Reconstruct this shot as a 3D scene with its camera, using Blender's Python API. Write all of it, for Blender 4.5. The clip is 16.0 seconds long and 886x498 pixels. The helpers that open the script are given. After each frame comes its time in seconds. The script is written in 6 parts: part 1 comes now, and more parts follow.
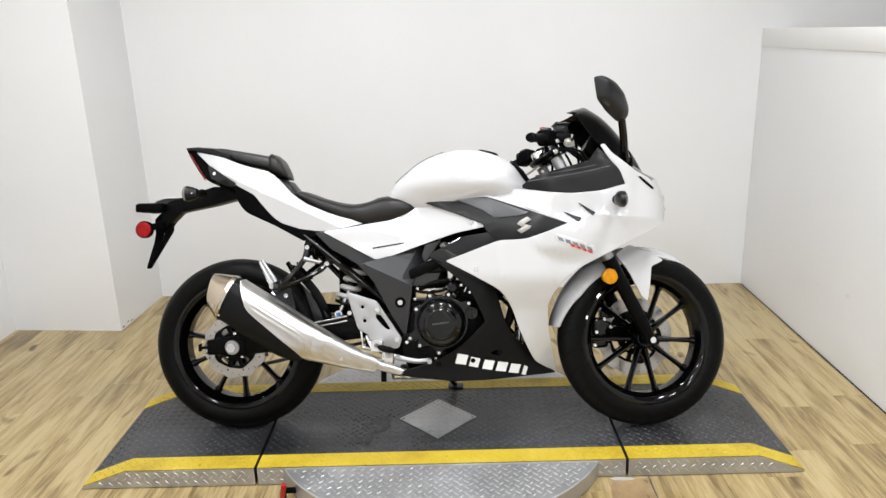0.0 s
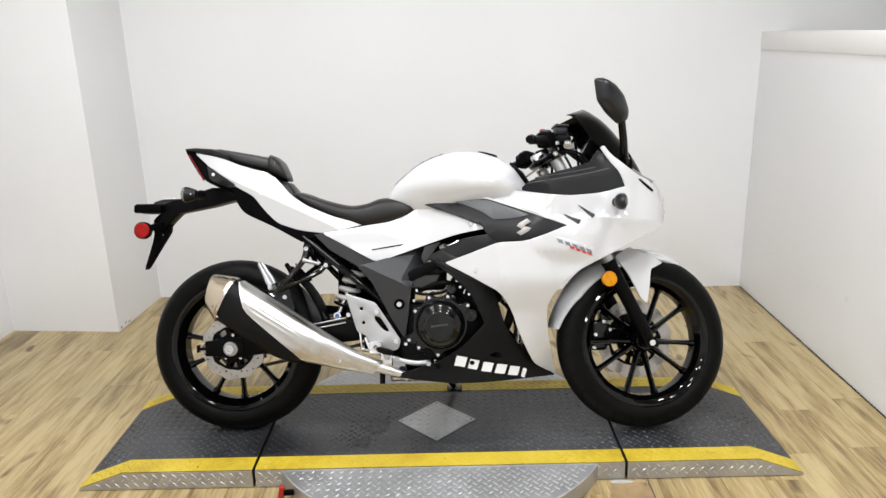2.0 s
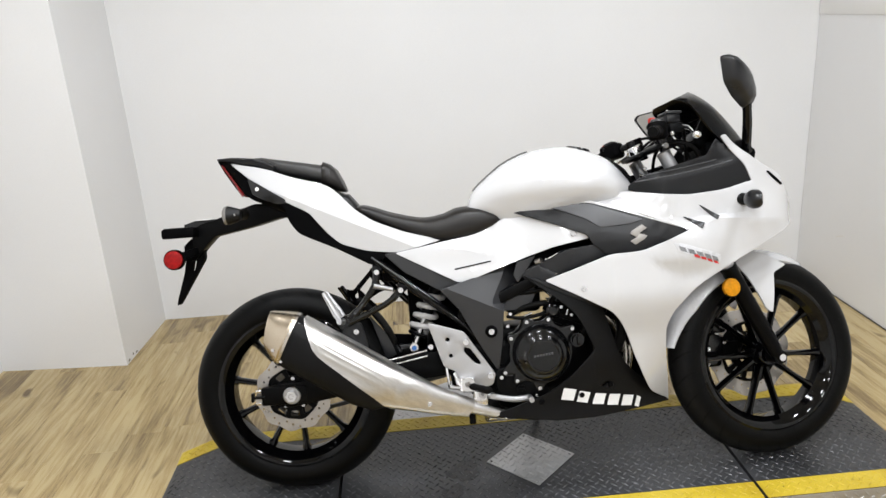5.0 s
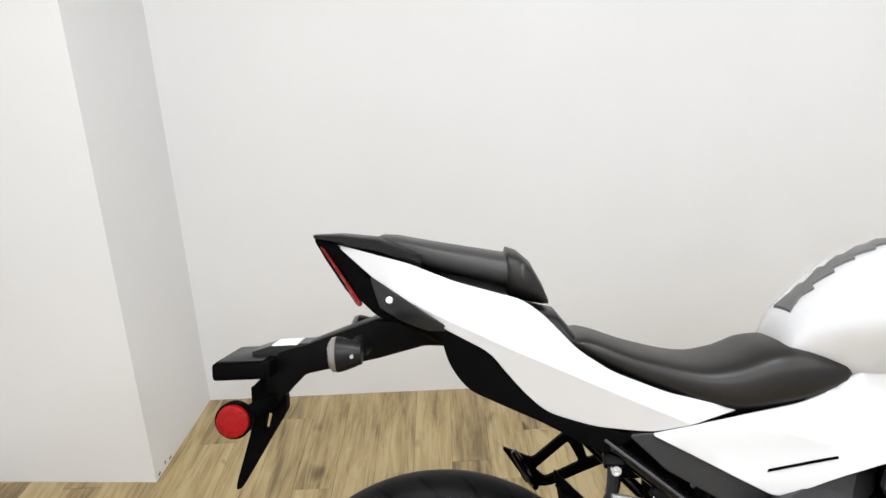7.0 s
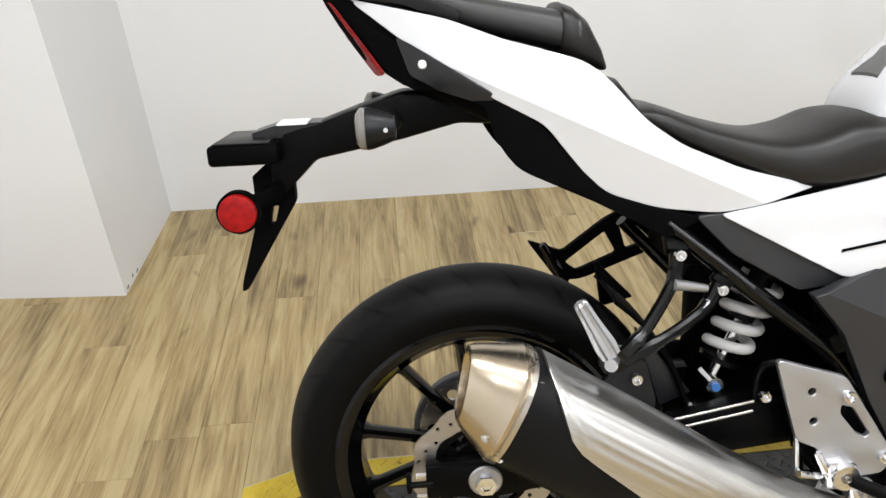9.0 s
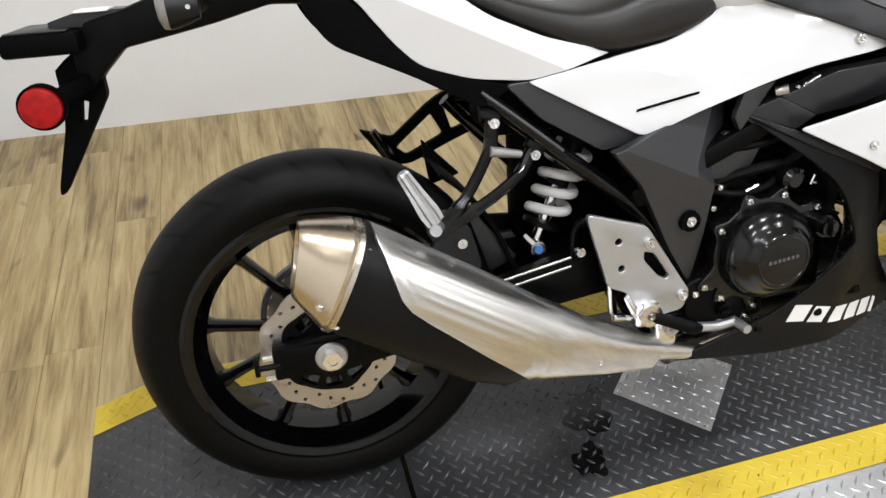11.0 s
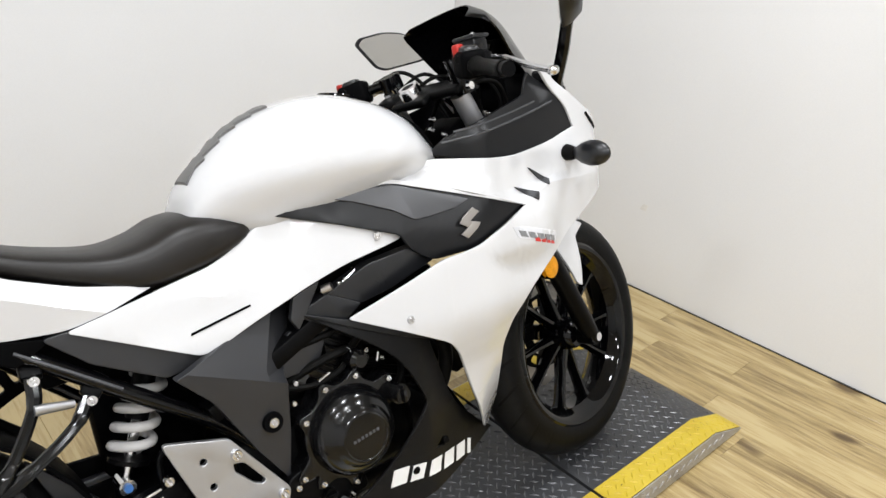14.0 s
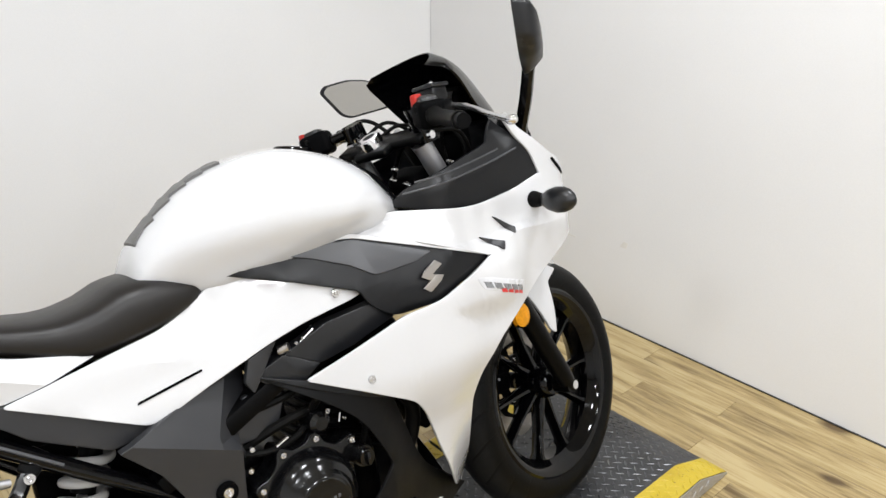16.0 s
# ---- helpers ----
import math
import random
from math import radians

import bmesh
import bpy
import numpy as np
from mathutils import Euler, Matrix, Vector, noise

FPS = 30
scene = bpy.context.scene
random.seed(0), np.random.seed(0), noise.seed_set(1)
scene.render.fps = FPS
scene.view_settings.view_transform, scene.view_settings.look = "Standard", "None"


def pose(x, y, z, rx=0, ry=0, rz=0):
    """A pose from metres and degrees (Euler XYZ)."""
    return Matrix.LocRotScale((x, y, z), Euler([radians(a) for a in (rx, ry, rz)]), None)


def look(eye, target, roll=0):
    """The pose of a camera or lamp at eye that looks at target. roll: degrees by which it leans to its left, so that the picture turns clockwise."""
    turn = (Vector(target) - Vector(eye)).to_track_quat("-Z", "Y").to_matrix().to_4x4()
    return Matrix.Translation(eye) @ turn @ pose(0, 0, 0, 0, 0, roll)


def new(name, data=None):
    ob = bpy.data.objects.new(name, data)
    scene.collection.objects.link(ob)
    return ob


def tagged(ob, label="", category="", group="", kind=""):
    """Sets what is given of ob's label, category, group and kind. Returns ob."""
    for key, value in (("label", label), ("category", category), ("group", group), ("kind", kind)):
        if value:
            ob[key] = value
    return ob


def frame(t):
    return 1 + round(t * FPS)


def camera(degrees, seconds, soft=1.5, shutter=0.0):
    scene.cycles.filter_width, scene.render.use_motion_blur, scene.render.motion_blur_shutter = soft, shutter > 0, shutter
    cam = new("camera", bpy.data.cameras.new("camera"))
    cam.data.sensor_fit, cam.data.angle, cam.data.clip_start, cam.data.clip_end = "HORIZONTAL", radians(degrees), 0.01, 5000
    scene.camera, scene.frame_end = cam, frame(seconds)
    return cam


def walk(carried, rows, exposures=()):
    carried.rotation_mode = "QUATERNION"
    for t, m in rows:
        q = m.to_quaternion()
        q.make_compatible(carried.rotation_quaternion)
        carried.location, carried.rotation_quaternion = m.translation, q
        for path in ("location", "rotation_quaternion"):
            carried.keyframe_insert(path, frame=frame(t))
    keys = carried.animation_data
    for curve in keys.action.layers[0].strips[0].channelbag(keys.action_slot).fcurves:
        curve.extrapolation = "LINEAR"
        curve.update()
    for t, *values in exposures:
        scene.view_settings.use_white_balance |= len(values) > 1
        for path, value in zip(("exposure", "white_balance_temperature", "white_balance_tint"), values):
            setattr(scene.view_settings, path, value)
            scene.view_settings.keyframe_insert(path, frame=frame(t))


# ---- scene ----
cam = camera(62.35, 16.0)
PATH = [
    (0, (0.0501, -2.5133, 1.4338), (0.0303, -0.5961, 0.8646), -1.73),
    (0.5, (0.0479, -2.5080, 1.4341), (0.0319, -0.5941, 0.8537), -1.46),
    (1, (0.0469, -2.5134, 1.4357), (0.0376, -0.5930, 0.8768), -1.19),
    (1.5, (0.0444, -2.5105, 1.4361), (0.0358, -0.5924, 0.8695), -1.47),
    (2, (0.0453, -2.5085, 1.4334), (0.0313, -0.5901, 0.8682), -1.50),
    (2.5, (0.0519, -2.5088, 1.4397), (0.0526, -0.5853, 0.8918), -1.43),
    (3, (0.0522, -2.5023, 1.4386), (0.0298, -0.5849, 0.8702), -1.43),
    (3.5, (0.0418, -2.4646, 1.4394), (0.0439, -0.5600, 0.8291), -1.42),
    (4, (-0.0329, -2.4185, 1.4478), (-0.0296, -0.5148, 0.8348), -0.01),
    (4.2, (-0.0946, -2.3880, 1.4521), (-0.1199, -0.4846, 0.8385), -1.90),
    (6.3, (-0.6437, -1.3854, 1.4281), (-0.4222, 0.4938, 0.7804), -3.74),
    (6.5, (-0.6648, -1.2868, 1.4004), (-0.5069, 0.5983, 0.7511), -2.95),
    (7, (-0.6892, -1.0203, 1.4171), (-0.6972, 0.8759, 0.7812), -2.98),
    (7.5, (-0.7709, -0.8920, 1.4099), (-0.6417, 0.9504, 0.6426), -0.50),
    (8, (-0.8169, -0.8585, 1.3758), (-0.6385, 0.9594, 0.5612), -0.75),
    (8.5, (-0.8259, -0.8605, 1.3404), (-0.6613, 0.9203, 0.4452), -1.29),
    (9, (-0.8362, -0.8825, 1.2891), (-0.7085, 0.7959, 0.2090), -1.85),
    (9.2, (-0.8327, -0.8867, 1.2651), (-0.6990, 0.7506, 0.1243), -1.76),
    (11.3, (-0.7676, -0.9870, 1.2401), (-0.2350, 0.4831, -0.0069), -0.68),
    (11.5, (-0.7324, -1.0035, 1.2270), (-0.1302, 0.4518, -0.0058), -2.22),
    (12, (-0.6493, -1.0297, 1.2391), (0.1881, 0.3566, 0.0657), -3.50),
    (12.5, (-0.6384, -1.0520, 1.2616), (0.2776, 0.3404, 0.1560), -1.34),
    (13, (-0.6212, -1.0548, 1.3021), (0.3938, 0.3263, 0.2715), -0.27),
    (13.5, (-0.5967, -1.0729, 1.3407), (0.5387, 0.2868, 0.4123), 1.69),
    (14, (-0.5790, -1.0944, 1.3584), (0.6167, 0.2618, 0.5033), 1.53),
    (14.5, (-0.5668, -1.1178, 1.3688), (0.6743, 0.2325, 0.5710), 2.24),
    (15, (-0.5954, -1.1067, 1.3735), (0.6567, 0.2489, 0.6025), 1.89),
    (15.5, (-0.6290, -1.0838, 1.3802), (0.6827, 0.1898, 0.5694), 0.78),
    (16, (-0.4998, -1.0929, 1.3792), (0.7307, 0.2800, 0.6039), 0.37),
]
walk(cam, [(t, look(eye, target, roll)) for t, eye, target, roll in PATH], exposures=((0, 0.05), (2.5, 0.03), (4.0, -0.03), (6.5, 0.05), (8.5, 0.10), (12.0, 0.03), (14.5, 0.03), (16.0, 0.03)))

# ---- world and light ----
world = bpy.data.worlds.new("world")
scene.world = world
world.use_nodes = True
world.node_tree.nodes["Background"].inputs[0].default_value = (0.9, 0.95, 1.0, 1)
world.node_tree.nodes["Background"].inputs[1].default_value = 0.02
LAMP_WATTS = 19.5
LAMP_SPOTS = [(-1.1, -0.25), (0.0, -0.25), (1.3, -0.25), (-1.1, -1.6), (0.0, -1.6), (1.3, -1.6), (-1.1, -3.1), (0.0, -3.1), (1.3, -3.1)]
CEIL = 2.75


# ---- materials ----
def nodes_of(name):
    m = bpy.data.materials.new(name)
    m.use_nodes = True
    t = m.node_tree
    return m, t, t.nodes["Principled BSDF"]


def link(t, a, b):
    t.links.new(a, b)


def noise_node(t, scale, detail=4.0, rough=0.55, coords="Object", stretch=None):
    tc = t.nodes.new("ShaderNodeTexCoord")
    n = t.nodes.new("ShaderNodeTexNoise")
    n.inputs["Scale"].default_value = scale
    n.inputs["Detail"].default_value = detail
    n.inputs["Roughness"].default_value = rough
    if stretch:
        mp = t.nodes.new("ShaderNodeMapping")
        mp.inputs["Scale"].default_value = stretch
        link(t, tc.outputs[coords], mp.inputs[0])
        link(t, mp.outputs[0], n.inputs["Vector"])
    else:
        link(t, tc.outputs[coords], n.inputs["Vector"])
    return n


def ramp(t, src, stops):
    r = t.nodes.new("ShaderNodeValToRGB")
    e = r.color_ramp.elements
    while len(e) < len(stops):
        e.new(0.5)
    for k, (p, c) in zip(e, stops):
        k.position, k.color = p, (*c, 1)
    link(t, src, r.inputs[0])
    return r


def bump(t, b, height, strength, distance):
    n = t.nodes.new("ShaderNodeBump")
    n.inputs["Strength"].default_value = strength
    n.inputs["Distance"].default_value = distance
    link(t, height, n.inputs["Height"])
    link(t, n.outputs[0], b.inputs["Normal"])
    return n


def spread(c, f):
    return tuple(min(1.0, v * f) for v in c)


def surface(name, color, rough=0.5, metal=0.0, vary=0.12, scale=6.0, fine=180.0, relief=0.0, coat=0.0, rough_vary=0.1, stretch=None, specular=0.5):
    """Base colour that varies at a coarse and a fine scale, with uneven gloss and a fine relief."""
    m, t, b = nodes_of(name)
    big = noise_node(t, scale)
    small = noise_node(t, fine, 3.0, 0.6, stretch=stretch)
    mix = t.nodes.new("ShaderNodeMath")
    mix.operation = "MULTIPLY_ADD"
    link(t, small.outputs[0], mix.inputs[0])
    mix.inputs[1].default_value = 0.45
    link(t, big.outputs[0], mix.inputs[2])
    r = ramp(t, mix.outputs[0], [(0.42, spread(color, 1 - vary)), (0.72, color), (1.0, spread(color, 1 + vary))])
    link(t, r.outputs[0], b.inputs["Base Color"])
    rr = t.nodes.new("ShaderNodeMapRange")
    rr.inputs["From Min"].default_value, rr.inputs["From Max"].default_value = 0.4, 1.0
    rr.inputs["To Min"].default_value, rr.inputs["To Max"].default_value = max(0.02, rough - rough_vary), min(1, rough + rough_vary)
    link(t, mix.outputs[0], rr.inputs["Value"])
    link(t, rr.outputs[0], b.inputs["Roughness"])
    b.inputs["Metallic"].default_value = metal
    b.inputs["Coat Weight"].default_value = coat
    b.inputs["Coat Roughness"].default_value = 0.04
    b.inputs["Specular IOR Level"].default_value = specular
    if relief:
        bump(t, b, small.outputs[0], 0.5, relief)
    return m


WALL = surface("wall_paint", (0.758, 0.758, 0.762), 0.55, vary=0.045, scale=0.9, fine=220, relief=0.0006)
TRIM = surface("trim_paint", (0.82, 0.81, 0.79), 0.42, vary=0.03, scale=3, fine=160, relief=0.0003)
CEILING = surface("ceiling_paint", (0.75, 0.74, 0.72), 0.8, vary=0.04, scale=2)
WHITE = surface("white_gloss_paint", (0.56, 0.56, 0.57), 0.18, vary=0.015, scale=5, coat=1.0, rough_vary=0.04)
BLACK = surface("black_textured_plastic", (0.0016, 0.0016, 0.0018), 0.6, vary=0.3, scale=20, fine=900, relief=0.0002, specular=0.03)
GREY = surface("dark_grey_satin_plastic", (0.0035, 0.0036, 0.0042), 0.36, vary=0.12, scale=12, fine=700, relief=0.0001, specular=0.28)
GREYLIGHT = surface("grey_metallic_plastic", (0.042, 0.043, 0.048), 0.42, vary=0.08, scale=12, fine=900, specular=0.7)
SHEEN = surface("charcoal_sheen_plastic", (0.0075, 0.0078, 0.009), 0.3, vary=0.1, scale=9, fine=900, specular=0.45, rough_vary=0.05)
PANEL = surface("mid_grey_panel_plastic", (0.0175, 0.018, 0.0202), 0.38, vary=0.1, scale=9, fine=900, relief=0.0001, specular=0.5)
FAIRMATT = surface("matt_charcoal_plastic", (0.0034, 0.0034, 0.0037), 0.46, vary=0.2, scale=14, fine=900, relief=0.0002, specular=0.15)
RIM = surface("deep_gloss_black_rim", (0.0010, 0.0010, 0.0012), 0.05, vary=0.2, scale=15, rough_vary=0.02, specular=0.27)
SILVER = surface("silver_white_paint", (0.58, 0.585, 0.61), 0.25, vary=0.04, scale=8, coat=0.6)
GLOSSBLACK = surface("gloss_black_enamel", (0.0015, 0.0015, 0.0018), 0.07, vary=0.2, scale=15, rough_vary=0.03, specular=0.28)
ENGINE = surface("engine_black_casting", (0.0016, 0.0016, 0.0018), 0.36, vary=0.25, scale=25, fine=600, relief=0.0003, specular=0.075)
ENAMEL = surface("engine_cover_enamel", (0.0024, 0.0024, 0.0026), 0.15, vary=0.2, scale=20, fine=500, specular=0.36, rough_vary=0.05)
WARMSTEEL = surface("polished_steel", (0.55, 0.515, 0.465), 0.27, metal=1.0, vary=0.03, scale=4, fine=300, rough_vary=0.03)
CAPSTEEL = surface("heat_tinted_steel", (0.56, 0.48, 0.375), 0.24, metal=1.0, vary=0.10, scale=7, fine=260, rough_vary=0.05, stretch=(1, 0.15, 1))
ALU = surface("bead_blasted_aluminium", (0.46, 0.46, 0.47), 0.46, metal=1.0, vary=0.06, scale=15, fine=700, relief=0.0002)
CHROME = surface("bright_chrome", (0.72, 0.72, 0.73), 0.13, metal=1.0, vary=0.08, scale=30)
DISC = surface("ground_disc_steel", (0.42, 0.40, 0.38), 0.33, metal=1.0, vary=0.12, scale=20, fine=400)
SPRING = surface("white_powder_coat", (0.50, 0.49, 0.48), 0.35, vary=0.05, scale=15)
SEAT = surface("seat_vinyl", (0.0086, 0.0073, 0.0065), 0.38, vary=0.18, scale=10, fine=1100, relief=0.0003, specular=0.34)
SEATGREY = surface("seat_vinyl_grey", (0.026, 0.0252, 0.0245), 0.42, vary=0.15, scale=10, fine=1100, relief=0.0003, specular=0.45)
RUBBER = surface("black_rubber", (0.0028, 0.0026, 0.0024), 0.5, vary=0.3, scale=15, fine=500, relief=0.0004, specular=0.07)
RED = surface("red_reflector", (0.25, 0.003, 0.003), 0.4, vary=0.45, scale=70, fine=420, relief=0.001, specular=0.2)
REDLIGHT = surface("red_lamp_lens", (0.22, 0.003, 0.003), 0.35, vary=0.15, scale=40, specular=0.2)
REDSW = surface("red_switch_plastic", (0.36, 0.02, 0.014), 0.4, vary=0.1, scale=40, specular=0.3)
ORANGE = surface("amber_reflector", (0.66, 0.27, 0.004), 0.4, vary=0.3, scale=70, fine=420, relief=0.0008, specular=0.2)
LENS = surface("clear_lamp_lens", (0.17, 0.16, 0.15), 0.15, vary=0.1, scale=50, coat=0.6)
PLATE = surface("galvanised_tread_plate", (0.46, 0.46, 0.465), 0.4, metal=0.75, vary=0.16, scale=7, fine=130)
DECK = surface("black_tread_coating", (0.027, 0.0275, 0.0295), 0.36, vary=0.6, scale=4.5, fine=70, specular=0.55)
# Same coating as the deck, coloured lighter for the lugs' wear and their shine.
DECKLUG = surface("worn_shine_tread_lug", (0.085, 0.086, 0.091), 0.3, metal=0.5, vary=0.85, scale=4.5, fine=60)
OIL = surface("oil_film", (0.0035, 0.0035, 0.0037), 0.2, vary=0.4, scale=14, fine=90, specular=0.45)
DECAL = surface("white_decal", (0.78, 0.78, 0.78), 0.35, vary=0.03)
DECALGREY = surface("dark_decal", (0.22, 0.225, 0.235), 0.3, metal=0.3, vary=0.15, scale=60)
DECALRED = surface("red_decal", (0.6, 0.02, 0.02), 0.35, vary=0.05)
SCUFF = surface("grey_scuff", (0.72, 0.705, 0.68), 0.7, vary=0.10, scale=30)
SMEAR = surface("dried_adhesive", (0.36, 0.35, 0.33), 0.6, vary=0.2, scale=40, fine=220)
DIRT = surface("dark_scuff_mark", (0.10, 0.085, 0.07), 0.8, vary=0.3, scale=60)
BLUE = surface("blue_paint_mark", (0.05, 0.16, 0.42), 0.4, vary=0.1)
LINE = surface("dark_joint", (0.02, 0.018, 0.016), 0.8, vary=0.2)
BULB = surface("lamp_housing", (0.8, 0.8, 0.8), 0.5, vary=0.03)
WORNWOOD = surface("worn_vinyl_patch", (0.25, 0.17, 0.085), 0.3, vary=0.45, scale=9, fine=45, stretch=(1, 0.3, 1), rough_vary=0.12)
CRACK = surface("grey_crack", (0.09, 0.08, 0.07), 0.8, vary=0.3, scale=30)
PAD = surface("grey_tank_pad", (0.10, 0.098, 0.096), 0.4, vary=0.15, scale=25)


def chipped_yellow():
    """Yellow floor paint with worn patches and dark chips."""
    m, t, b = nodes_of("chipped_yellow_paint")
    big, small = noise_node(t, 7.0), noise_node(t, 75.0, 4.0, 0.65)
    r = ramp(t, big.outputs[0], [(0.3, (0.40, 0.275, 0.016)), (0.5, (0.50, 0.365, 0.024)), (0.7, (0.55, 0.41, 0.038))])
    c = ramp(t, small.outputs[0], [(0.30, (0.10, 0.085, 0.05)), (0.335, (1, 1, 1))])
    mul = t.nodes.new("ShaderNodeMix")
    mul.data_type, mul.blend_type = "RGBA", "MULTIPLY"
    mul.inputs["Factor"].default_value = 1
    link(t, r.outputs[0], mul.inputs["A"])
    link(t, c.outputs[0], mul.inputs["B"])
    link(t, mul.outputs["Result"], b.inputs["Base Color"])
    b.inputs["Roughness"].default_value = 0.45
    return m


def smoked():
    m, t, b = nodes_of("smoked_screen")
    b.inputs["Base Color"].default_value = (0.0015, 0.0015, 0.0018, 1)
    b.inputs["Roughness"].default_value = 0.16
    b.inputs["Specular IOR Level"].default_value = 0.12
    b.inputs["Transmission Weight"].default_value = 0.15
    b.inputs["IOR"].default_value = 1.49
    return m


def mirror_glass():
    m, t, b = nodes_of("mirror_glass")
    b.inputs["Base Color"].default_value = (0.34, 0.33, 0.31, 1)
    b.inputs["Metallic"].default_value = 1
    b.inputs["Roughness"].default_value = 0.02
    return m


def tyre_rubber():
    """Rubber with slanted tread grooves that run out to the shoulders."""
    m, t, b = nodes_of("tyre_rubber")
    tc = t.nodes.new("ShaderNodeTexCoord")
    sep = t.nodes.new("ShaderNodeSeparateXYZ")
    link(t, tc.outputs["Object"], sep.inputs[0])

    def op(kind, a, bb=None, c=None):
        n = t.nodes.new("ShaderNodeMath")
        n.operation = kind
        for i, v in enumerate((a, bb, c)):
            if v is None:
                continue
            if isinstance(v, (int, float)):
                n.inputs[i].default_value = v
            else:
                link(t, v, n.inputs[i])
        return n.outputs[0]
    ang = op("ARCTAN2", sep.outputs[2], sep.outputs[0])
    side = op("ABSOLUTE", sep.outputs[1])
    curve = op("MULTIPLY_ADD", op("POWER", side, 1.35), 30.0, op("MULTIPLY", ang, 26 / (2 * math.pi)))
    saw = op("FRACT", curve)
    groove = op("LESS_THAN", saw, 0.12)
    band = op("MULTIPLY", op("GREATER_THAN", side, 0.012), op("LESS_THAN", side, 0.056))
    g = op("MULTIPLY", groove, band)
    n = noise_node(t, 40)
    r = ramp(t, n.outputs[0], [(0.3, (0.0045, 0.0045, 0.0046)), (0.7, (0.0082, 0.008, 0.0079))])
    mix = t.nodes.new("ShaderNodeMix")
    mix.data_type = "RGBA"
    link(t, g, mix.inputs["Factor"])
    link(t, r.outputs[0], mix.inputs["A"])
    mix.inputs["B"].default_value = (0.0015, 0.0015, 0.0015, 1)
    wear = ramp(t, op("MULTIPLY", side, 10.0), [(0.0, (1, 1, 1)), (0.46, (1, 1, 1)), (0.56, (0.16, 0.16, 0.16))])
    worn = t.nodes.new("ShaderNodeMix")
    worn.data_type, worn.blend_type = "RGBA", "MULTIPLY"
    worn.inputs["Factor"].default_value = 1
    link(t, mix.outputs["Result"], worn.inputs["A"])
    link(t, wear.outputs[0], worn.inputs["B"])
    link(t, worn.outputs["Result"], b.inputs["Base Color"])
    b.inputs["Roughness"].default_value = 0.48
    b.inputs["Specular IOR Level"].default_value = 0.10
    hgt = op("SUBTRACT", op("MULTIPLY", n.outputs[0], 0.06), g)
    bump(t, b, hgt, 0.9, 0.005)
    return m


def wood_floor():
    """Vinyl planks: soft streaks along the grain, knots, a tone for each plank."""
    m, t, b = nodes_of("oak_vinyl_plank")
    info = t.nodes.new("ShaderNodeObjectInfo")
    tc = t.nodes.new("ShaderNodeTexCoord")
    off = t.nodes.new("ShaderNodeVectorMath")
    off.operation = "MULTIPLY_ADD"
    cx = t.nodes.new("ShaderNodeCombineXYZ")
    for i in range(3):
        link(t, info.outputs["Random"], cx.inputs[i])
    link(t, cx.outputs[0], off.inputs[0])
    off.inputs[1].default_value = (37, 53, 11)
    link(t, tc.outputs["Object"], off.inputs[2])

    def streak(scale, sx, sy, detail):
        mp = t.nodes.new("ShaderNodeMapping")
        mp.inputs["Scale"].default_value = (sx, sy, 1)
        link(t, off.outputs[0], mp.inputs[0])
        n = t.nodes.new("ShaderNodeTexNoise")
        n.inputs["Scale"].default_value, n.inputs["Detail"].default_value = scale, detail
        n.inputs["Distortion"].default_value = 0.5
        n.inputs["Roughness"].default_value = 0.6
        link(t, mp.outputs[0], n.inputs["Vector"])
        return n.outputs[0]
    wide, fine = streak(1.0, 26, 2.6, 8), streak(1.0, 130, 7, 7)
    add = t.nodes.new("ShaderNodeMath")
    add.operation = "MULTIPLY_ADD"
    link(t, fine, add.inputs[0])
    add.inputs[1].default_value = 0.5
    link(t, wide, add.inputs[2])
    add2 = t.nodes.new("ShaderNodeMath")
    add2.operation = "MULTIPLY_ADD"
    link(t, info.outputs["Random"], add2.inputs[0])
    add2.inputs[1].default_value = 0.22
    link(t, add.outputs[0], add2.inputs[2])
    r = ramp(t, add2.outputs[0], [(0.50, (0.095, 0.062, 0.025)), (0.66, (0.190, 0.130, 0.053)), (0.77, (0.280, 0.202, 0.087)), (0.88, (0.360, 0.265, 0.118)), (1.0, (0.44, 0.342, 0.168))])
    knot = streak(1.0, 9, 4, 1)
    k = ramp(t, knot, [(0.24, (0.3, 0.25, 0.2)), (0.33, (1, 1, 1))])
    mul = t.nodes.new("ShaderNodeMix")
    mul.data_type, mul.blend_type = "RGBA", "MULTIPLY"
    mul.inputs["Factor"].default_value = 1
    link(t, r.outputs[0], mul.inputs["A"])
    link(t, k.outputs[0], mul.inputs["B"])
    link(t, mul.outputs["Result"], b.inputs["Base Color"])
    b.inputs["Roughness"].default_value = 0.23
    b.inputs["Specular IOR Level"].default_value = 0.65
    bump(t, b, fine, 0.2, 0.0006)
    return m


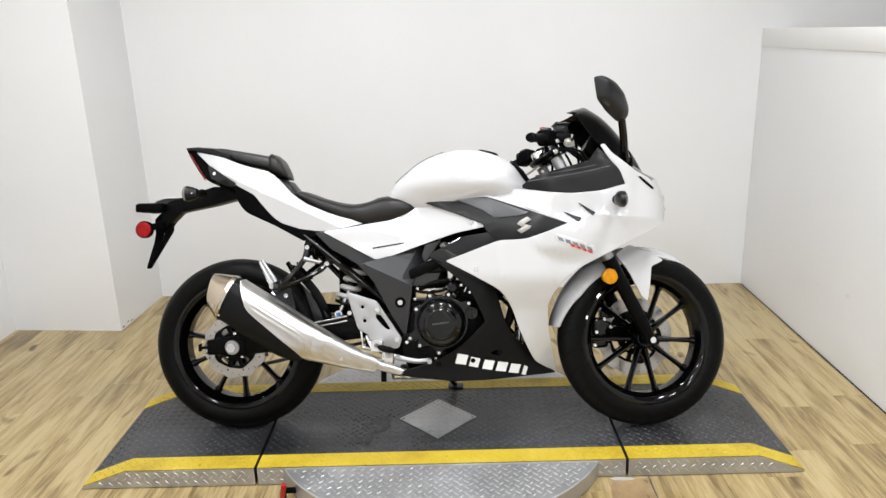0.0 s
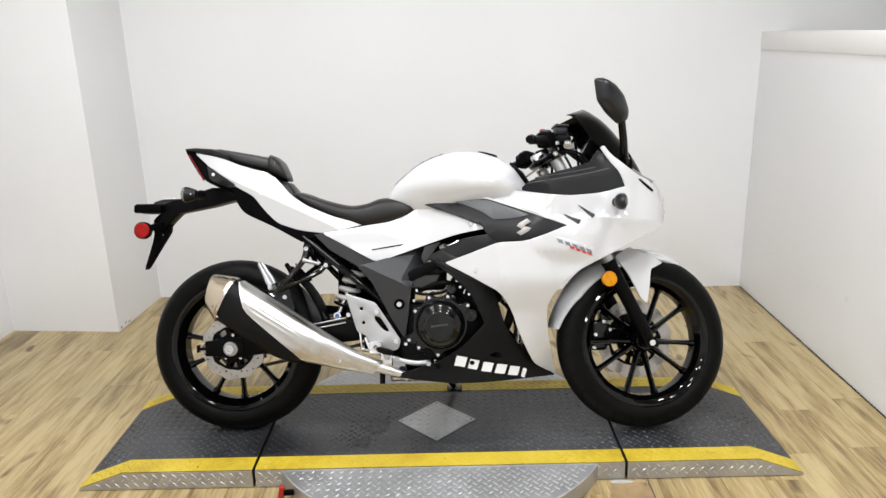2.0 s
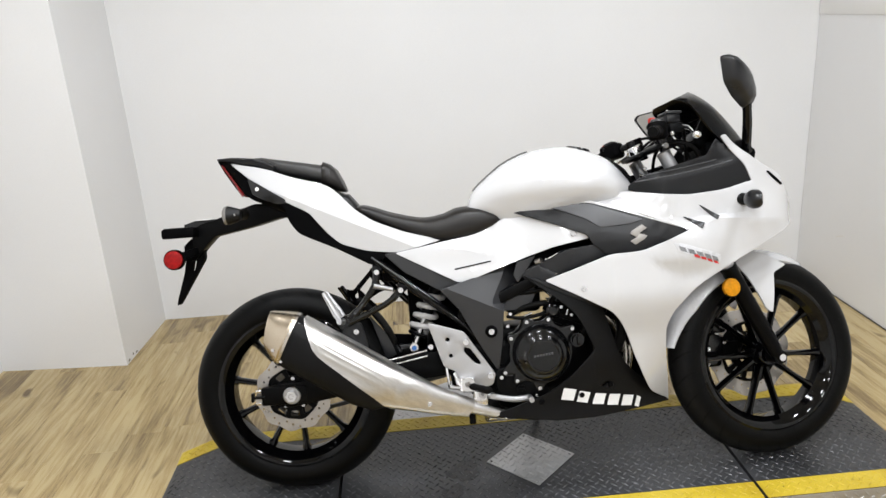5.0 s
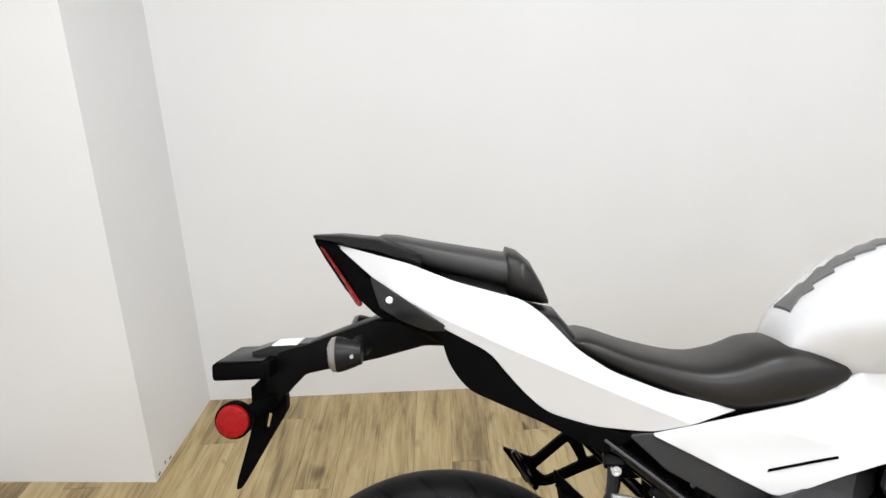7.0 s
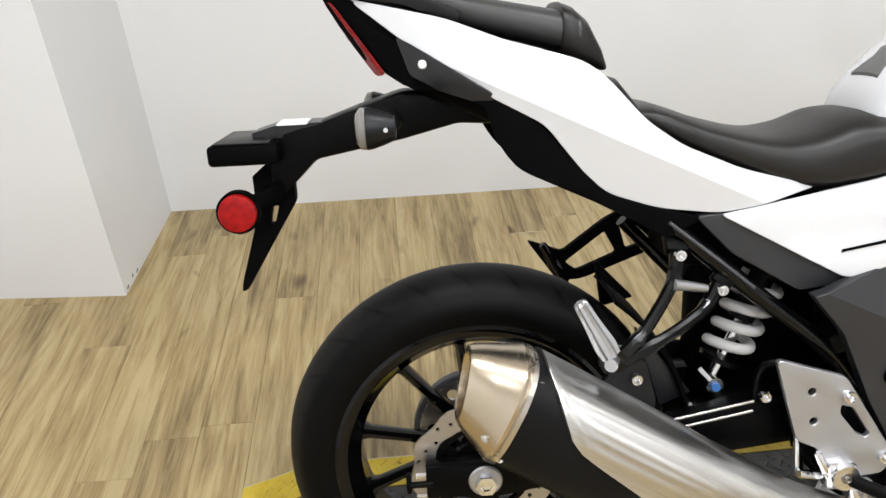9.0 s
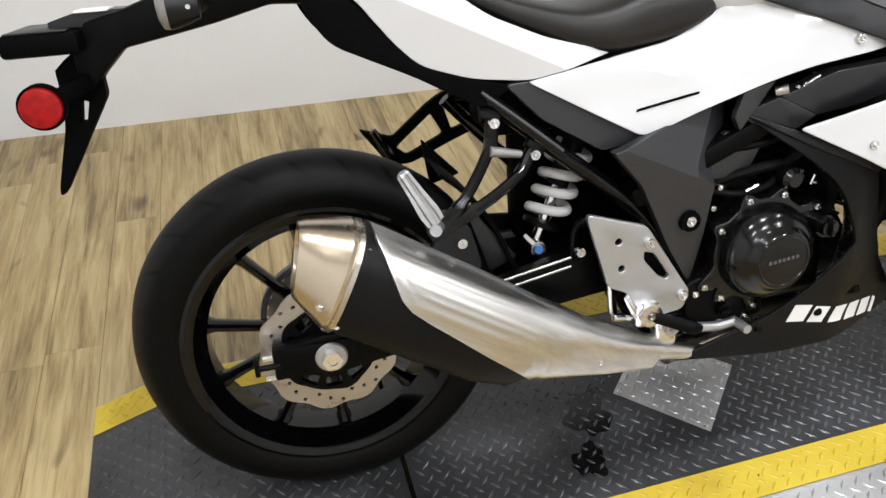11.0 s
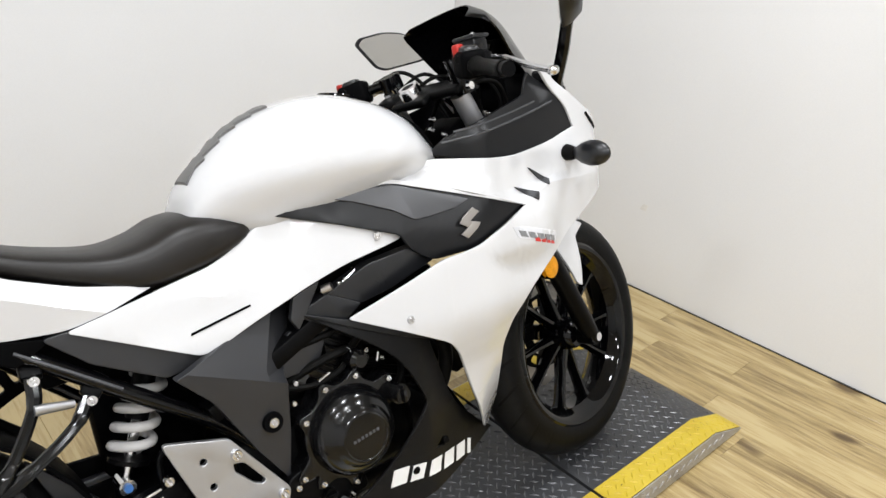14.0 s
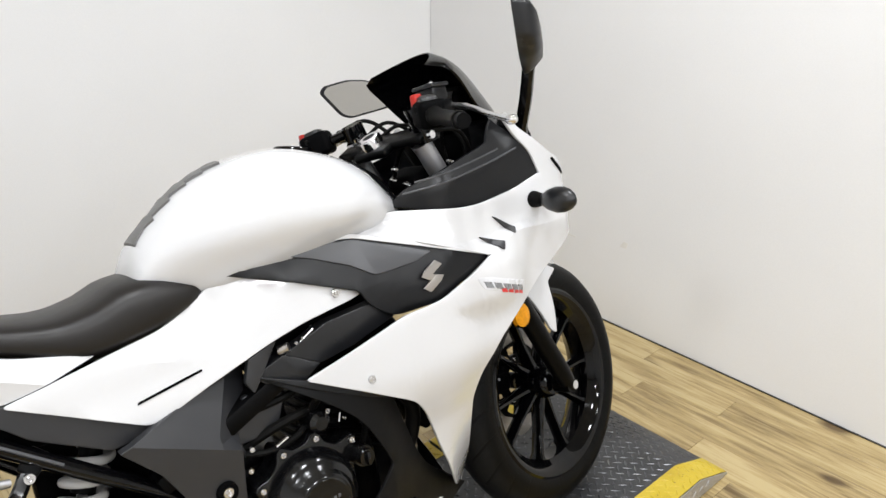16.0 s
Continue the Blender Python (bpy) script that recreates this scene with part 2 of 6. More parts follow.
def brushed():
    """Stainless steel with fine streaks along the silencer; coarse ones colour in its reflections."""
    m, t, b = nodes_of("brushed_stainless_steel")
    tc = t.nodes.new("ShaderNodeTexCoord")
    mp = t.nodes.new("ShaderNodeMapping")
    mp.inputs["Rotation"].default_value = (0, radians(-32.9), 0)
    mp2 = t.nodes.new("ShaderNodeMapping")
    mp2.inputs["Scale"].default_value = (1.2, 420, 420)
    n = t.nodes.new("ShaderNodeTexNoise")
    n.inputs["Scale"].default_value, n.inputs["Detail"].default_value = 1.0, 4
    link(t, tc.outputs["Object"], mp.inputs[0])
    link(t, mp.outputs[0], mp2.inputs[0])
    link(t, mp2.outputs[0], n.inputs["Vector"])
    # Coarse streaks: long bands of reflected light put into the base colour.
    mp3 = t.nodes.new("ShaderNodeMapping")
    mp3.inputs["Scale"].default_value = (0.8, 70, 70)
    link(t, mp.outputs[0], mp3.inputs[0])
    wide = t.nodes.new("ShaderNodeTexNoise")
    wide.inputs["Scale"].default_value, wide.inputs["Detail"].default_value = 1.0, 3
    link(t, mp3.outputs[0], wide.inputs["Vector"])
    both_ = t.nodes.new("ShaderNodeMath")
    both_.operation = "MULTIPLY_ADD"
    link(t, wide.outputs[0], both_.inputs[0])
    both_.inputs[1].default_value = 1.5
    link(t, n.outputs[0], both_.inputs[2])
    r = ramp(t, both_.outputs[0], [(0.3, (0.46, 0.447, 0.43)), (0.75, (0.66, 0.647, 0.63)), (1.0, (0.78, 0.765, 0.75))])
    r.inputs[0].default_value = 0.5
    half = t.nodes.new("ShaderNodeMath")
    half.operation = "MULTIPLY"
    link(t, both_.outputs[0], half.inputs[0])
    half.inputs[1].default_value = 0.5
    link(t, half.outputs[0], r.inputs[0])
    link(t, r.outputs[0], b.inputs["Base Color"])
    b.inputs["Anisotropic"].default_value = 0.6
    b.inputs["Metallic"].default_value = 1
    mr = t.nodes.new("ShaderNodeMapRange")
    mr.inputs["To Min"].default_value, mr.inputs["To Max"].default_value = 0.28, 0.40
    link(t, n.outputs[0], mr.inputs["Value"])
    link(t, mr.outputs[0], b.inputs["Roughness"])
    bump(t, b, n.outputs[0], 0.05, 0.0003)
    return m


YELLOW = chipped_yellow()
STEEL = brushed()
SMOKED, MIRROR, TYRE, WOOD = smoked(), mirror_glass(), tyre_rubber(), wood_floor()


# ---- building helpers ----
def finish(bm, sharp=35):
    bmesh.ops.remove_doubles(bm, verts=bm.verts, dist=1e-6)
    bmesh.ops.recalc_face_normals(bm, faces=bm.faces)
    lim = radians(sharp)
    for f in bm.faces:
        f.smooth = True
    for e in bm.edges:
        e.smooth = len(e.link_faces) == 2 and e.calc_face_angle(0) < lim
    return bm


def part(name, bm, material, parent=None, label="", sharp=35, clean=True):
    if clean:
        finish(bm, sharp)
    me = bpy.data.meshes.new(name)
    bm.to_mesh(me)
    bm.free()
    me.materials.append(material)
    ob = new(name, me)
    ob.parent = parent
    if label:
        ob["label"] = label
    return ob


def empty(name, parent=None, m=None):
    e = new(name)
    e.empty_display_size = 0.05
    e.parent = parent
    if m is not None:
        e.matrix_basis = m
    return e


def turned(bm, m):
    bmesh.ops.transform(bm, matrix=m, verts=bm.verts)
    return bm


def mirrored(bm):
    """A copy mirrored in the plane y = 0."""
    c = bm.copy()
    bmesh.ops.scale(c, vec=(1, -1, 1), verts=c.verts)
    bmesh.ops.reverse_faces(c, faces=c.faces)
    return c


def joined(*bms):
    out = bmesh.new()
    for b in bms:
        me = bpy.data.meshes.new("tmp")
        b.to_mesh(me)
        out.from_mesh(me)
        bpy.data.meshes.remove(me)
        b.free()
    return out


def block(lo, hi, bevel=0.004, seg=2):
    bm = bmesh.new()
    c = [(a + b) / 2 for a, b in zip(lo, hi)]
    d = [b - a for a, b in zip(lo, hi)]
    bmesh.ops.create_cube(bm, size=1, matrix=Matrix.Translation(c) @ Matrix.Diagonal((*d, 1)))
    if bevel:
        bmesh.ops.bevel(bm, geom=bm.edges[:], offset=min(bevel, min(d) * 0.45), segments=seg, affect="EDGES", profile=0.5)
    return bm


def ring_faces(bm, a, b, closed=True):
    n = len(a)
    for i in range(n if closed else n - 1):
        j = (i + 1) % n
        bm.faces.new((a[i], a[j], b[j], b[i]))


def loft(rings, cap=True, closed=True):
    bm = bmesh.new()
    vs = [[bm.verts.new(p) for p in r] for r in rings]
    for a, b in zip(vs, vs[1:]):
        ring_faces(bm, a, b, closed)
    if cap and closed:
        bm.faces.new(vs[0][::-1])
        bm.faces.new(vs[-1])
    return bm


def lathe(profile, seg=64, closed=False):
    """Turn (y, r) points about the y axis."""
    bm = bmesh.new()
    rings = []
    for k in range(seg):
        a = 2 * math.pi * k / seg
        rings.append([bm.verts.new((r * math.cos(a), y, r * math.sin(a))) for y, r in profile])
    for k in range(seg):
        ring_faces(bm, rings[k], rings[(k + 1) % seg], closed)
    bmesh.ops.remove_doubles(bm, verts=bm.verts, dist=1e-6)
    return bm


def tube(points, r, seg=10, cap=True):
    """A round bar along points; r is one radius or one for each point."""
    pts = [Vector(p) for p in points]
    rs = r if isinstance(r, (list, tuple)) else [r] * len(pts)
    up, rings = None, []
    for i, p in enumerate(pts):
        d = (pts[min(i + 1, len(pts) - 1)] - pts[max(i - 1, 0)]).normalized()
        if up is None:
            up = d.orthogonal().normalized()
        up = (up - d * up.dot(d)).normalized()
        side = d.cross(up)
        rings.append([p + (up * math.cos(2 * math.pi * k / seg) + side * math.sin(2 * math.pi * k / seg)) * rs[i] for k in range(seg)])
    return loft(rings, cap)


def smooth_line(points, n=6):
    """Catmull-Rom through the points."""
    p = [Vector(q) for q in points]
    p = [p[0] * 2 - p[1]] + p + [p[-1] * 2 - p[-2]]
    out = []
    for i in range(1, len(p) - 2):
        for k in range(n):
            t = k / n
            a, b, c, d = p[i - 1], p[i], p[i + 1], p[i + 2]
            out.append(0.5 * ((2 * b) + (c - a) * t + (2 * a - 5 * b + 4 * c - d) * t * t + (3 * b - a - 3 * c + d) * t ** 3))
    out.append(p[-2])
    return out


def bar(a, b, wide, deep, bevel=0.003, up=(0, 0, 1)):
    """A rectangular bar from a to b."""
    a, b = Vector(a), Vector(b)
    d = b - a
    bm = block((-wide / 2, -deep / 2, 0), (wide / 2, deep / 2, d.length), bevel)
    z = d.normalized()
    y = Vector(up).cross(z)
    y = y.normalized() if y.length > 1e-4 else z.orthogonal().normalized()
    x = y.cross(z)
    return turned(bm, Matrix.Translation(a) @ Matrix((x, y, z)).transposed().to_4x4())


def rod(a, b, r, seg=14, bevel=0.0):
    bm = tube([a, b], r, seg)
    if bevel:
        bmesh.ops.bevel(bm, geom=[e for e in bm.edges if len(e.link_faces) == 2 and e.calc_face_angle(0) > 1.0], offset=bevel, segments=2, affect="EDGES", profile=0.5)
    return bm


def eased(pts, r):
    """The outline with every corner drawn round, tight at sharp tips and wide along a sweep."""
    out = []
    for i, p in enumerate(pts):
        a, b, c = Vector(pts[i - 1]), Vector(p), Vector(pts[(i + 1) % len(pts)])
        d1, d2 = a - b, c - b
        if d1.length < 1e-6 or d2.length < 1e-6:
            continue
        turn = math.degrees(d1.angle(d2))
        if turn > 176:
            out.append(tuple(p))
            continue
        want = r * (2.0 if turn > 135 else 1.0 if turn > 85 else 0.4)
        k = min(want, d1.length * 0.46, d2.length * 0.46)
        s, e = b + d1.normalized() * k, b + d2.normalized() * k
        n = 2 if k < 0.003 else 3 if turn > 150 else 4
        for j in range(n + 1):
            t = j / n
            out.append(tuple(s * (1 - t) ** 2 + b * 2 * t * (1 - t) + e * t * t))
    return out


def sheet(outline, ysurf, thick=0.004, holes=(), step=0.03, bevel=0.0016, corner=0.009, folds=()):
    """A moulded panel: an outline in x and z laid on the surface y = ysurf(x, z), with thickness towards the bike's middle (+y) and a rolled edge.
    folds: lines ((x, z), (x, z)) along which the surface may be creased."""
    bm = bmesh.new()
    if bevel and corner:
        outline = eased(outline, corner)
    for loop in (outline, *holes):
        vs = [bm.verts.new((x, 0, z)) for x, z in loop]
        for i in range(len(vs)):
            bm.edges.new((vs[i], vs[(i + 1) % len(vs)]))
    bmesh.ops.triangle_fill(bm, edges=bm.edges[:], use_beauty=True, use_dissolve=False)

    def cut(co, no):
        bmesh.ops.bisect_plane(bm, geom=bm.verts[:] + bm.edges[:] + bm.faces[:], dist=1e-5, plane_co=co, plane_no=no)
    for (xa, za), (xb, zb) in folds:
        cut((xa, 0, za), Vector((za - zb, 0, xb - xa)).normalized())
    if step:
        for ax, no in ((0, (1, 0, 0)), (2, (0, 0, 1))):
            cs = [v.co[ax] for v in bm.verts]
            c = math.floor(min(cs) / step) * step + step
            while c < max(cs):
                cut((c if ax == 0 else 0, 0, c if ax == 2 else 0), no)
                c += step
    bmesh.ops.remove_doubles(bm, verts=bm.verts, dist=2e-4)
    for f in bm.faces:
        f.normal_update()
        if f.normal.y > 0:
            f.normal_flip()
    front = bm.faces[:]
    edge = [e for e in bm.edges if len(e.link_faces) == 1]
    away = {}
    for e in edge:
        c = e.link_faces[0].calc_center_median()
        a, b = e.verts
        d = b.co - a.co
        n = Vector((-d.z, 0, d.x)).normalized()
        if n.dot(c - a.co) > 0:
            n = -n
        for v in (a, b):
            away.setdefault(v, []).append(n)
    for v in bm.verts:
        v.co.y = ysurf(v.co.x, v.co.z)
    back = {v: bm.verts.new((v.co.x, v.co.y + thick, v.co.z)) for v in bm.verts[:]}
    for f in front:
        bm.faces.new([back[v] for v in reversed(f.verts)])
    rings = {}
    for v, ns in away.items():
        o = sum(ns, Vector())
        o = o.normalized() / max(0.6, o.length / len(ns)) if o.length > 1e-6 else Vector()
        row = [v]
        if bevel:
            r = min(bevel, thick * 0.45)
            for a in (22.5, 45, 67.5, 90):
                row.append(bm.verts.new(v.co + o * (r * math.sin(radians(a))) + Vector((0, r * (1 - math.cos(radians(a))), 0))))
            row.append(bm.verts.new(v.co + o * r + Vector((0, thick, 0))))
        rings[v] = row + [back[v]]
    for e in edge:
        f = e.link_faces[0]
        a, b = e.verts
        ra, rb = rings[a], rings[b]
        for k in range(len(ra) - 1):
            bm.faces.new((rb[k], ra[k], ra[k + 1], rb[k + 1]))
    return bm


def rounded(pts, r=0.006, n=3):
    """The outline with its corners rounded."""
    out = []
    for i, p in enumerate(pts):
        a, b, c = Vector(pts[i - 1]), Vector(p), Vector(pts[(i + 1) % len(pts)])
        d1, d2 = (a - b), (c - b)
        k = min(r, d1.length * 0.4, d2.length * 0.4)
        s, e = b + d1.normalized() * k, b + d2.normalized() * k
        for j in range(n + 1):
            t = j / n
            out.append(tuple(s * (1 - t) ** 2 + b * 2 * t * (1 - t) + e * t * t))
    return out


def circle(cx, cz, r, n=14):
    return [(cx + r * math.cos(2 * math.pi * k / n), cz + r * math.sin(2 * math.pi * k / n)) for k in range(n)]


def clamp(v, a=0.0, b=1.0):
    return max(a, min(b, v))


def ease(v):
    v = clamp(v)
    return v * v * (3 - 2 * v)


def curve_of(*pts):
    """A smooth function through (x, value) points."""
    sl = []
    for i in range(len(pts)):
        a, b = pts[max(0, i - 1)], pts[min(len(pts) - 1, i + 1)]
        sl.append((b[1] - a[1]) / (b[0] - a[0]))

    def f(x):
        if x <= pts[0][0]:
            return pts[0][1]
        for i, ((x0, v0), (x1, v1)) in enumerate(zip(pts, pts[1:])):
            if x <= x1:
                h = x1 - x0
                t = (x - x0) / h
                return v0 * (2 * t ** 3 - 3 * t * t + 1) + sl[i] * h * (t ** 3 - 2 * t * t + t) + v1 * (3 * t * t - 2 * t ** 3) + sl[i + 1] * h * (t ** 3 - t * t)
        return pts[-1][1]
    return f


def rounded_section(x, hw, top, bot, power=2.6, n=28, y0=0.0):
    """A closed ring at x: a soft rectangle from bot to top, hw to either side."""
    zc, hh, out = (top + bot) / 2, (top - bot) / 2, []
    for k in range(n):
        a = 2 * math.pi * k / n
        c, s = math.cos(a), math.sin(a)
        out.append((x, y0 + math.copysign(abs(c) ** (2 / power), c) * hw, zc + math.copysign(abs(s) ** (2 / power), s) * hh))
    return out


def bolt(at, r=0.007, h=0.006, side=-1):
    """A hexagon socket bolt head that points along y."""
    bm = lathe([(0, 0), (0, r * 0.45), (-0.6 * h, r * 0.45)][::-1] + [(0, r * 0.45), (0, r * 0.9), (h * 0.25, r), (h, r)], 12)
    bmesh.ops.scale(bm, vec=(1, -side, 1), verts=bm.verts)
    return turned(bm, Matrix.Translation(at))


def scaled_lug(length, wide, high):
    return [(-length / 2, 0, 0), (0, -wide / 2, 0), (length / 2, 0, 0), (0, wide / 2, 0), (-length * 0.22, 0, high), (length * 0.22, 0, high)]


LUG_FACES = [(0, 1, 5, 4), (1, 2, 5), (2, 3, 5), (3, 0, 4, 5)]


def tread(inside, x0, x1, y0, y1, z, pitch=0.032, m=Matrix(), turn=45):
    """Raised tread lugs in basket weave over the part of a plane where inside(x, y) holds, as one mesh."""
    verts, faces = [], []
    lug = scaled_lug(0.0255, 0.0074, 0.0021)
    cx, cy, reach = (x0 + x1) / 2, (y0 + y1) / 2, math.hypot(x1 - x0, y1 - y0) / 2
    n = int(reach / pitch) + 1
    ct, st = math.cos(radians(turn - 45)), math.sin(radians(turn - 45))
    for i in range(-2 * n, 2 * n + 1):
        for j in range(-n, n + 1):
            u, v = i * pitch / 2, (j + 0.5 * (i % 2)) * pitch
            x, y = cx + u * ct - v * st, cy + u * st + v * ct
            if x0 < x < x1 and y0 < y < y1 and inside(x, y):
                a = radians(turn - 90 if i % 2 else turn)
                c, q = math.cos(a), math.sin(a)
                base = len(verts)
                verts += [tuple(m @ Vector((x + px * c - py * q, y + px * q + py * c, z + pz))) for px, py, pz in lug]
                faces += [tuple(base + k for k in f) for f in LUG_FACES]
    return verts, faces


def lugs(name, data, material, parent):
    me = bpy.data.meshes.new(name)
    me.from_pydata(data[0], [], data[1])
    me.materials.append(material)
    ob = new(name, me)
    ob.parent = parent
    ob["kind"] = "stuff"
    return ob


# ---- the room ----
BACK_Y, LEFT_X, FRONT_Y, FAR_X = 1.487, -2.235, -4.4, 3.5
BACK_TURN = -0.0103
back = block((LEFT_X - 0.12, BACK_Y, 0), (FAR_X, BACK_Y + 0.16, CEIL), 0)
for v in back.verts:
    v.co.y += BACK_TURN * v.co.x
tagged(part("wall_back", back, WALL), "plain off-white painted plaster back wall", "wall", kind="structure")
tagged(part("wall_left", block((LEFT_X - 0.12, FRONT_Y, 0), (LEFT_X, BACK_Y, CEIL), 0), WALL), "plain off-white painted side wall", "wall", kind="structure")
tagged(part("wall_front", block((LEFT_X - 0.12, FRONT_Y - 0.12, 0), (FAR_X, FRONT_Y, CEIL), 0), WALL), "plain off-white painted wall", "wall", kind="structure")
tagged(part("wall_far", block((FAR_X, FRONT_Y - 0.12, 0), (FAR_X + 0.12, BACK_Y + 0.12, CEIL), 0), WALL), "plain off-white painted wall", "wall", kind="structure")
tagged(part("ceiling", block((LEFT_X - 0.12, FRONT_Y - 0.12, CEIL), (FAR_X + 0.12, BACK_Y + 0.12, CEIL + 0.1), 0), CEILING), "plain white ceiling", "ceiling", kind="structure")

# the boxed-out pier in the corner stands a little askew
pier = block((LEFT_X + 0.001, 0.990, 0.0), (-1.659, BACK_Y + 0.1, CEIL), 0)
for v in pier.verts:
    if v.co.x > -2:
        v.co.x += 0.029 if v.co.y > 1.2 else 0
    elif v.co.y < 1.2:
        v.co.y += 0.05
pier_wall = part("wall_pier", pier, WALL)
tagged(pier_wall, "boxed-out off-white corner pier with scuffed edge", "pier", kind="structure")

for y, z, w, h in ((1.02, 0.012, 0.010, 0.005), (1.07, 0.020, 0.006, 0.006), (1.11, 0.012, 0.012, 0.004)):
    x = -1.659 + 0.029 * (y - 0.99) / 0.597 + 0.0004
    part("scuff", turned(sheet(rounded([(-w, -h), (w, -h * 0.5), (w * 0.7, h), (-w * 0.8, h * 0.6)], 0.002), lambda u, v: 0, 0.0008, step=0, bevel=0), Matrix.Translation((x, y, z)) @ Matrix.Rotation(radians(90), 4, "Z")), DIRT, pier_wall)
# the low partition that runs slightly askew, with a cap board
PA, PB = Vector((1.712, 1.467, 0)), Vector((1.598, FRONT_Y + 0.002, 0))
RUN = (PB - PA).normalized()
OUT = Vector((-RUN.y, RUN.x, 0))
if OUT.x < 0:
    OUT = -OUT
LEN = (PB - PA).length
PART_M = Matrix((RUN, OUT, Vector((0, 0, 1)))).transposed().to_4x4()
PART_M.translation = PA

partition = part("wall_right", turned(block((0.0, 0, 0), (LEN - 0.01, 0.1, 1.345), 0), PART_M), WALL)
tagged(partition, "low off-white painted partition wall with faint scuffs", "wall", kind="structure")
cap = part("trim", turned(block((0.0, -0.006, 1.311), (LEN - 0.01, 0.12, 1.402), 0.003), PART_M), TRIM)
tagged(cap, "white painted cap board along the low partition", "trim", kind="structure")
tagged(part("joint_line", turned(block((0.02, -0.006, 0.0), (LEN - 0.03, -0.0005, 0.003), 0), PART_M), LINE), "dark gap where the partition meets the floor", "joint", kind="structure")
for a, h, w, hh, tilt in ((0.36, 0.30, 0.035, 0.004, -18), (0.88, 0.30, 0.02, 0.003, 5), (1.13, 0.336, 0.014, 0.017, 20)):
    m = PART_M @ pose(a, -0.0012, h, 0, tilt, 0)
    part("scuff", turned(sheet(rounded([(-w, -hh), (w, -hh * 0.4), (w * 0.8, hh), (-w * 0.6, hh * 0.7)], 0.004), lambda x, z: 0, 0.001, step=0, bevel=0), m), SCUFF, partition)

# ---- ceiling lamps ----
for lx, ly in LAMP_SPOTS:
    base = empty("ceiling_lamp", None, pose(lx, ly, CEIL))
    tagged(base, "round white surface-mounted ceiling lamp", "ceiling lamp", "ceiling lamps")
    part("housing", turned(lathe([(-0.005, 0), (-0.005, 0.15), (0.03, 0.16), (0.045, 0.155), (0.045, 0.14), (0.03, 0.138), (0.03, 0)], 32), pose(0, 0, 0, -90, 0, 0)), BULB, base)
    lamp = bpy.data.lights.new("lamp", "AREA")
    lamp.shape, lamp.size, lamp.energy, lamp.color = "DISK", 0.24, LAMP_WATTS, (0.935, 0.962, 1.0)
    lo = new("lamp", lamp)
    lo.parent = base
    lo.matrix_basis = pose(0, 0, -0.06)

# ---- the tread-plate platform ----
DK = 0.0631
YF, YB, XS, XE = -0.3896, 0.207, 1.052, 1.203
platform = empty("display_platform")
tagged(platform, "low black tread-plate display ramp with yellow edges", "platform")
SEAM = 0.616


def deck_ring(x, ya, yb, top, bottom=0.0):
    return [(x, ya, bottom), (x, yb, bottom), (x, yb, top), (x, ya, top)]


def deck_section(x0, x1, h0, h1):
    return loft([deck_ring(x0, YF, YB, h0), deck_ring(x1, YF, YB, h1)])


GAP = 0.005
mid = part("middle_deck", deck_section(-SEAM + GAP, SEAM - GAP, DK, DK), DECK, platform, "black coated tread plate")
for s in (-1, 1):
    ramp_bm = loft([deck_ring(s * (SEAM + GAP), YF, YB, DK), deck_ring(s * XS, YF, YB, DK), deck_ring(s * XE, YF, YB, 0.008)])
    part("ramp_deck", ramp_bm, DECK, platform, "black coated tread plate that slopes to the floor")


def deck_height(x):
    return DK if abs(x) < XS else DK + (0.008 - DK) * (abs(x) - XS) / (XE - XS)


def strip(x0, x1, ya, yb, lift=0.0022):
    xs = [x0] + [v for v in (-XS, XS) if min(x0, x1) < v < max(x0, x1)] + [x1]
    rings = [[(x, ya, deck_height(x) + 0.0004), (x, yb, deck_height(x) + 0.0004), (x, yb, deck_height(x) + lift), (x, ya, deck_height(x) + lift)] for x in xs]
    return loft(rings)


EDGES = ((-XE, -SEAM - GAP), (-SEAM + GAP, SEAM - GAP), (SEAM + GAP, XE))
for x0, x1 in EDGES:
    part("yellow_edge", strip(x0, x1, YF - 0.002, YF + 0.073), YELLOW, platform, "yellow painted edge")
    part("yellow_edge", strip(x0, x1, YB - 0.073, YB + 0.002), YELLOW, platform, "yellow painted edge")


def skirt(x0, x1, y, out):
    xs = [x0] + [v for v in (-XS, XS) if x0 < v < x1] + [x1]
    rings = [[(x, y, 0.002), (x, y + out, 0.002), (x, y + out, max(0.004, deck_height(x) - 0.0005)), (x, y, max(0.004, deck_height(x) - 0.0005))] for x in xs]
    return loft(rings)


for x0, x1 in EDGES:
    for y, out in ((YF - 0.003, -0.003), (YB + 0.003, 0.003)):
        part("side_plate", skirt(x0, x1, y, out), PLATE, platform, "bare galvanised tread plate")
SK = Matrix(((1, 0, 0, 0), (0, 0, -1, YF - 0.0062), (0, 1, 0, 0), (0, 0, 0, 1)))
lugs("side_tread", tread(lambda x, y: y < deck_height(x) - 0.01 and abs(abs(x) - SEAM) > 0.02, -XE, XE, 0.003, DK, 0, 0.032, SK), PLATE, platform)


def on_slope(data):
    v, f = data
    return [(x, y, deck_height(x) + z) for x, y, z in v], f


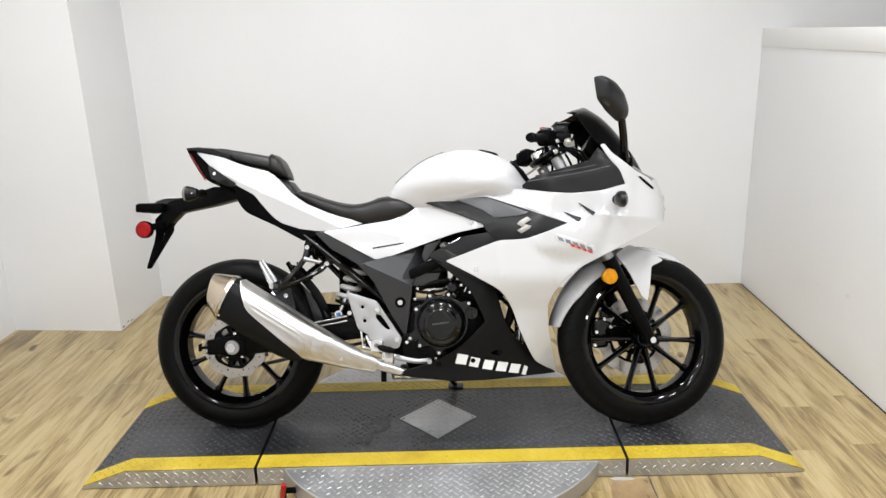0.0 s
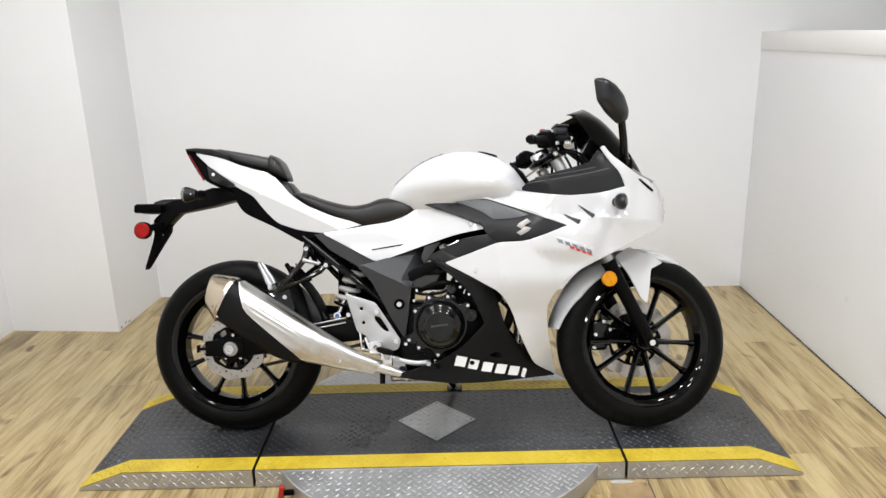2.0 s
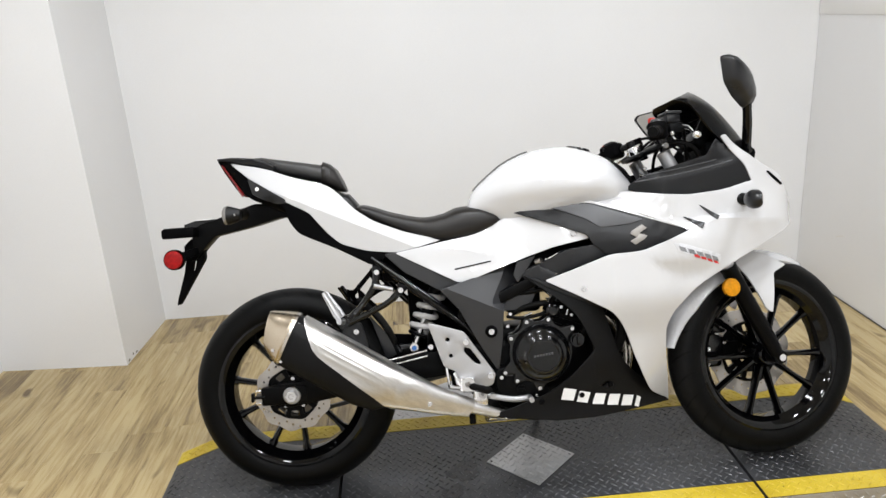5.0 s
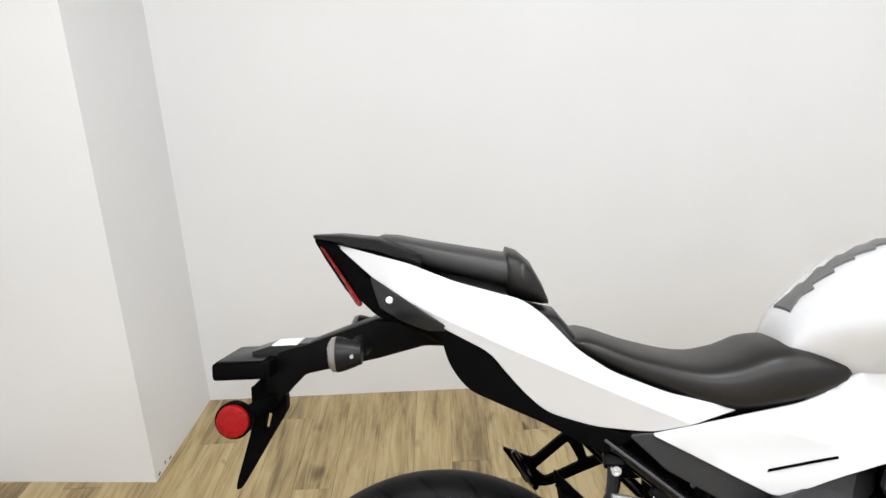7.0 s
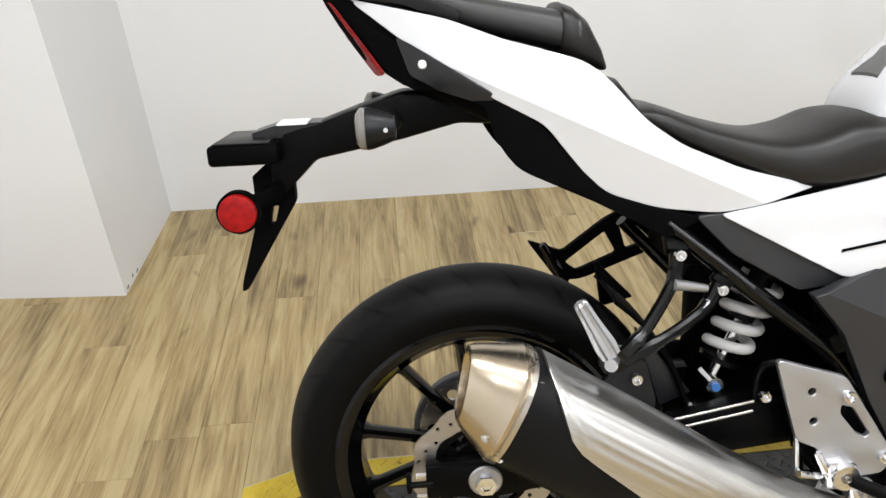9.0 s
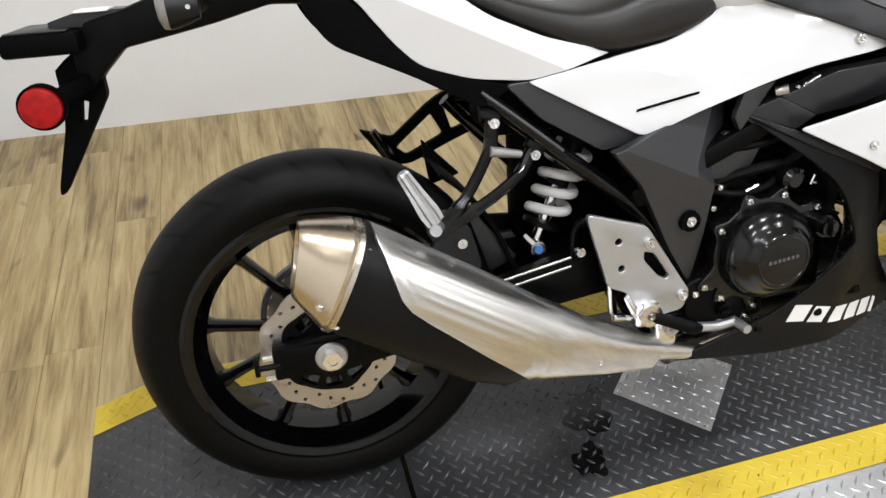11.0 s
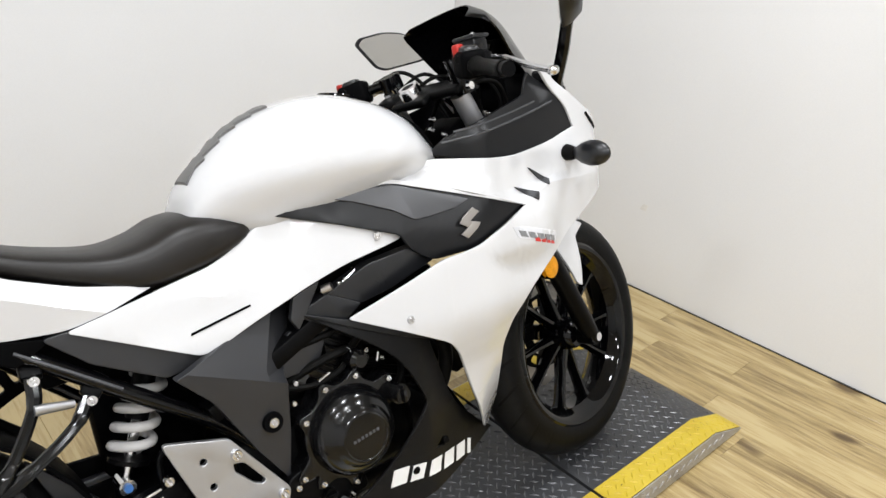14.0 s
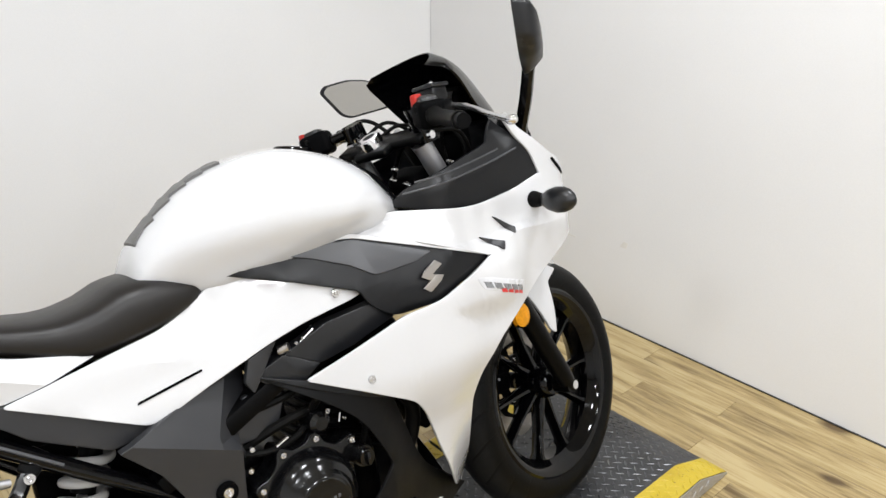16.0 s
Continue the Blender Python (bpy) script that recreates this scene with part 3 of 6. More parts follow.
lugs("deck_tread", on_slope(tread(lambda x, y: YF + 0.083 < y < YB - 0.083 and abs(abs(x) - SEAM) > 0.012 and abs(x + 0.012) + abs(y + 0.095) > 0.157, -XE + 0.012, XE - 0.012, YF, YB, 0.0002)), DECKLUG, platform)
lugs("edge_tread", on_slope(tread(lambda x, y: (y < YF + 0.065 or y > YB - 0.065) and abs(abs(x) - SEAM) > 0.012, -XE + 0.015, XE - 0.015, YF, YB, 0.0024)), YELLOW, platform)


def stain(cx, cy, rx, ry, turn, seed):
    """A thin dark film with an uneven rim between the lugs of the deck."""
    q, bm = random.Random(seed), bmesh.new()
    ph = [q.uniform(0, 6.28) for _ in range(3)]
    top = []
    for k in range(44):
        a = 2 * math.pi * k / 44
        r = 1 + 0.16 * math.sin(3 * a + ph[0]) + 0.10 * math.sin(5 * a + ph[1]) + 0.07 * math.sin(9 * a + ph[2])
        u, v = rx * r * math.cos(a), ry * r * math.sin(a)
        top.append(bm.verts.new((cx + u * math.cos(turn) - v * math.sin(turn), cy + u * math.sin(turn) + v * math.cos(turn), DK + 0.0006)))
    bm.faces.new(top)
    return part("oil_stain", bm, OIL, platform, "dark glossy oil stain")


stain(-0.228, -0.128, 0.056, 0.044, 1.1, 3)
stain(-0.272, -0.232, 0.038, 0.032, 1.0, 8)

# the square centre plate, set on its corner
dia = block((-0.1007, -0.1007, 0), (0.1007, 0.1007, 0.003), 0.001)
centre = part("centre_plate", turned(dia, pose(-0.012, -0.095, DK + 0.0006, 0, 0, 45)), PLATE, platform, "bare galvanised tread plate square")
lugs("centre_tread", tread(lambda x, y: max(abs(x), abs(y)) < 0.091, -0.1007, 0.1007, -0.1007, 0.1007, 0.0034, 0.032, pose(-0.012, -0.095, DK + 0.0006, 0, 0, 45), 0), PLATE, platform)
for sx, sy in ((0.127, 0), (-0.127, 0), (0, 0.127), (0, -0.127)):
    part("rivet", turned(lathe([(0, 0), (0.0015, 0.003), (0, 0.005)], 10), pose(-0.013 + sx, -0.095 + sy, DK + 0.0038, 90, 0, 0)), CHROME, platform)

# the turntable drum under the middle deck
TURN_R, TURN_Y = 0.604, -0.090
drum = lathe([(0.002, 0), (0.002, TURN_R - 0.006), (0.002, TURN_R), (DK - 0.006, TURN_R), (DK - 0.003, TURN_R - 0.003), (DK - 0.003, 0)], 96)
bmesh.ops.rotate(drum, matrix=Matrix.Rotation(radians(90), 3, "X"), verts=drum.verts)
turntable = part("turntable", turned(drum, pose(0, TURN_Y, 0)), PLATE)
tagged(turntable, "round galvanised tread-plate turntable under the ramp", "turntable")
lugs("turntable_tread", tread(lambda x, y: math.hypot(x, y) < TURN_R - 0.014 and not YF - 0.012 < y + TURN_Y < YB + 0.012, -TURN_R, TURN_R, -TURN_R, TURN_R, DK - 0.0028, 0.032, pose(0, TURN_Y, 0)), PLATE, turntable)
pedal = empty("foot_pedal", None, pose(-0.49, -0.475, 0))
tagged(pedal, "small foot release pedal with red grip beside the turntable", "pedal")
part("lever", joined(bar((0.045, 0.02, 0.02), (-0.01, -0.005, 0.035), 0.02, 0.008), block((-0.028, -0.012, 0), (-0.012, 0.012, 0.012), 0.002)), ENGINE, pedal)
part("grip", rod((-0.022, -0.006, 0.012), (-0.012, -0.012, 0.062), 0.0085, 12, 0.003), REDSW, pedal, "red plastic grip")

# ---- the motorcycle, leaning on its side stand ----
BIKE = pose(-0.0155, -0.1498, DK + 0.0032, -15.77, -0.13, -1.65)
bike = empty("motorcycle", None, BIKE)
tagged(bike, "white and black sport motorcycle leaning on its side stand", "motorcycle")
STEER = 10.0
RAKE = Vector((-math.sin(radians(24.5)), 0, math.cos(radians(24.5))))
FAX = Vector((0.727, 0, 0.302))
PIV = Vector((0.700, 0, 0.302))
SM = Matrix.Translation(PIV) @ Matrix.Rotation(radians(STEER), 4, RAKE) @ Matrix.Translation(-PIV)


def both(name, bm, material, parent=bike, label="", sharp=35):
    """A right-hand part and its mirror image."""
    c = mirrored(bm)
    a = part(name, bm, material, parent, label, sharp)
    b = part(name, c, material, parent, label, sharp)
    return a, b


def both_swept(name, bm, material, label="", sharp=35):
    """Both sides of the tail, swept with it."""
    c = mirrored(bm)
    part(name, swept(bm), material, bike, label, sharp)
    part(name, swept(c), material, bike, label, sharp)


# wheels
def wheel(name, at, R, half, spokes_at, disc_y, disc_r, m=None):
    root = empty(name, bike, (m or Matrix()) @ Matrix.Translation(at))
    rim_r = 0.2165
    side = [(half * 0.78, rim_r + 0.004), (half * 0.93, rim_r + 0.020), (half, rim_r + (R - rim_r) * 0.42), (half * 0.94, rim_r + (R - rim_r) * 0.62),
            (half * 0.80, R - 0.022), (half * 0.58, R - 0.0105), (half * 0.3, R - 0.003), (0, R)]
    prof = [(-y, r) for y, r in side] + [(y, r) for y, r in side[-2::-1]]
    part("tyre", lathe(prof, 96), TYRE, root, "worn black road tyre", 60)
    w = half * 0.90
    rp = [(w, rim_r + 0.016), (w + 0.003, rim_r + 0.010), (w + 0.002, rim_r + 0.004), (w - 0.002, rim_r - 0.004), (w * 0.72, rim_r - 0.013), (w * 0.45, rim_r - 0.024), (0, rim_r - 0.026)]
    ro = [(0, rim_r - 0.016), (w * 0.5, rim_r - 0.012), (w * 0.8, rim_r + 0.002), (w - 0.002, rim_r + 0.014)]
    prof = rp + [(-y, r) for y, r in rp[-2::-1]] + [(-y, r) for y, r in ro[::-1]] + ro[1:]
    part("rim", lathe(prof, 80, closed=True), RIM, root, "gloss black cast rim", 30)
    hub = lathe([(-0.052, 0), (-0.052, 0.030), (-0.046, 0.036), (-0.02, 0.042), (0.02, 0.042), (0.046, 0.036), (0.052, 0.030), (0.052, 0)], 32)
    part("hub", hub, GLOSSBLACK, root)
    for pair in range(5):
        for d in (-16, 16):
            a = radians(spokes_at + 72 * pair + d)
            b = radians(spokes_at + 72 * pair + d * 0.72)
            q0 = Vector((0.034 * math.cos(b), 0, 0.034 * math.sin(b)))
            q1 = Vector((0.196 * math.cos(a), 0, 0.196 * math.sin(a)))
            u = (q1 - q0).normalized()
            n = Vector((-u.z, 0, u.x))
            rings = []
            for f, wd, th in ((0, 0.013, 0.021), (0.5, 0.0085, 0.0155), (0.9, 0.0095, 0.017), (1.02, 0.017, 0.024)):
                c = q0 + (q1 - q0) * f
                k = 0.35
                rings.append([c + n * sx * wd + Vector((0, sy * th, 0)) for sx, sy in ((-1, -k), (-k, -1), (k, -1), (1, -k), (1, k), (k, 1), (-k, 1), (-1, k))])
            part("spoke", loft(rings), RIM, root, sharp=50)
    # perforated brake disc with a wavy rim
    nh, holes = 30, []
    out = [((disc_r + 0.0035 * math.sin(10 * a)) * math.cos(a), (disc_r + 0.0035 * math.sin(10 * a)) * math.sin(a)) for a in [2 * math.pi * k / 100 for k in range(100)]]
    inn = circle(0, 0, disc_r * 0.70, 48)
    for k in range(nh):
        a = 2 * math.pi * k / nh
        rr = disc_r * (0.79 + 0.06 * (k % 3))
        holes.append(circle(rr * math.cos(a), rr * math.sin(a), 0.0036, 8))
    part("brake_disc", sheet(out, lambda x, z: disc_y, 0.0045, [inn] + holes, step=0, bevel=0), DISC, root, "perforated steel brake disc")
    petals = [((disc_r * (0.69 + 0.045 * max(0.0, math.cos(5 * a))) * math.cos(a)), (disc_r * (0.69 + 0.045 * max(0.0, math.cos(5 * a))) * math.sin(a))) for a in [2 * math.pi * k / 90 for k in range(90)]]
    slots = []
    for k in range(10):
        a0, a1 = 2 * math.pi * (k + 0.16) / 10, 2 * math.pi * (k + 0.84) / 10
        arc = [a0 + (a1 - a0) * q / 4 for q in range(5)]
        slots.append(rounded([(disc_r * 0.63 * math.cos(a), disc_r * 0.63 * math.sin(a)) for a in arc] + [(disc_r * 0.47 * math.cos(a), disc_r * 0.47 * math.sin(a)) for a in arc[::-1]], 0.003, 2))
    part("disc_carrier", sheet(petals, lambda x, z: disc_y - 0.002, 0.010, [circle(0, 0, disc_r * 0.30, 24)] + slots, step=0, bevel=0), ENGINE, root, "black brake disc carrier")
    for k in range(5):
        a = 2 * math.pi * k / 5 + 0.3
        part("disc_bolt", bolt((disc_r * 0.40 * math.cos(a), disc_y - 0.003, disc_r * 0.40 * math.sin(a)), 0.006, 0.005), CHROME, root)
    return root


RAX = Vector((-0.710, 0, 0.309))
rear_wheel = wheel("rear_wheel", RAX + Vector((0, 0.012, 0)), 0.309, 0.066, -102.5, -0.084, 0.112)
front_wheel = wheel("front_wheel", Vector((0.741, 0, 0.306)), 0.308, 0.057, -92.5, 0.062, 0.140, SM)

# chain and sprocket on the far side
teeth = []
for k in range(120):
    a = 2 * math.pi * k / 120
    r = (0.099, 0.099, 0.093, 0.093)[k % 4]
    teeth.append((r * math.cos(a), r * math.sin(a)))
sp = sheet(teeth, lambda x, z: 0.058, 0.006, [circle(0, 0, 0.052, 30)] + [circle(0.073 * math.cos(2 * math.pi * q / 6), 0.073 * math.sin(2 * math.pi * q / 6), 0.010, 12) for q in range(6)], step=0, bevel=0)
part("sprocket", turned(sp, Matrix.Translation(RAX)), DISC, bike, "toothed steel rear sprocket")
links = []
cn = 34
for k in range(cn):
    a = math.pi / 2 + math.pi * k / (cn - 1)
    links.append(turned(block((-0.007, 0.052, -0.004), (0.007, 0.070, 0.006), 0.002, 1), Matrix.Translation(RAX) @ Matrix.Rotation(-a, 4, "Y") @ Matrix.Translation((0.100, 0, 0)) @ Matrix.Rotation(radians(90), 4, "Y")))
run_top = bar((-0.715, 0.061, 0.409), (-0.15, 0.061, 0.40), 0.012, 0.018)
run_low = bar((-0.715, 0.061, 0.209), (-0.15, 0.061, 0.32), 0.012, 0.018)
part("drive_chain", joined(*links, run_top, run_low), GREYLIGHT, bike, "grey steel drive chain")

# swing arm
arm = loft([[(-0.80, -0.095, 0.288), (-0.80, -0.075, 0.288), (-0.80, -0.075, 0.335), (-0.80, -0.095, 0.335)],
            [(-0.715, -0.097, 0.272), (-0.715, -0.075, 0.272), (-0.715, -0.075, 0.345), (-0.715, -0.097, 0.345)],
            [(-0.52, -0.096, 0.30), (-0.52, -0.066, 0.30), (-0.52, -0.066, 0.365), (-0.52, -0.096, 0.365)],
            [(-0.32, -0.094, 0.325), (-0.32, -0.06, 0.325), (-0.32, -0.06, 0.405), (-0.32, -0.094, 0.405)],
            [(-0.17, -0.092, 0.34), (-0.17, -0.06, 0.34), (-0.17, -0.06, 0.41), (-0.17, -0.092, 0.41)]])
bmesh.ops.bevel(arm, geom=arm.edges[:], offset=0.004, segments=2, affect="EDGES", profile=0.5)
both("swing_arm", arm, ENGINE, label="black box-section swing arm")
part("swing_arm_bridge", block((-0.345, -0.07, 0.335), (-0.22, 0.07, 0.40), 0.012), ENGINE, bike)
# Bright rods put the swing arm's edge highlights in as steel colour.
for dz in (0.0, 0.016):
    part("swing_arm_highlight", rod((-0.446, -0.099, 0.386 - dz), (-0.302, -0.099, 0.412 - dz), 0.0024), DISC, bike, "bright rod for the highlight along the swing arm")
axle = joined(lathe([(-0.116, 0), (-0.116, 0.007), (-0.118, 0.0085), (-0.118, 0.0165), (-0.098, 0.0175), (-0.098, 0)], 6))
part("axle_nut", turned(axle, Matrix.Translation(RAX)), CHROME, bike, "bright hexagon axle nut", 20)
part("axle_washer", turned(lathe([(-0.1045, 0), (-0.1045, 0.0235), (-0.102, 0.026), (-0.092, 0.026)], 32), Matrix.Translation(RAX)), ALU, bike, "round steel washer")
for dz in (-0.018, 0.018):
    part("adjuster_bolt", rod((-0.80, -0.104, 0.31 + dz), (-0.815, -0.104, 0.31 + dz), 0.0045, 6), CHROME, bike)
part("chain_adjuster", joined(block((-0.80, -0.102, 0.283), (-0.665, -0.094, 0.337), 0.004), rod((-0.79, -0.101, 0.31), (-0.825, -0.101, 0.31), 0.005), block((-0.83, -0.105, 0.297), (-0.822, -0.085, 0.323), 0.002)), ENGINE, bike)
part("rear_caliper", joined(block((-0.66, -0.098, 0.34), (-0.585, -0.055, 0.40), 0.01, 3), block((-0.67, -0.09, 0.30), (-0.60, -0.078, 0.36), 0.004)), ENGINE, bike, "black rear brake caliper")
guard = sheet([(-0.66, 0.44), (-0.55, 0.455), (-0.30, 0.43), (-0.30, 0.40), (-0.55, 0.42), (-0.655, 0.41)], lambda x, z: 0.072, 0.01)
part("chain_guard", guard, BLACK, bike)

# monoshock
spring_pts = []
TOPS, BOTS = Vector((-0.266, -0.020, 0.580)), Vector((-0.320, -0.026, 0.460))
axis = (TOPS - BOTS).normalized()
e1 = axis.orthogonal().normalized()
e2 = axis.cross(e1)
turns = 4.2
for k in range(110):
    t = k / 109
    a = 2 * math.pi * turns * t
    spring_pts.append(BOTS + (TOPS - BOTS) * t + (e1 * math.cos(a) + e2 * math.sin(a)) * 0.031)
shock = empty("shock_absorber", bike)
part("spring", tube(spring_pts, 0.0084, 12), SPRING, shock, "white powder-coated coil spring", 60)
part("damper_rod", rod(BOTS - axis * 0.05, BOTS + axis * 0.08, 0.009), CHROME, shock, "chrome damper rod")
part("damper_body", rod(BOTS + axis * 0.06, TOPS + axis * 0.06, 0.019, 18, 0.003), ENGINE, shock)
part("spring_seat", rod(BOTS - axis * 0.014, BOTS - axis * 0.006, 0.034, 20, 0.002), ENGINE, shock)
part("spring_seat", rod(TOPS + axis * 0.006, TOPS + axis * 0.014, 0.036, 20, 0.002), ENGINE, shock)
part("lower_mount", rod(BOTS - axis * 0.050 + Vector((0, -0.022, 0)), BOTS - axis * 0.050 + Vector((0, 0.022, 0)), 0.0135, 16, 0.002), CHROME, shock)
part("paint_mark", rod(BOTS - axis * 0.050 + Vector((0, -0.027, 0)), BOTS - axis * 0.050 + Vector((0, -0.0225, 0)), 0.0072, 12, 0.001), BLUE, shock, "blue paint mark")

# inner mudguard between the rear tyre and the shock
hug = []
for k in range(11):
    a = radians(-8 + 60 * k / 10)
    for_r = [(0.335, -0.062), (0.337, -0.05), (0.338, 0.0), (0.337, 0.05), (0.335, 0.062)]
    outer = [(RAX.x + r * math.cos(a), y, RAX.z + r * math.sin(a)) for r, y in for_r]
    inner = [(RAX.x + (r - 0.006) * math.cos(a), y, RAX.z + (r - 0.006) * math.sin(a)) for r, y in for_r[::-1]]
    hug.append(outer + inner)
part("inner_mudguard", loft(hug), BLACK, bike, "black plastic inner mudguard", 40)
part("air_box", block((-0.352, 0.035, 0.40), (-0.14, 0.085, 0.68), 0.012, 2), BLACK, bike)

# frame rails
both("frame_rail", tube(smooth_line([(-0.60, -0.075, 0.80), (-0.45, -0.088, 0.70), (-0.32, -0.092, 0.592), (-0.195, -0.095, 0.487), (-0.12, -0.09, 0.40)]), 0.0135, 12), GLOSSBLACK, label="gloss black frame tube")
# Thin light grey tubes stand in for the highlight along the rails' top.
both("rail_highlight", tube(smooth_line([(-0.445, -0.104, 0.700), (-0.385, -0.108, 0.652), (-0.32, -0.109, 0.598)]), 0.0026, 8), GREYLIGHT)
part("seat_strut", rod((-0.46, 0.07, 0.66), (-0.235, 0.075, 0.42), 0.011), GLOSSBLACK, bike)
both("frame_spar", bar((-0.20, -0.085, 0.50), (0.50, -0.10, 0.80), 0.06, 0.035, 0.008, (0, 1, 0)), ENGINE, label="black twin-spar frame member")
part("battery_box", block((-0.42, -0.065, 0.62), (-0.20, 0.065, 0.74), 0.01), BLACK, bike)

# passenger footrest brackets
def flared(bm):
    """Bend the bracket outwards towards its tip."""
    for v in bm.verts:
        f = clamp((-0.45 - v.co.x) / 0.16)
        v.co += Vector((0.022 * f, 0.112 + 0.088 * f, -0.033 * f))
    return bm


br = joined(tube(smooth_line([(-0.432, -0.105, 0.658), (-0.442, -0.118, 0.618), (-0.484, -0.14, 0.56), (-0.525, -0.152, 0.522)]), [0.0110] * 6 + [0.0090] * 8 + [0.0115] * 5, 10),
            tube(smooth_line([(-0.368, -0.098, 0.600), (-0.395, -0.115, 0.572), (-0.45, -0.135, 0.545), (-0.522, -0.152, 0.518)]), [0.0110] * 6 + [0.0090] * 8 + [0.0110] * 5, 10),
            rod((-0.530, -0.162, 0.522), (-0.530, -0.138, 0.522), 0.015, 16, 0.003),
            sheet(rounded([(-0.545, 0.54), (-0.50, 0.54), (-0.480, 0.478), (-0.51, 0.462), (-0.55, 0.51)], 0.01), lambda x, z: -0.148, 0.012, step=0))
part("footrest_bracket", br, ENAMEL, bike, "grey cast passenger footrest bracket")
for s_ in (-1, 1):
    part("bracket_mount", bar((-0.428, s_ * 0.06, 0.70), (-0.432, s_ * 0.10, 0.655), 0.03, 0.02, 0.004, (1, 0, 0)), ENGINE, bike)
    part("bracket_mount", bar((-0.34, s_ * 0.085, 0.625), (-0.368, s_ * 0.095, 0.60), 0.03, 0.02, 0.004, (1, 0, 0)), ENGINE, bike)
part("footrest_bracket", flared(sheet([(-0.612, 0.625), (-0.55, 0.600), (-0.47, 0.655), (-0.43, 0.668), (-0.375, 0.612), (-0.385, 0.598), (-0.52, 0.548), (-0.56, 0.552)], lambda x, z: 0.0, 0.012, [rounded([(-0.548, 0.582), (-0.475, 0.634), (-0.452, 0.590), (-0.525, 0.562)], 0.008), rounded([(-0.455, 0.646), (-0.435, 0.652), (-0.392, 0.610), (-0.440, 0.594)], 0.008)], step=0.03)), BLACK, bike, "black cast footrest bracket with cut-outs")
part("mud_shield", sheet([(-0.467, 0.518), (-0.379, 0.405), (-0.425, 0.386)], lambda x, z: -0.045, 0.008, step=0, corner=0.004), SHEEN, bike, "dark grey mud shield")
part("wiring_fin", sheet([(-0.508, 0.600), (-0.450, 0.538), (-0.498, 0.526)], lambda x, z: 0.04, 0.010, step=0, corner=0.004), BLACK, bike)
part("footrest_brace", tube([(-0.444, -0.125, 0.617), (-0.425, -0.119, 0.612), (-0.390, -0.109, 0.602)], [0.0085, 0.0075, 0.006], 12), ALU, bike)
peg_a, peg_b = Vector((-0.583, -0.162, 0.614)), Vector((-0.540, -0.164, 0.536))
pg = joined(loft([[peg_a + (peg_b - peg_a) * f + Vector((math.cos(a) * r * g * 1.1, math.sin(a) * r * g * 1.3, math.cos(a) * r * g * 0.7)) for a, g in [(2 * math.pi * k / 16, 1.0 if k % 2 else 0.8) for k in range(16)]] for f, r in ((0, 0.005), (0.04, 0.0080), (0.45, 0.0100), (0.8, 0.0128), (1, 0.0115))]), rod(peg_b + Vector((-0.004, -0.018, -0.008)), peg_b + Vector((0.012, 0.02, -0.012)), 0.009, 12, 0.002))
pg_left = mirrored(pg)
for v in pg_left.verts:
    v.co.x, v.co.z = -0.548 + (v.co.x + 0.548) * 0.72, 0.562 + (v.co.z - 0.562) * 0.72
part("passenger_footrest", pg, ALU, bike, "folded ribbed aluminium footrest")
part("passenger_footrest", pg_left, ENAMEL, bike, "dark folded footrest")
for p in ((-0.432, -0.120, 0.656), (-0.366, -0.113, 0.598), (-0.50, -0.160, 0.492)):
    part("bracket_bolt", bolt(p, 0.0085, 0.008), CHROME, bike)

# engine
part("crankcase", block((-0.18, -0.10, 0.255), (0.20, 0.10, 0.43), 0.025, 3), ENGINE, bike, "black engine casing")
part("cylinder", turned(block((-0.075, -0.085, 0), (0.075, 0.085, 0.21), 0.012, 2), pose(0.13, 0, 0.40, 0, 22, 0)), ENGINE, bike)
part("gearbox_top", block((-0.13, -0.08, 0.40), (0.02, 0.08, 0.46), 0.02, 2), ENGINE, bike)
part("oil_pan", block((-0.10, -0.09, 0.215), (0.17, 0.09, 0.27), 0.02, 2), ENGINE, bike)
for k in range(6):
    part("cylinder_fin", turned(block((-0.083, -0.093, 0.02 + 0.018 * k), (0.083, 0.093, 0.026 + 0.018 * k), 0.002, 1), pose(0.13, 0, 0.40, 0, 22, 0)), ENGINE, bike)
part("cylinder_head_cover", turned(block((-0.085, -0.095, 0.205), (0.085, 0.095, 0.275), 0.018, 3), pose(0.13, 0, 0.40, 0, 22, 0)), ENGINE, bike)
EC = Vector((0.030, -0.036, 0.389))
cover = lathe([(-0.098, 0.0815), (-0.116, 0.0805), (-0.128, 0.0770), (-0.138, 0.0710), (-0.145, 0.0640), (-0.149, 0.0575), (-0.151, 0.0545), (-0.158, 0.0505), (-0.1612, 0.0460), (-0.1615, 0.0425), (-0.1600, 0.0405), (-0.1606, 0.0)], 64)
clutch = part("clutch_cover", turned(cover, Matrix.Translation(EC) @ Matrix.Diagonal((1.04, 1, 1.04, 1))), ENAMEL, bike, "glossy black round clutch cover", 28)
for k in range(7):
    part("cover_mark", block((EC.x - 0.028 + 0.0082 * k, -0.1978, EC.z - 0.003 + 0.0009 * k), (EC.x - 0.0225 + 0.0082 * k, -0.1960, EC.z + 0.003 + 0.0009 * k), 0.0006, 1), GREYLIGHT, clutch)
CASE_BOLTS = ((-0.007, 0.481), (0.057, 0.484), (-0.055, 0.436), (0.125, 0.453), (0.124, 0.427), (-0.078, 0.337), (-0.045, 0.311), (0.020, 0.285))


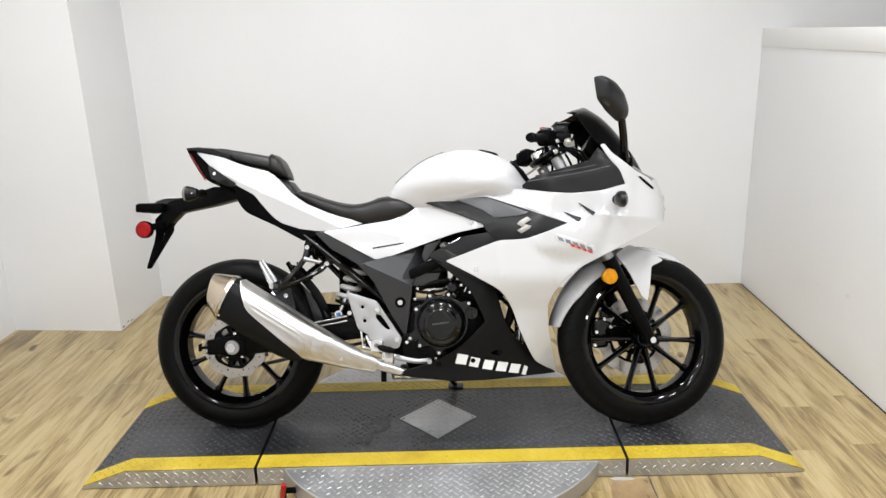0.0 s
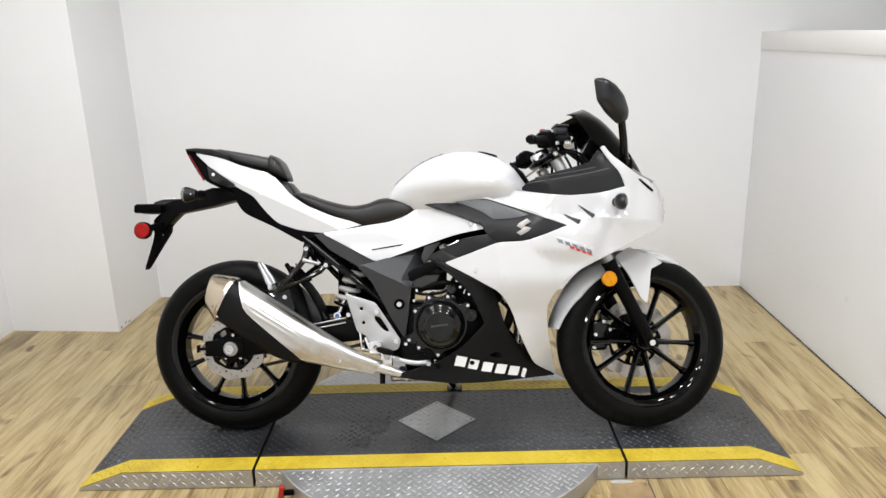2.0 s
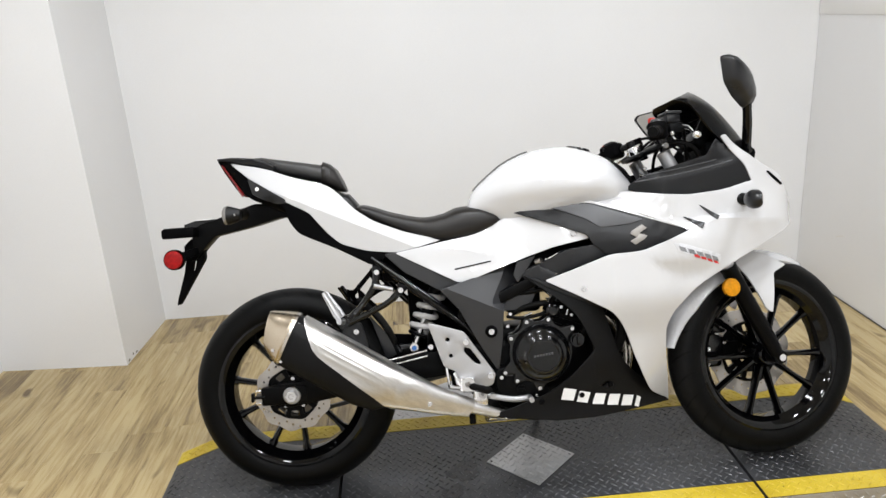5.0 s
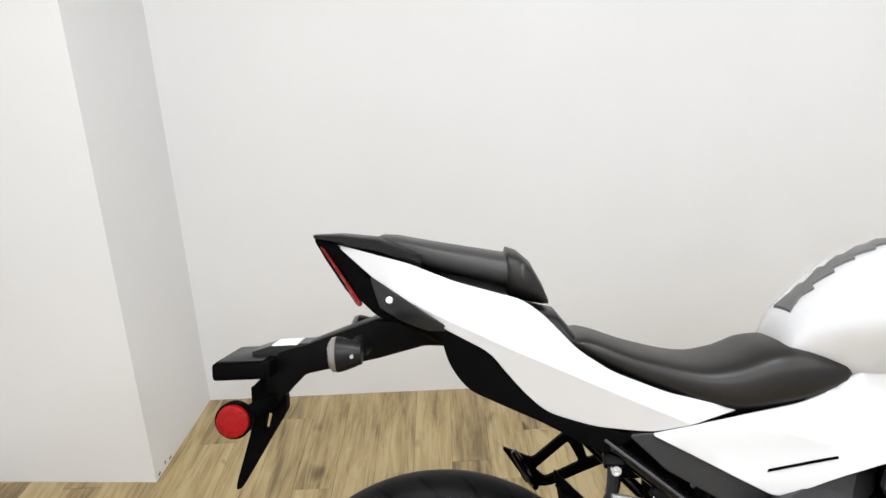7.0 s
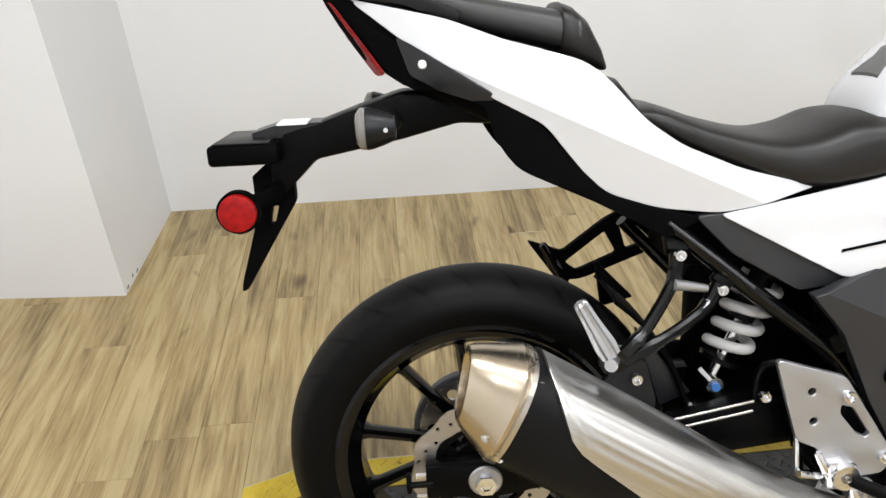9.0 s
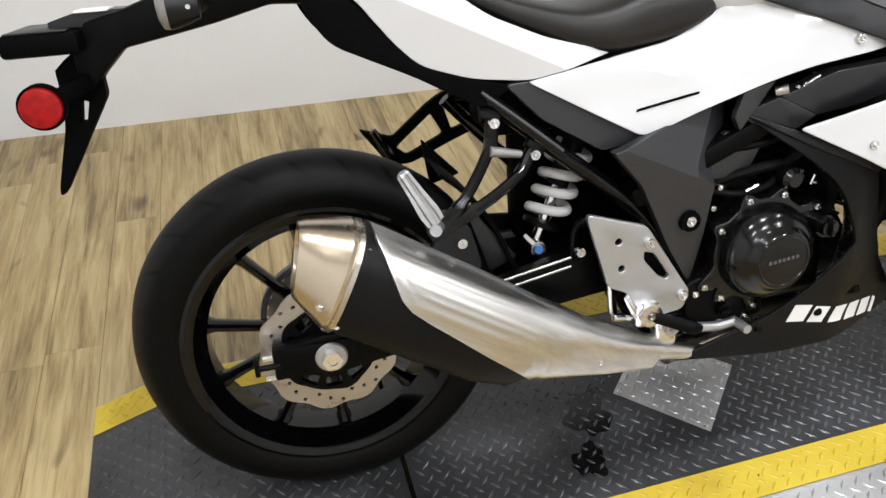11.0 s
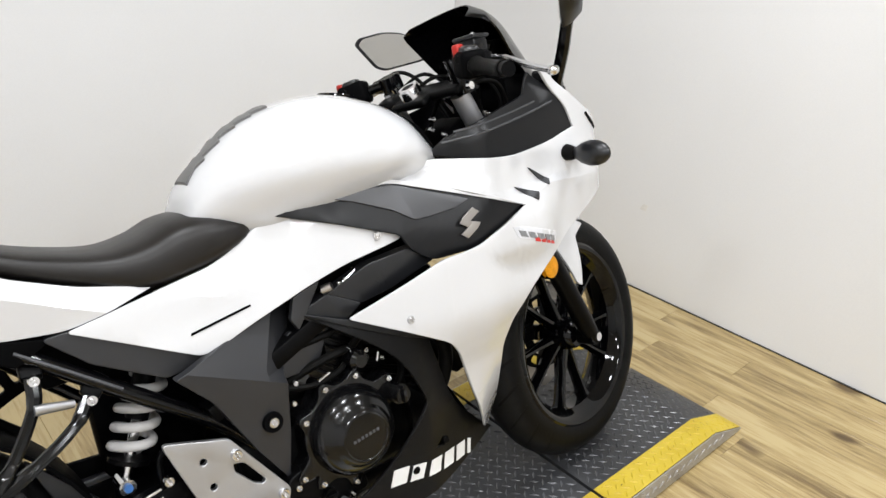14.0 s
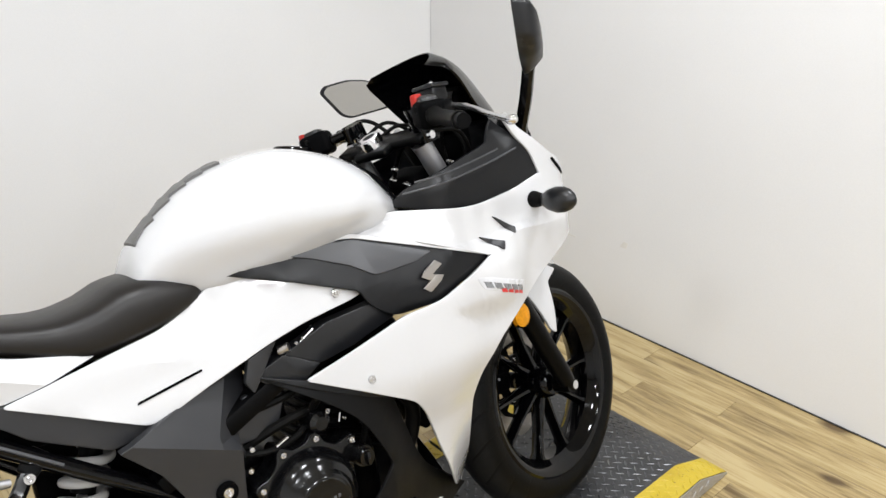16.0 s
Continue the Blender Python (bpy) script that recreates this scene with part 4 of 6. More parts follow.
def case_edge(a):
    """Radius of the clutch case's flange, with a lobe at each bolt."""
    r = 0.0895
    for bx, bz in CASE_BOLTS:
        bx, bz = bx - EC.x, bz - EC.z
        d = math.atan2(math.sin(a - math.atan2(bz, bx)), math.cos(a - math.atan2(bz, bx)))
        r = max(r, 0.0895 + (math.hypot(bx, bz) + 0.009 - 0.0895) * math.exp(-(d / 0.13) ** 2))
    return r


case = sheet([(EC.x + case_edge(a) * math.cos(a), EC.z + case_edge(a) * math.sin(a)) for a in [2 * math.pi * k / 120 for k in range(120)]], lambda x, z: -0.142, 0.052, step=0, bevel=0.003, corner=0)
part("side_case", case, ENAMEL, bike, "glossy black clutch case flange")
for x, z in CASE_BOLTS:
    part("case_bolt", bolt((x, -0.146, z), 0.0058, 0.009), CHROME, bike)
for x, z in ((-0.090, 0.323), (-0.04, 0.262), (0.01, 0.263)):
    part("case_bolt", bolt((x, -0.140, z), 0.0065, 0.008), CHROME, bike)
part("lower_case", sheet(rounded([(-0.105, 0.34), (-0.062, 0.352), (-0.03, 0.305), (0.04, 0.290), (0.045, 0.262), (-0.07, 0.258), (-0.102, 0.285)], 0.01), lambda x, z: -0.136, 0.04, step=0, bevel=0.004), ENGINE, bike)
part("case_mark", block((-0.078, -0.1385, 0.326), (-0.056, -0.1355, 0.3285), 0.0006, 1), GREYLIGHT, bike)
part("oil_filler_cap", joined(rod((0.135, -0.10, 0.421), (0.135, -0.160, 0.421), 0.0200, 20, 0.004), rod((0.135, -0.155, 0.421), (0.135, -0.172, 0.421), 0.0155, 12, 0.003), block((0.131, -0.180, 0.408), (0.139, -0.168, 0.434), 0.003)), ENAMEL, bike, "black oil filler cap")
part("pump_cover", turned(lathe([(-0.150, 0), (-0.150, 0.012), (-0.143, 0.020), (-0.12, 0.022), (-0.09, 0.022)], 24), Matrix.Translation((0.072, 0, 0.508))), ENAMEL, bike)
for pts, r in (([(0.072, -0.12, 0.53), (0.085, -0.135, 0.55), (0.115, -0.13, 0.545), (0.15, -0.12, 0.50)], 0.008), ([(-0.06, -0.115, 0.498), (-0.02, -0.13, 0.492), (0.03, -0.128, 0.497), (0.055, -0.12, 0.505)], 0.0055)):
    part("hose", tube(smooth_line(pts), r, 8), RUBBER, bike)
for a, b in (((-0.012, 0.497), (0.012, 0.505)), ((0.112, 0.492), (0.118, 0.508))):
    part("hose_clip", rod((a[0], -0.135, a[1]), (b[0], -0.135, b[1]), 0.0032, 8), CHROME, bike)
part("oil_plug", joined(rod((-0.035, -0.128, 0.285), (-0.035, -0.145, 0.285), 0.013, 16, 0.003), block((-0.045, -0.152, 0.281), (-0.025, -0.143, 0.289), 0.002)), ENGINE, bike)
for pts, r in (([(0.10, -0.10, 0.52), (0.05, -0.12, 0.53), (0.0, -0.11, 0.52), (-0.05, -0.09, 0.50)], 0.009), ([(0.16, -0.10, 0.50), (0.17, -0.125, 0.46), (0.15, -0.12, 0.41)], 0.008), ([(-0.02, -0.10, 0.56), (0.05, -0.11, 0.57), (0.12, -0.10, 0.60), (0.2, -0.09, 0.62)], 0.007), ([(0.06, -0.10, 0.60), (0.10, -0.115, 0.64), (0.16, -0.10, 0.66)], 0.008)):
    part("hose", tube(smooth_line(pts), r, 8), RUBBER, bike)
part("throttle_body", joined(block((-0.06, -0.07, 0.50), (0.05, 0.07, 0.58), 0.015), rod((0.0, -0.075, 0.55), (0.0, 0.09, 0.55), 0.024, 16, 0.004)), ENGINE, bike)
part("thermostat", rod((0.036, -0.122, 0.652), (0.050, -0.134, 0.657), 0.0085, 12, 0.002), DISC, bike, "bright hose fitting")
for (x, z), r in (((0.062, 0.660), 0.003), ((0.076, 0.663), 0.0045), ((0.097, 0.671), 0.003), ((0.105, 0.670), 0.005), ((0.126, 0.679), 0.0032)):
    part("clip", bolt((x, -0.141, z), r, 0.005), CHROME, bike)
part("fitting_pipe", rod((0.070, -0.138, 0.659), (0.098, -0.140, 0.675), 0.0028, 8), CHROME, bike)
for x, z in ((0.055, 0.648), (0.088, 0.658), (0.105, 0.672), (0.15, 0.672), (0.06, 0.53), (0.10, 0.515), (0.13, 0.49), (-0.05, 0.505), (-0.06, 0.47), (0.165, 0.44)):
    part("clip", bolt((x, -0.125, z), 0.005, 0.006), CHROME, bike)
part("radiator", turned(block((-0.02, -0.085, -0.13), (0.02, 0.085, 0.13), 0.006), pose(0.308, 0, 0.50, 0, -18, 0)), ENGINE, bike, "black radiator")
both("airbox_duct", sheet(rounded([(-0.03, 0.66), (0.22, 0.72), (0.30, 0.62), (0.02, 0.60)], 0.02), lambda x, z: -0.085, 0.05, step=0, bevel=0.008), BLACK)
part("radiator_hose", tube(smooth_line([(0.235, -0.10, 0.56), (0.262, -0.125, 0.50), (0.275, -0.13, 0.45), (0.262, -0.12, 0.39), (0.235, -0.10, 0.34)]), 0.015, 12), RUBBER, bike)
part("header_pipe", tube(smooth_line([(0.22, -0.03, 0.50), (0.30, -0.04, 0.40), (0.28, -0.05, 0.27), (0.16, -0.06, 0.215), (-0.02, -0.09, 0.205), (-0.14, -0.135, 0.214)]), 0.019, 14), WARMSTEEL, bike)

# side stand on the far side, its foot on the deck
stand = empty("side_stand", bike)
part("stand_leg", tube([(-0.03, 0.10, 0.235), (0.03, 0.20, 0.150), (0.062, 0.290, 0.092)], [0.013, 0.011, 0.010], 12), GLOSSBLACK, stand)
part("stand_foot", turned(block((-0.03, -0.022, 0), (0.03, 0.022, 0.008), 0.003), Matrix.Translation((0.064, 0.297, 0.0785)) @ Matrix.Rotation(radians(15.8), 4, "X")), GLOSSBLACK, stand)
for x in (-0.18, 0.068):
    part("frame_stub", rod((x, -0.07, 0.225), (x, -0.075, 0.176), 0.010, 12, 0.003), ENGINE, bike)

# exhaust
DV, NV = Vector((0.84, 0, -0.5426)), Vector((0.5426, 0, 0.84))


def ex(s, n, y):
    return DV * s + NV * n + Vector((0, y, 0))


def can_ring(s, nc, hn, hy, y, tilt=0.0, cnt=24, power=3.0):
    out = []
    for k in range(cnt):
        a = 2 * math.pi * k / cnt
        c, q = math.cos(a), math.sin(a)
        cc, qq = math.copysign(abs(c) ** (2 / power), c), math.copysign(abs(q) ** (2 / power), q)
        out.append(ex(s + tilt * qq, nc + hn * qq, y + hy * cc))
    return out


muffler = empty("silencer", bike)
MY = -0.192
part("silencer_body", loft([can_ring(-0.850, 0.040, 0.072, 0.060, MY, -0.01), can_ring(-0.83, 0.040, 0.075, 0.066, MY, -0.008), can_ring(-0.72, 0.040, 0.075, 0.066, MY), can_ring(-0.60, 0.040, 0.075, 0.063, MY), can_ring(-0.54, 0.045, 0.068, 0.055, MY), can_ring(-0.505, 0.060, 0.052, 0.045, MY), can_ring(-0.44, 0.073, 0.036, 0.036, MY + 0.004)]), FAIRMATT, muffler, "matt black heat shield", 40)


def edge_angle(n, nc, hn):
    """The angle at which the shell's section stands at height n on its outer side."""
    q = clamp((n - nc) / hn, -1, 1)
    return 180 - math.copysign(math.degrees(math.asin(abs(q) ** (1 / 0.62))), q)


ridge_fade = curve_of((-0.84, 0.0), (-0.80, 1.0), (-0.60, 1.0), (-0.50, 0.0), (-0.38, 0.0))


def shell_ring(s, nc, hn, hy, y, lo, hi, grow, cnt=14):
    o = []
    for g in (grow, 0.0005):
        row, e = [], 0.62 - 0.14 * clamp((s + 0.505) / 0.04)
        for k in range(cnt):
            a = radians(lo + (hi - lo) * k / (cnt - 1))
            c, q = math.cos(a), math.sin(a)
            flute = 0.0022 * ridge_fade(s) * abs(math.sin(math.pi * (a - radians(150)) / radians(9))) if 150 < math.degrees(a) < 204 and g == grow else 0
            c, q = c * (1 + flute / hy), q * (1 + flute / hn)
            row.append(ex(s, nc + (hn + g) * math.copysign(abs(q) ** e, q), y + (hy + g) * math.copysign(abs(c) ** e, c)))
        o += row if g == grow else row[::-1]
    return o


cover_n = curve_of((-0.835, 0.040), (-0.60, 0.040), (-0.545, 0.045), (-0.503, 0.0615), (-0.44, 0.073), (-0.38, 0.0845), (-0.29, 0.1075))
cover_h = curve_of((-0.835, 0.0755), (-0.60, 0.0755), (-0.545, 0.069), (-0.503, 0.0535), (-0.44, 0.040), (-0.38, 0.0310), (-0.29, 0.0205))
cover_w = curve_of((-0.835, 0.066), (-0.72, 0.066), (-0.60, 0.063), (-0.503, 0.050), (-0.44, 0.040), (-0.38, 0.033), (-0.29, 0.022))
cover_low = curve_of((-0.83, 0.113), (-0.80, 0.086), (-0.768, 0.058), (-0.745, 0.049), (-0.655, 0.036), (-0.60, 0.028), (-0.533, 0.018), (-0.505, 0.010))
rows_c = []
for k in range(27):
    sv = -0.832 + 0.542 * k / 26
    nc, hn, hy = cover_n(sv), cover_h(sv), cover_w(sv)
    low = edge_angle(cover_low(sv), nc, hn) if sv < -0.503 else 250 + 35 * clamp((sv + 0.503) / 0.12)
    rows_c.append(shell_ring(sv, nc, hn, hy, MY + 0.012 * clamp((sv + 0.5) / 0.12) + 0.013 * clamp((sv + 0.38) / 0.09), 40, low, 0.0045, 64))
shell = loft(rows_c)
part("silencer_cover", shell, STEEL, muffler, "brushed stainless steel silencer cover", 40)
part("link_pipe", loft([can_ring(sv, n, r, r, y, 0, 20, 2.2) for sv, n, r, y in ((-0.41, 0.079, 0.031, MY + 0.008), (-0.375, 0.086, 0.0275, MY + 0.012), (-0.335, 0.097, 0.0215, MY + 0.018), (-0.30, 0.106, 0.0175, MY + 0.024), (-0.245, 0.121, 0.0155, MY + 0.034), (-0.18, 0.133, 0.015, MY + 0.05))]), STEEL, muffler, "heat-tinted steel link pipe", 40)
cap_b = loft([can_ring(-0.845, 0.040, 0.0765, 0.0665, MY, -0.008, 32, 2.6), can_ring(-0.852, 0.040, 0.0775, 0.0675, MY, -0.009, 32, 2.6), can_ring(-0.856, 0.0395, 0.0755, 0.0655, MY, -0.010, 32, 2.5), can_ring(-0.880, 0.038, 0.0645, 0.0545, MY, -0.013, 32, 2.4), can_ring(-0.903, 0.0365, 0.0535, 0.0440, MY, -0.016, 32, 2.3), can_ring(-0.909, 0.036, 0.0490, 0.0395, MY, -0.017, 32, 2.2), can_ring(-0.908, 0.036, 0.0440, 0.0345, MY, -0.017, 32, 2.2), can_ring(-0.895, 0.036, 0.0415, 0.0320, MY, -0.015, 32, 2.2), can_ring(-0.868, 0.036, 0.0400, 0.0310, MY, -0.012, 32, 2.2)])
part("end_cap", cap_b, CAPSTEEL, muffler, "heat-tinted steel end cap with an open mouth", 22)
part("cap_band", loft([can_ring(sv, 0.040, 0.0745 + g, 0.0645 + g, MY, -0.008, 32, 2.6) for sv, g in ((-0.846, 0.002), (-0.845, 0.0052), (-0.838, 0.0052), (-0.837, 0.002))]), WARMSTEEL, muffler, sharp=30)
part("outlet", loft([can_ring(-0.870, 0.036, 0.0395, 0.0305, MY, -0.012, 24, 2.2), can_ring(-0.866, 0.036, 0.0395, 0.0305, MY, -0.012, 24, 2.2)]), BLACK, muffler)
for sv, n, yo in ((-0.862, 0.086, 0.008), (-0.862, 0.004, 0.004), (-0.836, 0.098, 0.012), (-0.83, -0.012, 0.004)):
    part("silencer_screw", bolt(ex(sv, n, MY - 0.0605 + yo), 0.006, 0.006), CHROME, muffler)
part("silencer_screw", bolt(ex(-0.41, 0.073, MY - 0.032), 0.0085, 0.008), CHROME, muffler)
part("hanger", sheet(rounded([(-0.552, 0.478), (-0.518, 0.519), (-0.487, 0.516), (-0.470, 0.450), (-0.48, 0.42), (-0.53, 0.44)], 0.008), lambda x, z: -0.150, 0.01, step=0), GREY, muffler)

# rearsets
plate = sheet(rounded([(-0.294, 0.499), (-0.192, 0.465), (-0.108, 0.336), (-0.118, 0.306), (-0.165, 0.300), (-0.210, 0.314), (-0.219, 0.353), (-0.254, 0.370)], 0.008), lambda x, z: -0.145, 0.009,
              [circle(-0.240, 0.447, 0.008), circle(-0.233, 0.399, 0.008), rounded([(-0.196, 0.425), (-0.175, 0.419), (-0.144, 0.372), (-0.151, 0.364), (-0.167, 0.372), (-0.196, 0.407)], 0.006)], step=0, bevel=0.002)
rearset = empty("rearset", bike)
rp = part("rearset_plate", plate, ALU, rearset, "bead-blasted aluminium footrest plate with cut-outs")
for x, z in ((-0.187, 0.437), (-0.122, 0.333)):
    part("rearset_bolt", bolt((x, -0.153, z), 0.0095, 0.009), CHROME, rearset)
part("footrest_hinge", joined(block((-0.214, -0.166, 0.292), (-0.168, -0.138, 0.336), 0.009, 3), rod((-0.190, -0.140, 0.317), (-0.190, -0.172, 0.317), 0.0200, 20, 0.004), block((-0.176, -0.164, 0.246), (-0.134, -0.138, 0.300), 0.009, 3)), CHROME, rearset, "bright footrest hinge")
part("push_rod", joined(rod((-0.249, -0.130, 0.378), (-0.242, -0.130, 0.302), 0.0045, 10), rod((-0.243, -0.138, 0.308), (-0.200, -0.138, 0.300), 0.007, 10, 0.002)), CHROME, rearset)
part("hinge_bolt", bolt((-0.190, -0.172, 0.317), 0.010, 0.008), DISC, rearset)
part("heel_hook", joined(bar((-0.226, -0.150, 0.352), (-0.212, -0.156, 0.318), 0.012, 0.012, 0.004), bar((-0.214, -0.156, 0.322), (-0.196, -0.158, 0.298), 0.014, 0.012, 0.004)), CHROME, rearset)
part("pedal_pivot", joined(rod((-0.150, -0.150, 0.286), (-0.150, -0.172, 0.286), 0.0130, 16, 0.003), rod((-0.120, -0.150, 0.276), (-0.120, -0.165, 0.276), 0.008, 12, 0.002)), ALU, rearset)
part("pivot_clip", bolt((-0.150, -0.172, 0.286), 0.0065, 0.006), CHROME, rearset)
part("return_spring", tube([(-0.224 + 0.030 * k / 59 + 0.004 * math.cos(k * 0.9), -0.128 + 0.004 * math.sin(k * 0.9), 0.300 - 0.012 * k / 59) for k in range(60)], 0.0014, 6), CHROME, rearset)
part("rider_footrest", loft([[(-0.180 + 0.046 * f + math.cos(a) * r, -0.168 - 0.052 * f, 0.311 - 0.004 * f + math.sin(a) * r * 0.85) for a in [2 * math.pi * k / 16 for k in range(16)]] for f, r in ((0, 0.008), (0.03, 0.0115), (0.9, 0.0130), (0.97, 0.0115), (1, 0.007))]), RUBBER, rearset, "black rubber-topped footrest")
part("brake_pedal", joined(tube(smooth_line([(-0.19, -0.142, 0.30), (-0.13, -0.145, 0.275), (-0.06, -0.146, 0.259), (-0.012, -0.146, 0.261)]), 0.0088, 10), rod((-0.013, -0.140, 0.261), (-0.011, -0.180, 0.261), 0.0080, 12, 0.002)), ALU, rearset, "bright brake pedal")
part("master_cylinder", joined(rod((-0.232, -0.112, 0.34), (-0.252, -0.108, 0.43), 0.012, 14, 0.003), rod((-0.228, -0.113, 0.30), (-0.233, -0.112, 0.345), 0.006), tube(smooth_line([(-0.252, -0.108, 0.43), (-0.265, -0.10, 0.47), (-0.29, -0.09, 0.46), (-0.295, -0.085, 0.40)]), 0.006, 8)), ENGINE, rearset)
part("rearset_bolt", bolt((-0.290, -0.114, 0.424), 0.0085, 0.010), CHROME, rearset)

# grey frame cover under the side panel
COVER_FOLD = ((-0.185, 0.573), (-0.090, 0.527))
COVER_EDGE = ((-0.112, 0.530), (-0.048, 0.648))


def above(line, x, z):
    """Height over a straight fold line."""
    (xa, za), (xb, zb) = line
    return z - (za + (zb - za) * (x - xa) / (xb - xa))


fc_y = lambda x, z: -0.147 + 0.38 * max(0.0, above(COVER_FOLD, x, z)) + 0.10 * max(0.0, -above(COVER_FOLD, x, z)) + 0.012 * clamp((x + 0.25) / 0.25) + 0.24 * clamp(-above(COVER_EDGE, x, z), 0, 0.09) * clamp(above(COVER_FOLD, x, z) / 0.02)
cov = sheet([(-0.249, 0.592), (-0.193, 0.606), (-0.110, 0.629), (-0.040, 0.653), (0.004, 0.668), (-0.027, 0.591), (-0.071, 0.521), (-0.080, 0.427), (-0.095, 0.341), (-0.140, 0.415), (-0.199, 0.534)], fc_y, 0.02, step=0.02, corner=0.005, folds=(COVER_FOLD, COVER_EDGE))
both("frame_cover", cov, PANEL, label="dark grey moulded frame cover", sharp=12)
part("frame_bolt", bolt((-0.110, -0.142, 0.460), 0.0095, 0.009), CHROME, bike)
part("bolt_recess", turned(lathe([(-0.1405, 0.010), (-0.1405, 0.0175), (-0.130, 0.019)], 20), Matrix.Translation((-0.110, 0, 0.460))), BLACK, bike)
both("side_cover_lower", sheet(rounded([(-0.405, 0.705), (-0.371, 0.707), (-0.183, 0.603), (-0.198, 0.595), (-0.252, 0.590), (-0.351, 0.650)], 0.005), lambda x, z: -0.104, 0.02), PANEL)

# tail and seats
def swept(bm, more=0.0):
    """The tail's tip drifts towards the far side."""
    for v in bm.verts:
        v.co.y += 0.062 * clamp((-0.68 - v.co.x) / 0.22) + more * clamp((-0.45 - v.co.x) / 0.1)
    return bm


tail_hw = curve_of((-0.93, 0.013), (-0.86, 0.038), (-0.77, 0.080), (-0.62, 0.106), (-0.45, 0.106), (-0.25, 0.096))
tw = [(-0.866, 1.013), (-0.740, 0.981), (-0.666, 0.951), (-0.562, 0.920), (-0.531, 0.895), (-0.483, 0.841), (-0.432, 0.805), (-0.345, 0.767), (-0.240, 0.7365), (-0.302, 0.7225), (-0.372, 0.7105), (-0.454, 0.721), (-0.529, 0.743), (-0.562, 0.776), (-0.594, 0.816), (-0.615, 0.844), (-0.683, 0.881), (-0.770, 0.937)]
TAIL_FOLD = ((-0.602, 0.857), (-0.413, 0.767))


def tail_y(x, z):
    d = above(TAIL_FOLD, x, z)
    return -tail_hw(x) - 0.008 * ease((x + 0.66) / 0.08) + (0.24 * d if d > 0 else -0.20 * d)


both_swept("tail_panel", sheet(tw, tail_y, 0.006, step=0.022, folds=(TAIL_FOLD,)), WHITE, label="gloss white tail panel", sharp=14)
tail_rings = []
for x, lo, hi in ((-0.908, 1.018, 1.030), (-0.89, 0.985, 1.028), (-0.855, 0.932, 1.022), (-0.80, 0.895, 1.005), (-0.70, 0.85, 0.955), (-0.63, 0.81, 0.92), (-0.54, 0.742, 0.875), (-0.46, 0.70, 0.79), (-0.38, 0.69, 0.735)):
    tail_rings.append(rounded_section(x, tail_hw(x) * 0.86, hi, lo, 4, 24))
part("tail_core", swept(loft(tail_rings)), BLACK, bike, "black tail underside", 40)
both_swept("tail_side_cover", sheet([(-0.861, 0.988), (-0.793, 0.945), (-0.689, 0.884), (-0.618, 0.839), (-0.561, 0.771), (-0.532, 0.744), (-0.454, 0.717), (-0.396, 0.703), (-0.445, 0.678), (-0.543, 0.734), (-0.652, 0.786), (-0.679, 0.825), (-0.689, 0.866), (-0.733, 0.892), (-0.790, 0.893), (-0.828, 0.924)], lambda x, z: -tail_hw(x) + 0.004, 0.008), BLACK, label="black lower tail panel")
both_swept("tail_vent", sheet(rounded([(-0.804, 0.960), (-0.773, 0.942), (-0.661, 0.871), (-0.672, 0.865), (-0.749, 0.891), (-0.788, 0.912)], 0.004), lambda x, z: -tail_hw(x) - 0.006 + 0.04 * clamp((-0.79 - x) / 0.03) ** 2 + 0.35 * max(0, 0.905 - z), 0.008), SHEEN, label="dark grey wedge trim")
for s in (-1, 1):
    part("trim_screw", turned(lathe([(-0.004, 0), (-0.0035, 0.0045), (0.0, 0.0062)], 16), Matrix.Translation((-0.772, s * 0.0865 + 0.025, 0.925)) @ Matrix.Diagonal((1, -s, 1, 1))), DECAL, bike, "white screw cap")
both_swept("tail_light", sheet([(-0.905, 1.012), (-0.894, 1.010), (-0.824, 0.913), (-0.836, 0.909), (-0.872, 0.957)], lambda x, z: -tail_hw(x) * 0.9 - 0.005 + 2.4 * max(0.0, -0.897 + 0.697 * (1.011 - z) - x), 0.012, bevel=0.001, step=0.006), REDLIGHT, label="red tail light strip")
part("tail_top", swept(loft([rounded_section(x, w, t, b, 3.5, 20) for x, w, t, b in ((-0.91, 0.022, 1.033, 1.026), (-0.86, 0.042, 1.033, 1.014), (-0.79, 0.052, 1.024, 0.995), (-0.72, 0.05, 0.995, 0.965))])), GREY, bike)
ptop = curve_of((-0.818, 1.016), (-0.80, 1.025), (-0.78, 1.028), (-0.69, 1.010), (-0.595, 0.991), (-0.55, 0.982))
prow = []
for x, w, lo in ((-0.818, 0.030, 1.010), (-0.806, 0.046, 1.004), (-0.79, 0.055, 0.999), (-0.766, 0.062, 0.990), (-0.70, 0.068, 0.964), (-0.63, 0.072, 0.945), (-0.585, 0.075, 0.932), (-0.555, 0.076, 0.924)):
    prow.append(rounded_section(x, w, ptop(x), lo, 3.2, 28))
part("passenger_seat", swept(loft(prow), 0.032), SEATGREY, bike, "dark grey vinyl passenger seat pad", 50)
part("seat_clip", block((-0.672, -0.060, 0.938), (-0.650, -0.045, 0.946), 0.002), GREYLIGHT, bike, "small grey seat clip")
